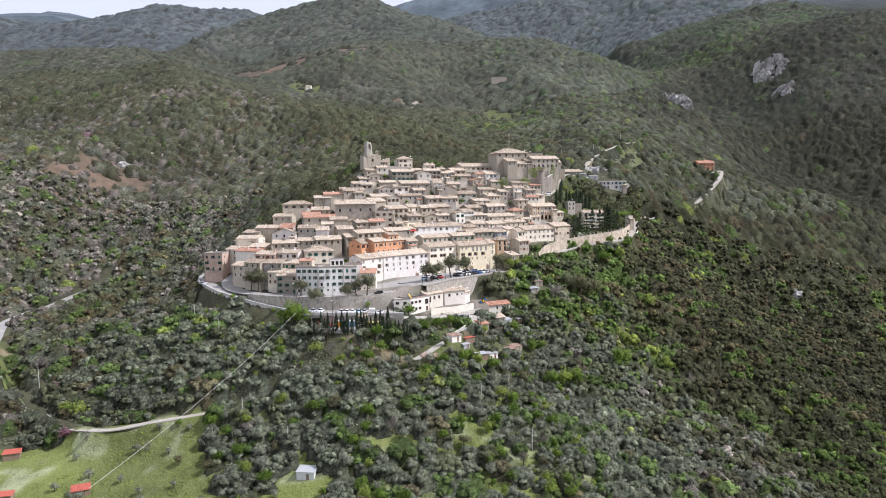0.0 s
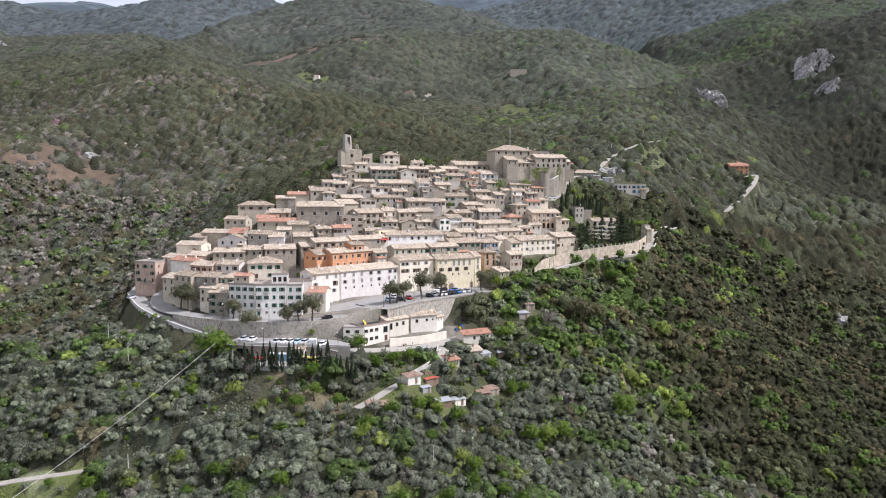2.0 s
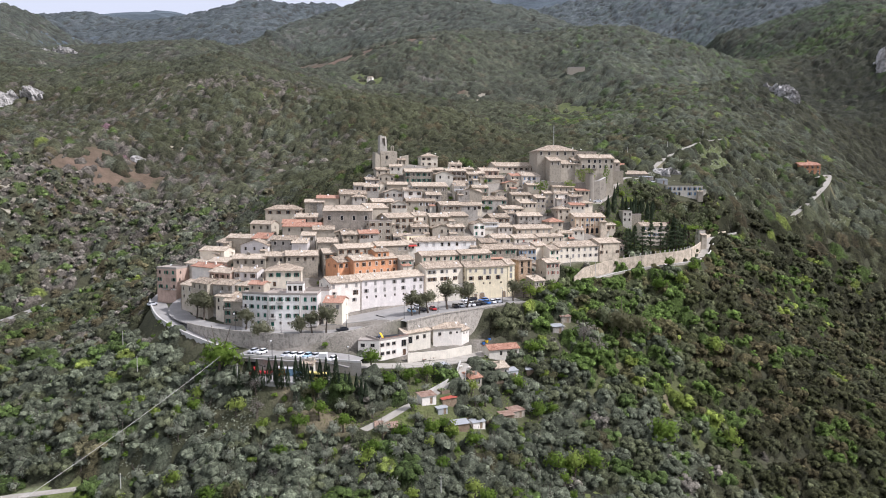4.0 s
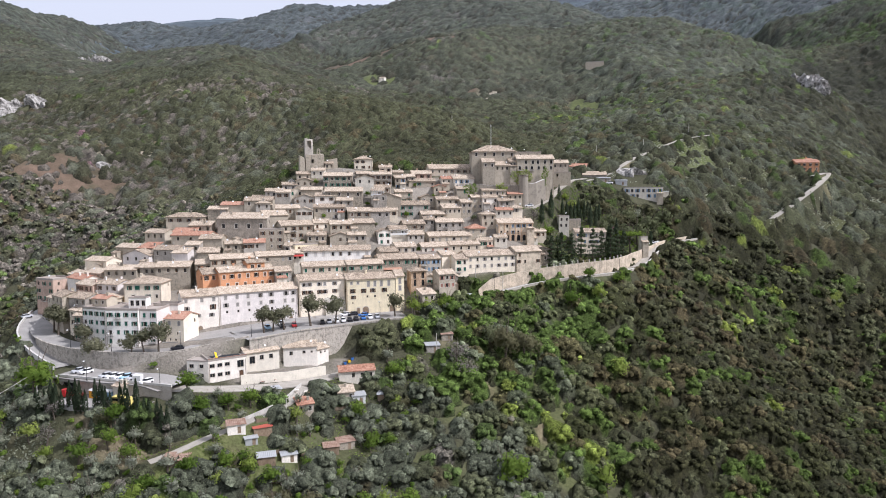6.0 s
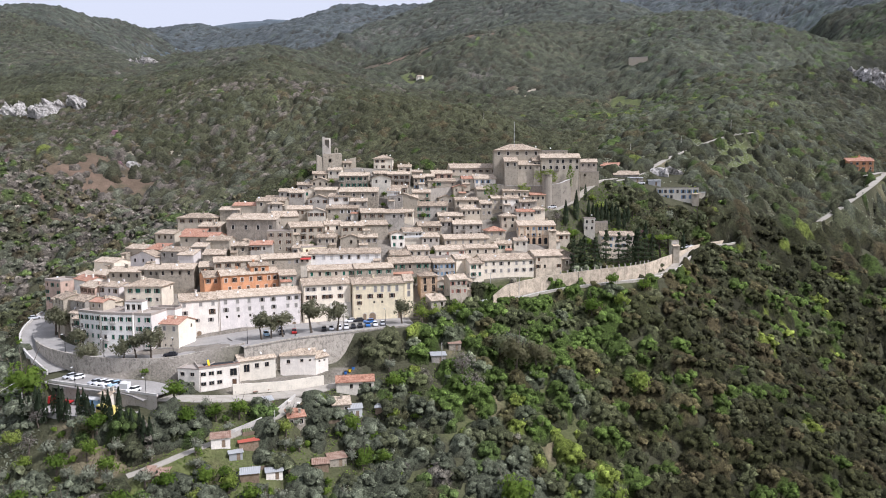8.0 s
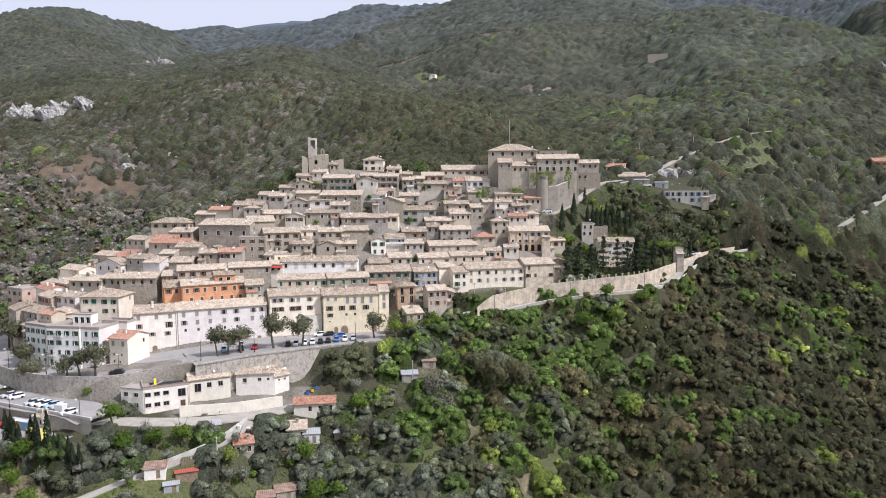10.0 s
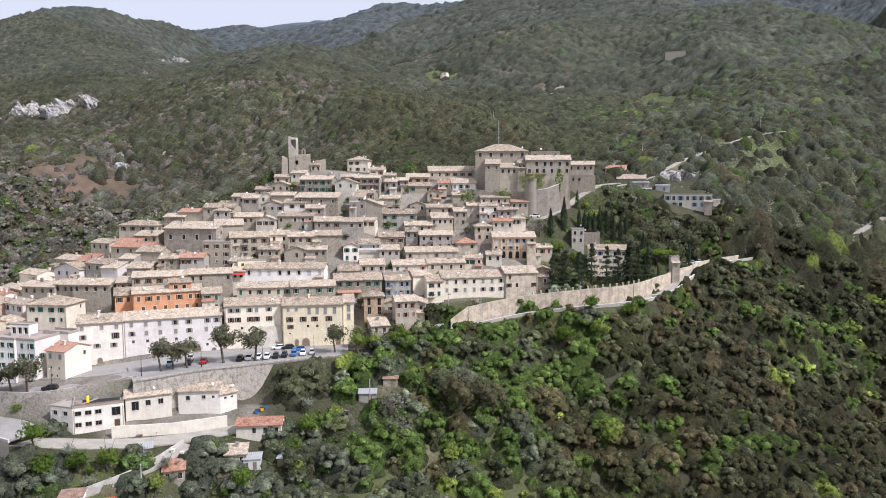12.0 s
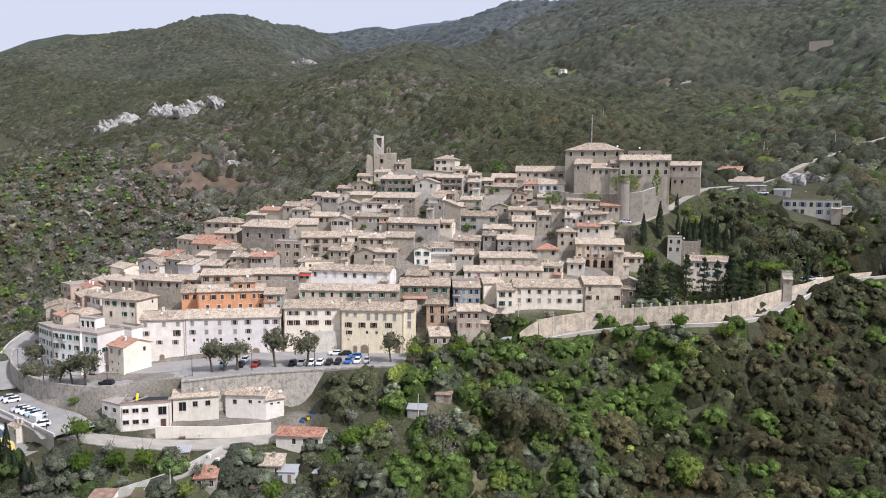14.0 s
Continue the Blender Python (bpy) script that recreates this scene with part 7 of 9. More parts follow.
def leaf_cloud(rng, quads, radius, height, lobes, leaf, drop=0.35, cuts=(3, 3)):
    """A crown of several lobes with leaf clumps standing off them: corners (n, 4, 3) and their normals."""
    centres = rng.normal(size=(lobes, 3))
    centres /= np.linalg.norm(centres, axis=1)[:, None]
    centres *= rng.uniform(0.35, 0.82, (lobes, 1))
    centres[:2] *= 0.4
    centres[:, 2] = np.abs(centres[:, 2]) * 0.9 - drop * rng.random(lobes)
    size = rng.uniform(0.26, 0.46, lobes)
    size[:2] += 0.14
    pick = rng.integers(0, lobes, quads)
    way = rng.normal(size=(quads, 3))
    way[:, 2] += 0.35
    way /= np.linalg.norm(way, axis=1)[:, None]
    p = centres[pick] + way * (size[pick] * rng.uniform(0.7, 1.12, quads))[:, None]
    stretch = np.array([radius, radius, height])
    p *= stretch
    normal = way + rng.normal(size=(quads, 3)) * 0.35
    normal /= np.linalg.norm(normal, axis=1)[:, None]
    helper = rng.normal(size=(quads, 3))
    u = np.cross(normal, helper)
    u /= np.linalg.norm(u, axis=1)[:, None]
    v = np.cross(normal, u)
    v = v * np.where((np.cross(u, v) * way).sum(1)[:, None] < 0, -1, 1)
    s = leaf * rng.uniform(0.6, 1.35, (quads, 1))
    t = leaf * rng.uniform(0.45, 1.0, (quads, 1))
    clumps = np.stack([p - u * s - v * t * 0.4, p + u * s * 0.3 - v * t, p + u * s + v * t * 0.4, p - u * s * 0.3 + v * t], 1)
    heart = p - np.array([0, 0, -0.1 * height])
    heart /= np.linalg.norm(heart, axis=1)[:, None]
    lie = 0.5 * way + 0.6 * heart + rng.normal(size=(quads, 3)) * 0.3
    lie /= np.linalg.norm(lie, axis=1)[:, None]
    if not cuts:
        return clumps, np.repeat(lie[:, None], 4, 1)
    d = crown_patches(*cuts, 0.45)
    along = d @ centres.T                                     # where each direction leaves the lobes
    reach = along + np.sqrt(np.maximum(size ** 2 - (centres ** 2).sum(1) + along ** 2, 0))
    inside = size ** 2 - (centres ** 2).sum(1) + along ** 2 > 0
    reach = np.where(inside, reach, 0.0)
    best = reach.argmax(-1)
    r = np.maximum(reach.max(-1), 0.38) * (0.84 if quads < 50 else 0.62)
    skin = d * r[..., None]
    bulge = (skin - centres[best]) / size[best][..., None]
    bulge = 0.6 * bulge / (np.linalg.norm(bulge, axis=-1, keepdims=True) + 1e-6) + 0.6 * d
    bulge /= np.linalg.norm(bulge, axis=-1, keepdims=True)
    return np.concatenate([skin * stretch, clumps]), np.concatenate([bulge, np.repeat(lie[:, None], 4, 1)])


def spire_cloud(rng, quads, radius, height, leaf):
    """A cypress: narrow, upright, pointed."""
    h = rng.random(quads) ** 0.8
    r = radius * np.minimum(1, 2.2 * (1 - h)) * np.minimum(1, 0.55 + h * 2.5) * rng.uniform(0.8, 1.1, quads)
    a = rng.random(quads) * 2 * np.pi
    p = np.stack([r * np.cos(a), r * np.sin(a), h * height], 1)
    normal = np.stack([np.cos(a), np.sin(a), np.full(quads, 0.25)], 1) + rng.normal(size=(quads, 3)) * 0.25
    u = np.cross([0, 0, 1.0], normal)
    u /= np.linalg.norm(u, axis=1)[:, None]
    v = np.array([0, 0, 1.0]) + rng.normal(size=(quads, 3)) * 0.15
    s = leaf * rng.uniform(0.6, 1.2, (quads, 1))
    normal /= np.linalg.norm(normal, axis=1)[:, None]
    return np.stack([p - u * s * 0.6 - v * s, p + u * s * 0.6 - v * s, p + u * s * 0.3 + v * s, p - u * s * 0.3 + v * s], 1), np.repeat(normal[:, None], 4, 1)


def cloud_mesh(name, quads, tones, mat, outward=None):
    """A mesh of loose quads with a tone each; outward: normals that shade a crown as one rounded mass."""
    n = len(quads)
    me = bpy.data.meshes.new(name)
    me.vertices.add(4 * n)
    me.vertices.foreach_set("co", np.ascontiguousarray(quads, dtype=np.float32).ravel())
    me.loops.add(4 * n)
    me.loops.foreach_set("vertex_index", np.arange(4 * n, dtype=np.int32))
    me.polygons.add(n)
    me.polygons.foreach_set("loop_start", np.arange(0, 4 * n, 4, dtype=np.int32))
    me.attributes.new("tone", "FLOAT", "POINT").data.foreach_set("value", np.repeat(np.asarray(tones, dtype=np.float32), 4))
    me.materials.append(mat)
    me.update()
    me.validate()
    if outward is not None:
        me.attributes.new("custom_normal", "FLOAT_VECTOR", "POINT").data.foreach_set("vector", np.ascontiguousarray(outward, dtype=np.float32).ravel())
    return me


def trunk_shape(dice, height, radius, limbs=4, reach=1.4):
    """A tapered trunk that bends a little and forks into limbs."""
    s = Shape()
    bend = Vector((dice.uniform(-0.2, 0.2), dice.uniform(-0.2, 0.2), 0)) * height
    a, b = Vector((0, 0, -0.5)), Vector((0, 0, height * 0.55)) + bend * 0.5
    ring = [(math.cos(k * math.pi / 3), math.sin(k * math.pi / 3)) for k in range(6)]
    s.hull([a + Vector((c * radius * 1.35, q * radius * 1.35, 0)) for c, q in ring], [b + Vector((c * radius * 0.8, q * radius * 0.8, 0)) for c, q in ring])
    for k in range(limbs):
        w = 2 * math.pi * (k + dice.uniform(-0.3, 0.3)) / limbs
        tip = b + Vector((math.cos(w) * reach, math.sin(w) * reach, height * dice.uniform(0.5, 0.9)))
        flat = [Vector((c, q, 0)) for c, q in ring[::2]]
        s.hull([b + p * radius * 0.55 for p in flat], [tip + p * radius * 0.14 for p in flat])
    return s


# Kinds of tree: leaf, crown radius, crown height, crown base, leaf clump size.
KINDS = {
    "olive": ("olive", 2.3, 2.0, 2.2, 0.33), "green": ("green", 2.7, 2.6, 2.6, 0.42), "bright": ("bright", 2.6, 2.6, 2.6, 0.40),
    "dark": ("dark", 2.7, 2.6, 2.4, 0.42), "brown": ("brown", 2.7, 2.8, 2.8, 0.40), "bare": ("bare", 2.3, 2.6, 2.4, 0.24), "maquis": ("maquis", 2.7, 2.6, 2.4, 0.40), "pink": ("pink", 2.0, 2.0, 2.2, 0.35),
}
RNG = np.random.default_rng(7)
CLOSED = {"near": 0.0, "far": 0.15}    # how far the crowns of a wood close up into one canopy
CLOUDS = {}
for _kind, (_leaf, _r, _h, _b, _s) in KINDS.items():
    for _level, (_q, _lobes, _grow, _cuts) in {"near": (370, 14, 0.66, (3, 3)), "far": (13, 6, 1.6, (3, 2))}.items():
        CLOUDS[_kind, _level] = []
        for _ in range(8):
            _c, _o = leaf_cloud(RNG, _q, _r, _h, _lobes, _s * _grow, cuts=None if _kind == "bare" and _q > 20 else _cuts)
            CLOUDS[_kind, _level].append((_c + np.array([0, 0, _b + 0.2]), _o))


def scatter(kind, level, places, name, label, leaf=None):
    """One object for many trees of a kind: places holds x, y, size for each."""
    if not len(places):
        return None
    places = np.asarray(places)
    z = ground_height(places[:, 0], places[:, 1])
    pick = RNG.integers(0, 8, len(places))
    turn = RNG.random(len(places)) * 2 * np.pi
    tone = np.clip(0.5 + 0.24 * RNG.normal(size=len(places)), 0, 1)
    quads, tones, outs = [], [], []
    for k in range(8):
        i = np.flatnonzero(pick == k)
        if not len(i):
            continue
        cloud, lie = CLOUDS[kind, level][k]
        lie = lie * (1 - CLOSED[level]) + np.array([0, 0, CLOSED[level]])
        lie = lie / np.linalg.norm(lie, axis=-1, keepdims=True)
        c, s = np.cos(turn[i])[:, None, None], np.sin(turn[i])[:, None, None]
        size = places[i, 2][:, None, None]
        tall = np.minimum(size, {"far": 2.2}.get(level, 2.5))
        x = (cloud[None, :, :, 0] * c - cloud[None, :, :, 1] * s) * size + places[i, 0][:, None, None]
        y = (cloud[None, :, :, 0] * s + cloud[None, :, :, 1] * c) * size + places[i, 1][:, None, None]
        h = cloud[None, :, :, 2] * tall * (0.9 + 0.25 * RNG.random((len(i), 1, 1))) - {"far": 1.45}.get(level, 1.2) * tall + z[i][:, None, None]
        quads.append(np.stack([x, y, h], -1).reshape(-1, 4, 3))
        tones.append(np.repeat(tone[i], len(cloud)))
        outs.append(np.stack([lie[None, :, :, 0] * c - lie[None, :, :, 1] * s, lie[None, :, :, 0] * s + lie[None, :, :, 1] * c, np.broadcast_to(lie[None, :, :, 2], (len(i), *lie.shape[:2]))], -1).reshape(-1, 4, 3))
    ob = new(name, cloud_mesh(name, np.concatenate(quads), np.concatenate(tones), leaf or LEAF[KINDS[kind][0]], np.concatenate(outs)))
    return tagged(ob, label, "woodland", kind="stuff")


def in_town(x, y):
    """The built-up hill: houses, lanes and terraces."""
    body = np.zeros(np.shape(x), bool)
    for ax, ay, r in ((-76, 328, 27), (-60, 318, 26), (-58, 350, 32), (-35, 345, 34), (-30, 380, 28), (-10, 360, 34), (5, 400, 32), (15, 372, 28), (35, 400, 28),
                      (30, 435, 24), (55, 405, 22), (55, 440, 22), (-45, 300, 17), (-20, 300, 18), (-40, 420, 14), (-20, 428, 20), (75, 452, 14)):
        body |= (x - ax) ** 2 + (y - ay) ** 2 < r * r
    return body


def clear_of_ways(x, y, extra=1.6):
    ok = np.ones(np.shape(x), bool)
    for half, run in WAYS.values():
        ok &= nearest_on(run, x, y)[0] > half + extra
    ok &= nearest_on([(p - 4, q - 5, r) for p, q, r in WAYS["valley_road"][1]], x, y)[0] > 5 + extra
    return ok


GARDENS = [(117, 484, 12), (92, 492, 9), (82, 511, 8), (113, 507, 11), (101, 487, 9), (92, 421, 14), (86, 440, 11), (104, 436, 12), (82, 412, 9), (78, 428, 9), (100, 447, 9), (115, 450, 7), (-8, 290, 8), (8, 306, 9), (15, 313, 6), (5, 266, 4), (10, 269, 4), (15, 264, 4), (19, 267, 4), (12, 289, 5), (24, 301, 5), (28, 278, 5), (43, 326, 4), (46, 334, 4), (-9, 286, 8), (2, 300, 8), (-45, 268, 8), (-28, 268, 8), (-43, 206, 6), (33, 300, 4)]
GRASS_SPOTS = [(-120, 212, 42), (-95, 190, 30), (-40, 190, 10), (-150, 232, 22), (-46, 200, 9), (30, 280, 6)]


def spur_edge(x):
    """Where the dark eastern wood gives way to the open spur."""
    return 492 + 0.4 * (x - 150)


def zone_weights(x, y):
    """How likely each kind of tree grows at a place."""
    n1, n2, n3 = value_noise(x / 34, y / 34, 21), value_noise(x / 15, y / 15, 22), value_noise(x / 60, y / 60, 23)
    w = {k: np.zeros(x.shape) for k in KINDS}
    south = smoothstep(315, 295, y) * smoothstep(95, 60, x) * smoothstep(-190, -130, x)
    grey_slope = smoothstep(70, 84, x) * smoothstep(150, 118, x) * smoothstep(300, 275, y)
    rampart = smoothstep(30, 48, x) * smoothstep(110, 86, x + 14 * n1 + 7 * n2) * smoothstep(300, 318, y) * (y < 425)
    upland = (x > 70) * (y > 470) * (x < 330) * (y > spur_edge(x))
    east = smoothstep(86, 110, x + 14 * n1 + 7 * n2) * (1 - 0.8 * grey_slope) * (y < 640) * (1 - upland) * smoothstep(230, 270, y + 0.3 * (x - 90))
    garden = smoothstep(80, 95, x) * smoothstep(150, 135, x) * (y > 420) * (y < 500)
    back = (y > 470) * (x <= 70) * 1.0
    west = smoothstep(-120, -150, x) * (y < 560)
    w["olive"] += south * (1.5 + 0.6 * n1) + upland * 1.2 * (0.8 + 0.5 * n1) + west * 0.5 * (0.5 + n1)
    w["green"] += south * (0.30 + 0.5 * np.maximum(0, n2)) + rampart * 1.0 + east * 0.55 * (0.55 + n2) + garden * 0.4 + upland * 0.35 + west * 0.35
    glade = np.exp(-((x - 80) / 55) ** 2 - ((y - 790) / 45) ** 2)
    w["bright"] += south * 0.03 + rampart * 0.22 * (0.6 + n2) + east * 0.12 * (0.5 + n2) + upland * 0.04 + back * 0.006 + west * 0.02 + glade * 1.2
    w["green"] += glade * 1.5
    w["dark"] += rampart * 0.4 * (0.7 - n1) + east * 0.35 + garden * 1.2 + back * 1.5 + upland * 1.4 + west * 0.55 + 0.2
    w["brown"] += rampart * 0.22 * (0.7 - n2) + east * 0.42 * (0.7 + n1) + back * 0.22 * (0.6 + n1) + west * 0.35 * (0.6 + n3) + upland * 0.2
    w["maquis"] += grey_slope * 0.9
    w["bare"] += grey_slope * 0.7 + 0.9 * smoothstep(-110, -160, x) * (y > 300) * (y < 720) * np.maximum(0, n1 + 0.5) + rampart * 0.06 + back * 0.16 * np.maximum(0, n3 + 0.2) * smoothstep(-40, -140, x) * 4 + west * 0.45 * np.maximum(0, n1 + 0.3) + south * 0.05 + 1.8 * np.exp(-((x + 225) / 60) ** 2 - ((y - 470) / 45) ** 2)
    w["olive"] += grey_slope * 0.7 + rampart * 0.22 * (0.6 + n1)
    # Extra dark maquis also paints the cloud shade on the far eastern mountains.
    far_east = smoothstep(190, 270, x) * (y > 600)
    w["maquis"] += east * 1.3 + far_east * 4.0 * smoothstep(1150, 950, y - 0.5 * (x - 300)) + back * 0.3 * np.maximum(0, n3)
    w["green"] += grey_slope * 0.25 + back * 0.06
    w["green"] += far_east * (y > 900) * 0.8 * (0.6 + n3)
    w["brown"] += 0.035 * (1 + n1)
    w["green"] += 0.02 * (1 + n2)
    w["olive"] += 0.5 * smoothstep(-90, -140, x) * (y > 330) * (y < 640)
    w["pink"] += west * 0.012
    calm = 1 - 0.65 * (y > 470) * (1 - np.minimum(1, glade * 2)) * (1 - 0.7 * upland)
    w["green"], w["bright"] = w["green"] * calm, w["bright"] * calm
    return {k: np.maximum(v, 0) for k, v in w.items()}


def plant(x0, x1, y0, y1, step, level, grow, keep):
    """Trees on a jittered grid, sorted by kind."""
    gx, gy = np.meshgrid(np.arange(x0, x1, step), np.arange(y0, y1, step))
    x = (gx + RNG.uniform(-0.48, 0.48, gx.shape) * step).ravel()
    y = (gy + RNG.uniform(-0.48, 0.48, gy.shape) * step).ravel()
    ok = keep(x, y)
    x, y = x[ok], y[ok]
    w = zone_weights(x, y)
    total = np.cumsum(np.stack([w[k] for k in KINDS]), 0)
    roll = RNG.random(len(x)) * total[-1]
    pick = (roll[None] > total).sum(0)
    size = grow * RNG.uniform(0.65, 1.3, len(x))
    for i, kind in enumerate(KINDS):
        j = pick == i
        yield kind, np.stack([x[j], y[j], size[j]], 1)


def seen_plan(x, y):
    """The part of the land that the valley looks on to."""
    return (x < 0.70 * y + 40) & ((x > -0.68 * y - 30) | (x > 137 - 2.15 * (y - 150)))


def in_spots(x, y, spots):
    hit = np.zeros(np.shape(x), bool)
    for ax, ay, r in spots:
        hit |= (x - ax) ** 2 + (y - ay) ** 2 < r * r
    return hit


def open_ground(x, y):
    """Where no tall wood hides the roads' retaining walls, the cypress row and the garden plots."""
    banks = np.minimum(nearest_on(WAYS["ring_road"][1], x, y)[0], nearest_on(WAYS["upper_road"][1], x, y)[0]) < 9 + 3 * value_noise(x / 9, y / 9, 99)
    row = (np.abs(x + 32) < 24) & (y > 246.5) & (y < 256)
    plots = (x > -7) & (x < 36) & (y > 256) & (y < 314) & (RNG.random(np.shape(x)) < 0.36)
    lane = nearest_on(WAYS["garden_lane"][1], x, y)[0] < 2.6
    return (banks & (x < -20) & (RNG.random(np.shape(x)) < 0.8)) | row | plots | lane


def keep_near(x, y):
    ok = seen_plan(x, y) & ~in_town(x, y) & clear_of_ways(x, y) & ~in_spots(x, y, GARDENS)
    thin = in_spots(x, y, GRASS_SPOTS) & ~above_valley_road(x, y)
    sparse = (value_noise(x / 18, y / 18, 31) > 0.42) & ~above_valley_road(x, y)
    grove = (y < 262) & (x > -120) & (x < 70)
    return ok & ~(thin & (RNG.random(np.shape(x)) < 0.5)) & ~(sparse & (RNG.random(np.shape(x)) < np.where(grove, 0.45, 0.25)))


NAMES = {"olive": ("olive_grove", "grove of silver-grey olive trees on the slopes"), "green": ("green_trees", "fresh green spring trees on the slopes"),
         "bright": ("yellow_green_trees", "yellow-green spring trees among the woods"), "dark": ("holm_oak_wood", "dense dark holm oak woodland on the hillsides"),
         "brown": ("budding_oak_wood", "brownish oak woodland just coming into leaf"), "bare": ("leafless_scrub", "grey leafless scrub and saplings"),
         "maquis": ("maquis_wood", "dark brownish evergreen maquis on the steep eastern slopes"), "pink": ("judas_trees", "pink flowering judas trees among the scrub")}


class Wood:
    """A closed wood: crowns of several kinds on a jittered grid, which run into one another."""

    def __init__(self, x0, x1, y0, y1, cell, grow, keep, tall=1.0, far=0.0, haze=(0.104, 0.118, 0.106)):
        self.box, self.cell = (x0, x1, y0, y1), cell
        gx, gy = np.meshgrid(np.arange(x0, x1, cell), np.arange(y0, y1, cell))
        x, y = gx + RNG.uniform(0.05, 0.95, gx.shape) * cell, gy + RNG.uniform(0.05, 0.95, gy.shape) * cell
        self.x, self.y = x, y
        big = np.clip(RNG.lognormal(-0.03, 0.32, x.shape), 0.5, 1.6)
        w = zone_weights(x.ravel(), y.ravel())
        total = np.cumsum(np.stack([w[k] for k in KINDS]), 0)
        pick = (RNG.random(x.size) * total[-1] > total).sum(0).reshape(x.shape)
        tints = np.array([TINTS[k] for k in KINDS])
        blend = (np.stack([w[k] for k in KINDS], 1) / total[-1][:, None]) @ tints
        tints = 0.72 * tints[pick] + 0.28 * blend.reshape(*x.shape, 3)
        low = np.array([0.8 if k == "bare" else 1.0 for k in KINDS])[pick]
        self.r = cell * grow * 0.62 * big * low
        self.h = (self.r * 0.95 + 1.0) * tall * RNG.uniform(0.7, 1.3, x.shape)
        tone = np.clip(RNG.normal(1.0, 0.17, x.shape), 0.55, 1.5) * (1 + 0.22 * value_noise(x / 40, y / 40, 91))
        self.tint = tints * tone[..., None]
        # far mixes in a grey that paints the haze of distance over the tints
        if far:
            # halved in the east, which keeps the mountains there darker
            grey = np.array(haze) * ((1 + 0.4 * (tone - 1)) * (1 - 0.5 * smoothstep(200, 400, x) * (y < 1700)))[..., None]
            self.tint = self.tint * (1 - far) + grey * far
        inside = (x - self.r > x0) & (x + self.r < x1) & (y - self.r > y0) & (y + self.r < y1)
        self.ok = keep(x.ravel(), y.ravel()).reshape(x.shape) & inside

    def at(self, x, y):
        """How high the canopy stands above the ground, its tint, and where on its crown a place lies."""
        x0, x1, y0, y1 = self.box
        i, j = np.floor((x - x0) / self.cell).astype(int), np.floor((y - y0) / self.cell).astype(int)
        lift, tint, off = np.full(x.shape, -0.8), np.zeros((*x.shape, 3)), np.zeros((*x.shape, 2))
        lobes = 1 + 0.20 * value_noise(x / (0.36 * self.cell), y / (0.36 * self.cell), 92) + 0.12 * value_noise(x / (0.17 * self.cell), y / (0.17 * self.cell), 93)
        ny, nx = self.x.shape
        for di in (-1, 0, 1):
            for dj in (-1, 0, 1):
                a, b = np.clip(i + di, 0, nx - 1), np.clip(j + dj, 0, ny - 1)
                dx, dy = x - self.x[b, a], y - self.y[b, a]
                u = np.hypot(dx, dy) / self.r[b, a] * lobes
                h = np.where((u < 1) & self.ok[b, a], self.h[b, a] * (0.22 + 0.78 * np.sqrt(np.maximum(0, 1 - u * u))), -0.8)
                better = h > lift
                lift = np.where(better, h, lift)
                tint[better] = self.tint[b, a][better]
                off[better] = np.stack([dx, dy], -1)[better] / self.r[b, a][better][:, None]
        boughs = value_noise(x / (0.42 * self.cell), y / (0.42 * self.cell), 97) + 0.6 * value_noise(x / (0.2 * self.cell), y / (0.2 * self.cell), 98)
        lift = np.where(lift > 0, np.maximum(0.2, lift + 0.17 * self.cell * boughs), lift)
        return lift, tint, off

    def canopy(self, step, name, label, sink=0.94):
        """The leafy roof of the wood, as one sheet that dips to the ground in its gaps and is painted dark there."""
        x0, x1, y0, y1 = self.box
        gx, gy = np.meshgrid(np.arange(x0, x1, step), np.arange(y0, y1, step))
        gx, gy = gx + RNG.uniform(-0.3, 0.3, gx.shape) * step, gy + RNG.uniform(-0.3, 0.3, gy.shape) * step
        lift, tint, _ = self.at(gx, gy)
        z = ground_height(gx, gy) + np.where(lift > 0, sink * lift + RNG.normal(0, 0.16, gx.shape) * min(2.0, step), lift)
        m, n = gx.shape
        i = (np.arange(m - 1)[:, None] * n + np.arange(n - 1)[None, :])
        up = lift > 0
        use = up[:-1, :-1] | up[1:, :-1] | up[:-1, 1:] | up[1:, 1:]
        i = i[use]
        faces = np.stack([i, i + 1, i + n + 1, i + n], 1)
        used, faces = np.unique(faces, return_inverse=True)
        faces = faces.reshape(-1, 4)
        # Dimmed leaf tint, near black in gaps: the wood's inner shade painted in
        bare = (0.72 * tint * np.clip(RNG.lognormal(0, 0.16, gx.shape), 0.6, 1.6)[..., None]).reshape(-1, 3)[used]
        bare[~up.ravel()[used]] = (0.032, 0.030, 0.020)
        me = bpy.data.meshes.new(name)
        me.vertices.add(len(used))
        me.vertices.foreach_set("co", np.stack([gx, gy, z], -1).reshape(-1, 3)[used].astype(np.float32).ravel())
        me.loops.add(faces.size)
        me.loops.foreach_set("vertex_index", faces.astype(np.int32).ravel())
        me.polygons.add(len(faces))
        me.polygons.foreach_set("loop_start", np.arange(0, faces.size, 4, dtype=np.int32))
        me.polygons.foreach_set("use_smooth", np.ones(len(faces), bool))
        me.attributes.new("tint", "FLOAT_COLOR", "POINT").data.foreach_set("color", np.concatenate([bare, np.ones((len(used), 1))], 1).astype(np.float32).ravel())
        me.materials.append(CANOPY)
        me.update()
        return tagged(new(name, me), label, "woodland", kind="stuff")

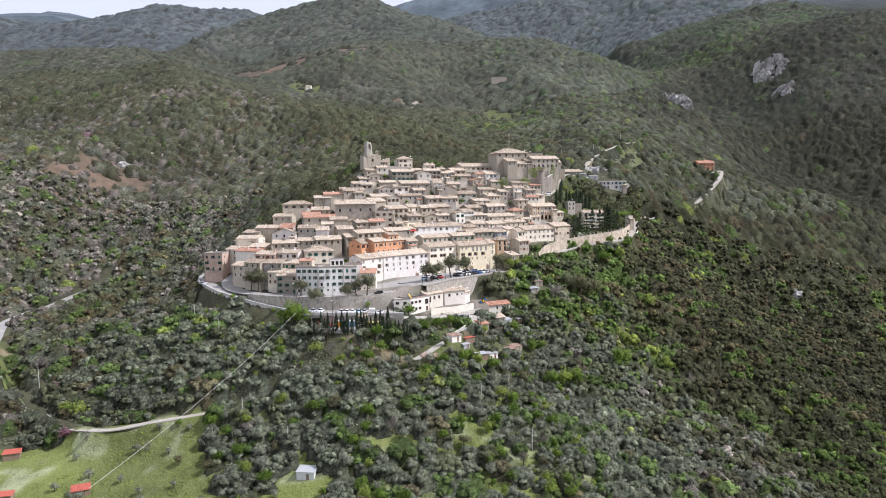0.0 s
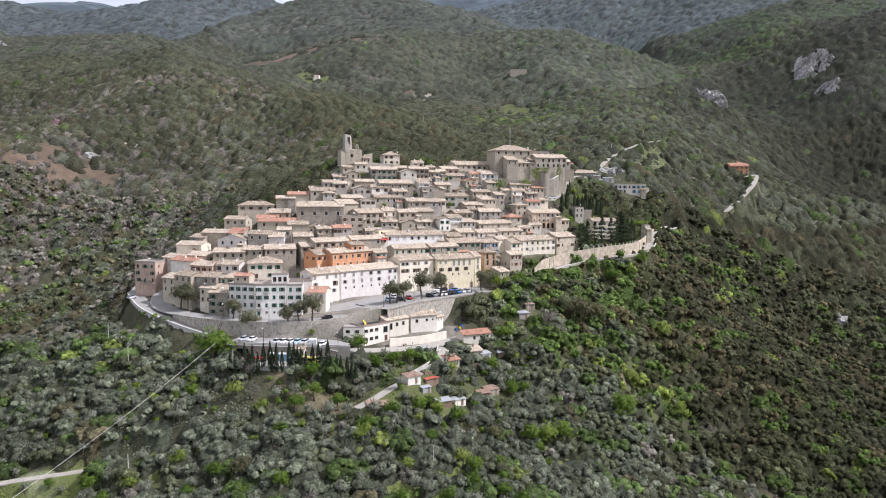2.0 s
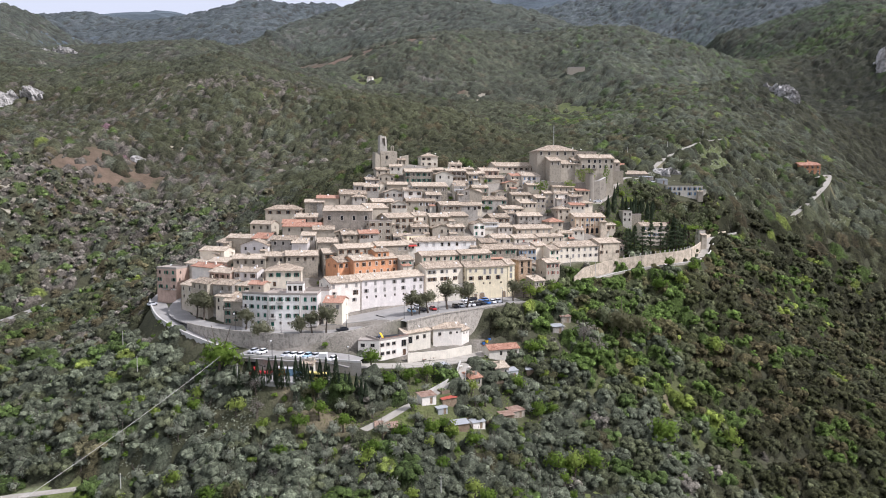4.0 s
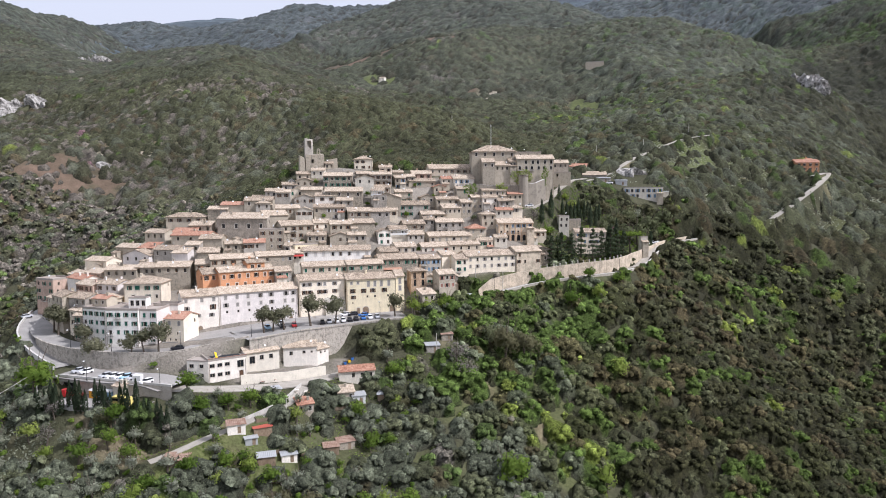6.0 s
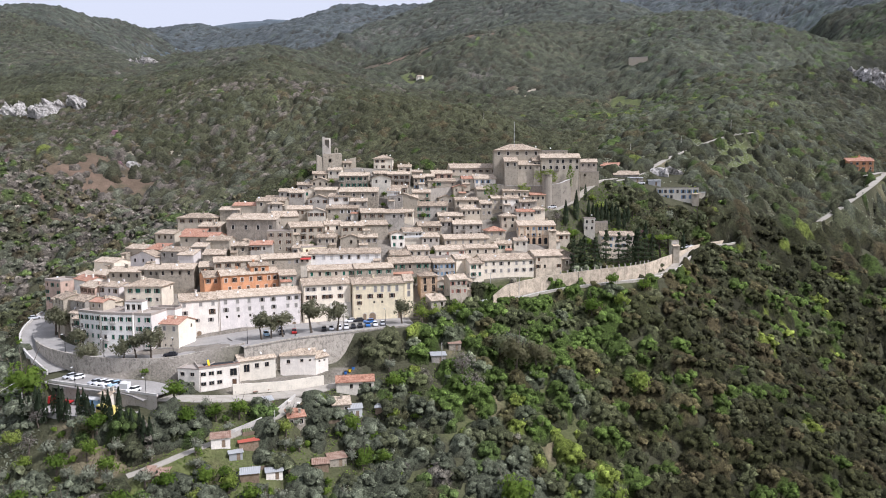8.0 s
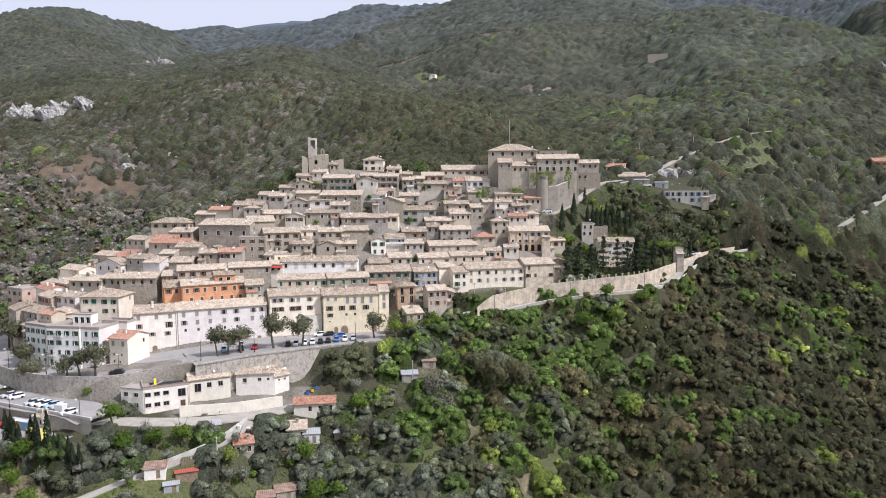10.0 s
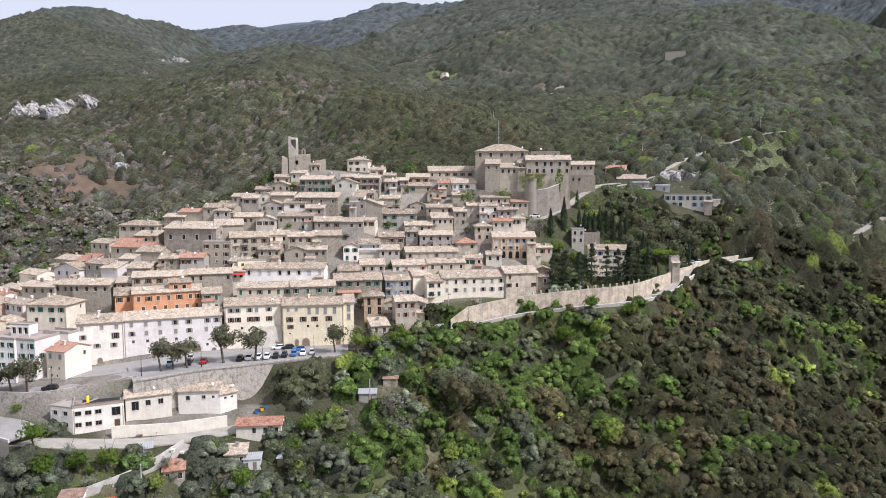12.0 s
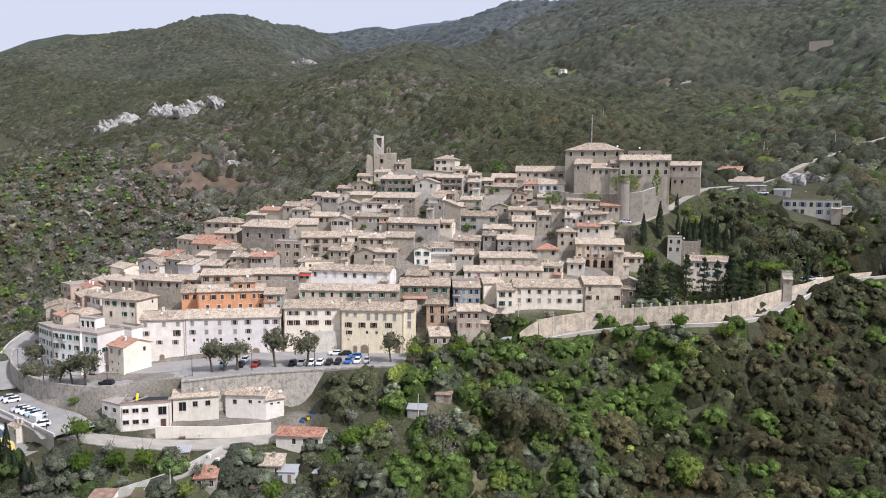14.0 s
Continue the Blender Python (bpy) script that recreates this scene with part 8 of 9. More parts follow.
    def boughs(self, dense, sprigs, name, label):
        """The rounded leafy boughs that make up each crown, small against its size and uneven."""
        cx, cy, r, h, tint = self.x[self.ok], self.y[self.ok], self.r[self.ok], self.h[self.ok], self.tint[self.ok]
        fine = np.where(cy < 365, 1.25, 0.7)                # the nearest slopes show more boughs
        many = np.clip(np.round(dense * fine * r * r), 3, 18).astype(int)
        k = np.repeat(np.arange(len(cx)), many)
        crown, n = k, len(k)
        way = RNG.normal(size=(n, 3))
        way[:, 2] = np.abs(way[:, 2]) * 0.9 - 0.25
        way /= np.linalg.norm(way, axis=1)[:, None]
        way *= RNG.uniform(0.55, 0.92, (n, 1))
        size = np.clip(0.42 / fine[k] ** 0.5 * r[k] * np.clip(RNG.lognormal(0, 0.3, n), 0.55, 1.7), 0.4, 1.5)
        p = np.stack([cx[k] + way[:, 0] * r[k], cy[k] + way[:, 1] * r[k], ground_height(cx, cy)[k] + h[k] * (0.42 + 0.55 * way[:, 2])], 1)
        g = (1 + 5 ** 0.5) / 2
        corner = np.array([(a * u, b * v, c * w) for a, b, c in ((0, 1, g), (1, g, 0), (g, 0, 1)) for u in ((1, -1) if a else (1,)) for v in ((1, -1) if b else (1,)) for w in ((1, -1) if c else (1,))])
        corner /= np.linalg.norm(corner[0])
        near = np.linalg.norm(corner[:, None] - corner[None], axis=-1) < 1.1
        tri = [(a, b, c) for a in range(12) for b in range(a + 1, 12) for c in range(b + 1, 12) if near[a, b] and near[b, c] and near[a, c]]
        tri = np.array([t if np.dot(np.cross(corner[t[1]] - corner[t[0]], corner[t[2]] - corner[t[0]]), corner[t[0]]) > 0 else (t[0], t[2], t[1]) for t in tri])
        tri = tri[corner[tri].mean(1)[:, 2] > -0.45]       # open below, where crowns meet
        angle = RNG.uniform(0, 6.283, n)
        spin = np.stack([np.stack([np.cos(angle), -np.sin(angle)], -1), np.stack([np.sin(angle), np.cos(angle)], -1)], 1)
        shape = np.repeat(corner[None], n, 0) * RNG.uniform(0.62, 1.32, (n, 12, 1))
        shape[..., :2] = np.einsum("nij,nvj->nvi", spin, shape[..., :2])
        co = p[:, None] + shape * (size[:, None] * np.array([1.0, 1.0, 0.85]))[:, None]
        faces = (np.arange(n)[:, None, None] * 12 + tri[None]).reshape(-1, 3)
        shade = tint[k] * np.clip(RNG.lognormal(0.0, 0.24, (n, 1)), 0.5, 1.9)
        shade = np.repeat(shade, 12, 0) * np.clip(RNG.lognormal(0.0, 0.28, (n * 12, 1)), 0.6, 1.6)
        # sprigs that stick out of each bough, lighter than its crown
        k = np.repeat(np.arange(n), sprigs)
        out = RNG.normal(size=(len(k), 3))
        out[:, 2] = np.abs(out[:, 2]) + 0.1
        out /= np.linalg.norm(out, axis=1)[:, None]
        root = p[k] + out * (size[k] * RNG.uniform(0.85, 1.2, len(k)))[:, None]
        lie = out + RNG.normal(size=out.shape) * 0.45
        u = np.cross(lie, RNG.normal(size=out.shape))
        u /= np.linalg.norm(u, axis=1)[:, None]
        v = np.cross(lie / np.linalg.norm(lie, axis=1)[:, None], u)
        wide = RNG.uniform(0.22, 0.48, (len(k), 1))
        leaves = np.stack([root - u * wide, root - v * wide * 0.8, root + u * wide], 1)
        tip = len(co) * 12 + np.arange(len(k) * 3).reshape(-1, 3)
        faces = np.concatenate([faces, tip])
        co = np.concatenate([co.reshape(-1, 3), leaves.reshape(-1, 3)])
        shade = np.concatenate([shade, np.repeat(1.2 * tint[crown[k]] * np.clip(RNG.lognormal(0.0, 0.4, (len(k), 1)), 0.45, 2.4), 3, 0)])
        me = bpy.data.meshes.new(name)
        me.vertices.add(len(co))
        me.vertices.foreach_set("co", co.astype(np.float32).ravel())
        me.loops.add(faces.size)
        me.loops.foreach_set("vertex_index", faces.astype(np.int32).ravel())
        me.polygons.add(len(faces))
        me.polygons.foreach_set("loop_start", np.arange(0, faces.size, 3, dtype=np.int32))
        me.polygons.foreach_set("use_smooth", np.ones(len(faces), bool))
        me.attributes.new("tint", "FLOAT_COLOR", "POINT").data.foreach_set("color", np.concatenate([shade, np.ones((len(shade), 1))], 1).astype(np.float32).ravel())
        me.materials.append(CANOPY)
        me.update()
        return tagged(new(name, me), label, "woodland", kind="stuff")

    def clumps(self, density, leaf, name, label):
        """Leaf clumps that stand off the crowns and break their outline."""
        x0, x1, y0, y1 = self.box
        n = int((x1 - x0) * (y1 - y0) * density)
        x, y = RNG.uniform(x0, x1, n), RNG.uniform(y0, y1, n)
        lift, tint, off = self.at(x, y)
        k = lift > 0
        x, y, lift, tint, off = x[k], y[k], lift[k], tint[k], off[k]
        n = len(x)
        p = np.stack([x + 0.25 * off[:, 0] * leaf, y + 0.25 * off[:, 1] * leaf, ground_height(x, y) + lift * RNG.uniform(0.86, 1.08, n) + RNG.uniform(-0.1, 0.8, n) * leaf], 1)
        e = 0.16 * self.cell
        fall = np.stack([self.at(x - e, y)[0] - self.at(x + e, y)[0], self.at(x, y - e)[0] - self.at(x, y + e)[0]], 1) / (2 * e)
        face = np.concatenate([np.clip(fall, -1.6, 1.6) + 0.3 * off, np.full((n, 1), 0.85)], 1)
        face /= np.linalg.norm(face, axis=1)[:, None]
        lie = face + RNG.normal(size=(n, 3)) * 0.4
        lie /= np.linalg.norm(lie, axis=1)[:, None]
        u = np.cross(lie, RNG.normal(size=(n, 3)))
        u /= np.linalg.norm(u, axis=1)[:, None]
        v = np.cross(lie, u)
        v *= np.where((np.cross(u, v) * lie).sum(1)[:, None] < 0, -1, 1)
        s, t = leaf * RNG.uniform(0.6, 1.35, (n, 1)), leaf * RNG.uniform(0.5, 1.0, (n, 1))
        quads = np.stack([p - u * s - v * t * 0.4, p + u * s * 0.3 - v * t, p + u * s + v * t * 0.4, p - u * s * 0.3 + v * t], 1)
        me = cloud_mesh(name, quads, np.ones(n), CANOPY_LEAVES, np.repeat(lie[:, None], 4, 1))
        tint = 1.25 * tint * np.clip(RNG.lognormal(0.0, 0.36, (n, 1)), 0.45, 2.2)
        me.attributes.new("tint", "FLOAT_COLOR", "POINT").data.foreach_set("color", np.repeat(np.concatenate([tint, np.ones((n, 1))], 1), 4, 0).astype(np.float32).ravel())
        return tagged(new(name, me), label, "woodland", kind="stuff")


def keep_far(x, y):
    holes = in_spots(x, y, [(a, b, r) for a, b, r, _ in CLEARINGS]) & (RNG.random(np.shape(x)) < np.where((x > 60) & (y < 700), 0.4, 0.7))
    thin = in_spots(x, y, [(a, b, r) for a, b, r, k in CLEARINGS if k == "earth" and b > 900]) & (RNG.random(np.shape(x)) < 0.85)
    rock = in_spots(x, y, [(a, b - w * 0.1, 0.46 * w) for a, b, w, _ in ROCKS]) & (RNG.random(np.shape(x)) < 0.9)
    spur = (x > 70) & (x < 330) & (y > spur_edge(x)) & (y < 680) & (RNG.random(np.shape(x)) < 0.30)
    return seen_plan(x, y) & ~holes & ~thin & ~rock & ~spur


def closed_wood(x, y):
    """The steep woods south and east of the rampart, as against the open groves."""
    edge = np.where(y > 296, 33 + 0.25 * np.maximum(0, 318 - y), 66 - 0.35 * (y - 296) * -0.6 + 6 * value_noise(x / 12, y / 12, 95))
    return (x > edge) & (y < 500)


def keep_hill(x, y):
    return keep_far(x, y) & ~in_town(x, y) & clear_of_ways(x, y, 1.0) & ~in_spots(x, y, GARDENS)


for _kind, _places in plant(-260, 300, -140, 150, 12.0, "far", 1.9, lambda x, y: (value_noise(x / 30, y / 30, 33) > -0.35) & (np.hypot(x, y) > 8)):
    scatter(_kind, "far", _places, *NAMES[_kind])

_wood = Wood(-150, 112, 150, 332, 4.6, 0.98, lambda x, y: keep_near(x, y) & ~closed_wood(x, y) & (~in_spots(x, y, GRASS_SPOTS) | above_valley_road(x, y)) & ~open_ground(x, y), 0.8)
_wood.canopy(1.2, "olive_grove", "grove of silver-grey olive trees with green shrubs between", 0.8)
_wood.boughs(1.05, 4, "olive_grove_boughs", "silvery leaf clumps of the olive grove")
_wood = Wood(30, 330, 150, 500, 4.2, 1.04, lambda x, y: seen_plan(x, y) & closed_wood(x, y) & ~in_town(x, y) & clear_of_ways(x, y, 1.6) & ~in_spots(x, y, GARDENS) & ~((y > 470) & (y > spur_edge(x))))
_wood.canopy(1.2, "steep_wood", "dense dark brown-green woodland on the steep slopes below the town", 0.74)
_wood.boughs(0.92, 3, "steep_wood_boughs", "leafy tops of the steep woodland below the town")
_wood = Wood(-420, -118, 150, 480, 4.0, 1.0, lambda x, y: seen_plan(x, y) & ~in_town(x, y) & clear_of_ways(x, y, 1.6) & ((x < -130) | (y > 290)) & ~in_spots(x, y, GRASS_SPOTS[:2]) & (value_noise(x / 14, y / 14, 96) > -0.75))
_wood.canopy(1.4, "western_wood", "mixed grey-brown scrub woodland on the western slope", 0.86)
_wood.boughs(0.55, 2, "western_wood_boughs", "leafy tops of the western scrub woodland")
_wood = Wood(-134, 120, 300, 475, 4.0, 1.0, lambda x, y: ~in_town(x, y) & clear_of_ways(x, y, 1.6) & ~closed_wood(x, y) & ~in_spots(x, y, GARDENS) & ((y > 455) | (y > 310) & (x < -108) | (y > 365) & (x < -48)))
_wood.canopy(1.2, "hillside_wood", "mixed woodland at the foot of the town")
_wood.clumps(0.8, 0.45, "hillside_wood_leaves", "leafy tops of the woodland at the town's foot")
_wood = Wood(-840, 480, 464, 692, 4.4, 1.0, keep_hill)
_wood.canopy(1.6, "hill_wood", "dense dark holm oak woodland on the hill behind the town")
# From here on each band has more haze painted in, bluer at the last.
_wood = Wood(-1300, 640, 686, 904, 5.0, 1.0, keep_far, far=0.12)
_wood.canopy(2.3, "upland_wood", "dense grey-green woodland on the upland slopes, faintly haze-tinted")
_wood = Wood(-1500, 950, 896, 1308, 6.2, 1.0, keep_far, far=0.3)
_wood.canopy(3.6, "mountain_wood", "woods on the mountain slopes with grey haze in their colour")
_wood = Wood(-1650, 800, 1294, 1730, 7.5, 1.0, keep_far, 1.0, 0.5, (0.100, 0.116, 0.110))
_wood.canopy(4.8, "mountain_wood", "woods on the high mountain slopes with grey haze in their colour")
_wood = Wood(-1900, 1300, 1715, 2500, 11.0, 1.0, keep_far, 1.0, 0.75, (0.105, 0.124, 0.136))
_wood.canopy(8.0, "distant_wood", "woods on the distant mountains with blue-grey haze in their colour")


def undergrowth(x0, x1, y0, y1, step, size, chance, kind, label):
    """Shrubs, brambles and tall grass between the trees."""
    gx, gy = np.meshgrid(np.arange(x0, x1, step), np.arange(y0, y1, step))
    x = (gx + RNG.uniform(-0.5, 0.5, gx.shape) * step).ravel()
    y = (gy + RNG.uniform(-0.5, 0.5, gy.shape) * step).ravel()
    ok = ~in_town(x, y) & clear_of_ways(x, y, 0.8) & (RNG.random(x.shape) < chance * (0.55 + 0.45 * value_noise(x / 12, y / 12, 61))) & ~(in_spots(x, y, GRASS_SPOTS) & ~above_valley_road(x, y)) & ~in_spots(x, y, GARDENS) & seen_plan(x, y)
    scatter(kind, "far", np.stack([x[ok], y[ok], size * RNG.uniform(0.6, 1.3, ok.sum())], 1), "undergrowth", label)


undergrowth(-120, 60, 200, 300, 4.2, 0.55, 0.75, "green", "green shrubs between the olive trees")


def carpet(x0, x1, y0, y1, density, leaf, swell, kind, keep, name, label, built=True):
    """Low growth that covers the ground: brambles, saplings and tall weeds in swelling mounds of leaf clumps."""
    n = int((x1 - x0) * (y1 - y0) * density)
    x, y = RNG.uniform(x0, x1, n), RNG.uniform(y0, y1, n)
    ok = keep(x, y) & clear_of_ways(x, y, 0.5) & ~(built & in_town(x, y))
    for home, w, d, h, roof in HOMES:
        ok &= (x - home.location.x) ** 2 + (y - home.location.y) ** 2 > (0.35 * w + 1.5) ** 2
    x, y = x[ok], y[ok]
    mound = np.clip(0.45 + 0.6 * value_noise(x / 3.1, y / 3.1, 71) + 0.4 * value_noise(x / 7.7, y / 7.7, 72), 0.05, 1.5)
    z = ground_height(x, y) + mound * swell * RNG.uniform(0.55, 1.0, len(x))
    e = 0.4
    slope = np.stack([-(value_noise((x + e) / 3.1, y / 3.1, 71) - value_noise((x - e) / 3.1, y / 3.1, 71)) * swell, -(value_noise(x / 3.1, (y + e) / 3.1, 71) - value_noise(x / 3.1, (y - e) / 3.1, 71)) * swell, np.full(len(x), 0.9)], 1)
    lie = slope + RNG.normal(size=(len(x), 3)) * 0.4
    lie[:, 2] = np.abs(lie[:, 2])
    lie /= np.linalg.norm(lie, axis=1)[:, None]
    u = np.cross(lie, RNG.normal(size=(len(x), 3)))
    u /= np.linalg.norm(u, axis=1)[:, None]
    v = np.cross(lie, u)
    s, t = leaf * RNG.uniform(0.6, 1.4, (len(x), 1)), leaf * RNG.uniform(0.4, 1.0, (len(x), 1))
    p = np.stack([x, y, z], 1)
    quads = np.stack([p - u * s - v * t * 0.4, p + u * s * 0.3 - v * t, p + u * s + v * t * 0.4, p - u * s * 0.3 + v * t], 1)
    tone = np.clip(0.5 + 0.3 * value_noise(x / 5, y / 5, 73) + 0.14 * RNG.normal(size=len(x)), 0, 1)
    ob = new(name, cloud_mesh(name, quads, tone, LEAF[kind], np.repeat(lie[:, None], 4, 1)))
    return tagged(ob, label, "undergrowth", kind="stuff")


carpet(-165, -42, 232, 262, 1.6, 0.42, 1.3, "olive", lambda x, y: above_valley_road(x, y - 2), "grove_undergrowth", "grey-green olive suckers on the bank above the field lane")
carpet(-165, -42, 232, 258, 1.0, 0.42, 1.1, "green", lambda x, y: above_valley_road(x, y - 2) & (value_noise(x / 7, y / 7, 77) > 0.0), "grove_weeds", "green weeds and brambles on the bank above the field lane")
carpet(58, 135, 396, 480, 2.6, 0.42, 1.0, "green", lambda x, y: (nearest_on(WAYS["rampart_road"][1], x, y)[0] > 3.5) & (y > 404 + 0.3 * (x - 70)) & (x > 62 + 0.35 * np.maximum(0, 440 - y) * (y < 428)), "garden_shrubs", "green shrubs and ground ivy in the castle gardens", False)
carpet(-125, 88, 175, 300, 1.5, 0.30, 0.55, "bright", lambda x, y: seen_plan(x, y) & ((x < -9) | (y < 248)) & (value_noise(x / 6, y / 6, 76) > -0.1) & ~above_valley_road(x, y), "tall_grass", "tall yellow-green spring grass between the olive trees")
carpet(-24, 46, 252, 326, 1.6, 0.34, 0.9, "green", lambda x, y: (y < 292 + 0.8 * x) & ~in_spots(x, y, [(a, b, 3.2) for a, b in ((5, 266), (10, 270), (15, 264), (19, 267), (11, 289), (24, 304), (28, 278), (14, 268), (20, 271), (24, 272), (8, 273), (22, 292), (30, 285), (17, 260), (33, 294))]), "garden_weeds", "green weeds and shrubs between the garden plots")
carpet(70, 330, 470, 640, 0.7, 0.6, 0.8, "olive", lambda x, y: ~in_spots(x, y, GARDENS) & (y > spur_edge(x)), "dry_grass", "grey-green grass and herbs on the spur")

# ---------------------------------------------------------------- single trees
PROTO = {}


def proto(kind, k):
    """Crown and trunk meshes shared by the single trees of a kind."""
    if (kind, k) not in PROTO:
        dice = random.Random(k * 17 + len(kind))
        if kind == "cypress":
            (cloud, lie), leaf = spire_cloud(RNG, 300, 0.85, 8.5, 0.42), "cypress"
            trunk = Shape().tube(0, 0, -0.6, 2.0, 0.18, 0.12, 6)
        elif kind == "cedar":
            layers = [(leaf_cloud(RNG, 80, r, 0.9, 7, 0.36, 0.6), z) for z, r in ((2.4, 3.3), (3.9, 3.2), (5.4, 2.8), (6.9, 2.3), (8.4, 1.7), (9.7, 1.1), (10.8, 0.6))]
            cloud, lie, leaf = np.concatenate([c + np.array([0, 0, z]) for (c, o), z in layers]), np.concatenate([o for (c, o), z in layers]), "conifer"
            trunk = Shape().tube(0, 0, -0.8, 10.0, 0.32, 0.06, 7)
        elif kind == "pine":
            (cloud, lie), leaf = leaf_cloud(RNG, 360, 4.2, 1.6, 14, 0.36, 0.1, (6, 5)), "green"
            cloud = cloud + np.array([0, 0, 7.0])
            trunk = trunk_shape(dice, 7.6, 0.28, 5, 2.4)
        elif kind == "pruned":
            (cloud, lie), leaf = leaf_cloud(RNG, 950, 3.1, 2.9, 16, 0.25, 0.3, (4, 4)), "pruned"
            cloud = cloud + np.array([0, 0, 4.1])
            trunk = trunk_shape(dice, 5.0, 0.2, 5, 1.7)
        else:
            leaf, r, h, base, size = KINDS[kind]
            cloud, lie = CLOUDS[kind, "near"][k % 8]
            trunk = trunk_shape(dice, base + 1.6, 0.17 if kind != "olive" else 0.22, 4, r * 0.6)
        tone = float(np.clip(0.5 + 0.2 * RNG.normal(), 0.1, 0.9))
        PROTO[kind, k] = (cloud_mesh("crown", cloud, np.full(len(cloud), tone), LEAF[leaf], lie), trunk.mesh("trunk", BARK))
    return PROTO[kind, k]


TREE_WORDS = {"olive": "silver-grey olive tree with a gnarled trunk", "green": "fresh green broadleaf tree in spring leaf", "bright": "yellow-green tree in new spring leaf",
              "dark": "dark evergreen holm oak tree", "brown": "brownish oak tree coming into leaf", "bare": "grey leafless tree with fine twigs", "cypress": "slim dark green cypress tree",
              "cedar": "dark layered cedar tree in a garden", "pine": "umbrella pine with a flat dark crown", "pink": "pink flowering judas tree", "pruned": "pruned dark-leaved tree in the paved square"}


def tree(kind, x, y, size=1.0, group="", z=None, label=""):
    k = int(abs(x * 13 + y * 7)) % 4
    crown, trunk = proto(kind, k)
    z = float(land_height(x, y)) if z is None else z
    ob = thing("cypress_tree" if kind == "cypress" else kind + "_tree" if kind in ("olive", "pine", "cedar") else "tree", pose(x, y, z, 0, 0, (x * 37 + y * 53) % 360) @ Matrix.Diagonal((size, size, size * (0.92 + 0.16 * ((x * 7.3) % 1)), 1)),
               label or TREE_WORDS[kind], "tree", group)
    for name, me in (("trunk", trunk), ("crown", crown)):
        o = new(name, me)
        o.parent = ob
    return ob


_dice = random.Random(5)
# The olive grove on the near slope
for _i in range(31):
    for _j in range(13):
        _x, _y = -122 + _i * 6.1 + _dice.uniform(-1.9, 1.9), 186 + _j * 6.0 + _dice.uniform(-1.9, 1.9)
        _w = zone_weights(np.array([_x]), np.array([_y]))
        if not keep_near(np.array([_x]), np.array([_y]))[0] or _x < -0.62 * _y - 8:
            continue
        _open = in_spots(np.array([_x]), np.array([_y]), GRASS_SPOTS)[0]
        _kind = _dice.choices(("olive", "green", "bright", "bare", "brown"), (10, 2.6 if not _open else 0.5, 0.7, 0.6, 0.7))[0]
        tree(_kind, _x, _y, _dice.uniform(0.8, 1.2) * (0.72 if _open else 1.08), "trees of the near slope")
# Cypresses below the yard and in the castle gardens
for _i in range(27):
    _u = _i / 26
    tree("cypress", -51 + 38 * _u + _dice.uniform(-0.4, 0.4), 258.6 + 3.4 * _u * _u + _dice.uniform(-1.3, 0.6), _dice.uniform(0.7, 1.0), "cypress row below the yard")
for _x, _y, _s in ((73.2, 434, 1.5), (69.5, 427, 1.3), (78, 440, 0.95), (80, 440.5, 1.0), (82, 439, 1.1), (83.6, 441.5, 1.05), (85.2, 445, 1.0), (88, 445.5, 1.05), (91, 443, 1.25), (93.5, 445, 1.1), (86.5, 442, 0.9),
                   (99.5, 419, 1.7), (103, 436, 1.35), (119, 449, 1.1), (95, 450, 0.95), (76, 446, 0.85), (105.5, 427, 1.1), (89.5, 448, 0.9), (108, 440, 1.0)):
    tree("cypress", _x, _y, _s, "cypresses of the castle gardens")
for _x, _y, _s in ((76, 403, 1.1), (80, 405.5, 1.35), (84, 408, 1.25), (88, 411, 1.4), (93, 413, 1.2), (96.5, 416, 1.15), (100.5, 418, 1.35), (103, 421, 1.1), (78, 409, 1.0), (106, 424, 1.05)):
    tree("cedar", _x, _y, _s, "cedars of the villa garden")
tree("pine", 109.5, 431, 1.4)
tree("pine", 104.5, 434, 0.85)
for _kind, _x, _y, _s in (("dark", 108, 441, 2.2), ("dark", 113, 446, 2.2), ("dark", 101, 446, 1.9), ("dark", 118, 457, 2.3), ("dark", 109, 455, 2.2), ("dark", 125, 466, 2.2), ("dark", 98, 440, 1.6), ("brown", 104, 450, 1.8),
                          ("green", 93, 436, 1.2), ("bright", 90, 438, 0.9), ("green", 72, 421, 1.2), ("bare", 66, 424, 1.3), ("dark", 69, 419, 1.0), ("green", 74, 424, 1.0), ("bright", 82, 447, 1.0), ("dark", 86, 450, 1.2), ("brown", 97, 455, 1.5),
                          ("green", 79, 424, 0.9), ("dark", 75, 412, 1.2), ("dark", 71, 407, 1.1), ("dark", 98, 426, 1.4), ("dark", 116, 441, 1.2), ("dark", 92, 457, 1.6), ("olive", 112, 462, 1.6), ("brown", 131, 474, 1.8)):
    tree(_kind, _x, _y, _s, "trees of the castle gardens")
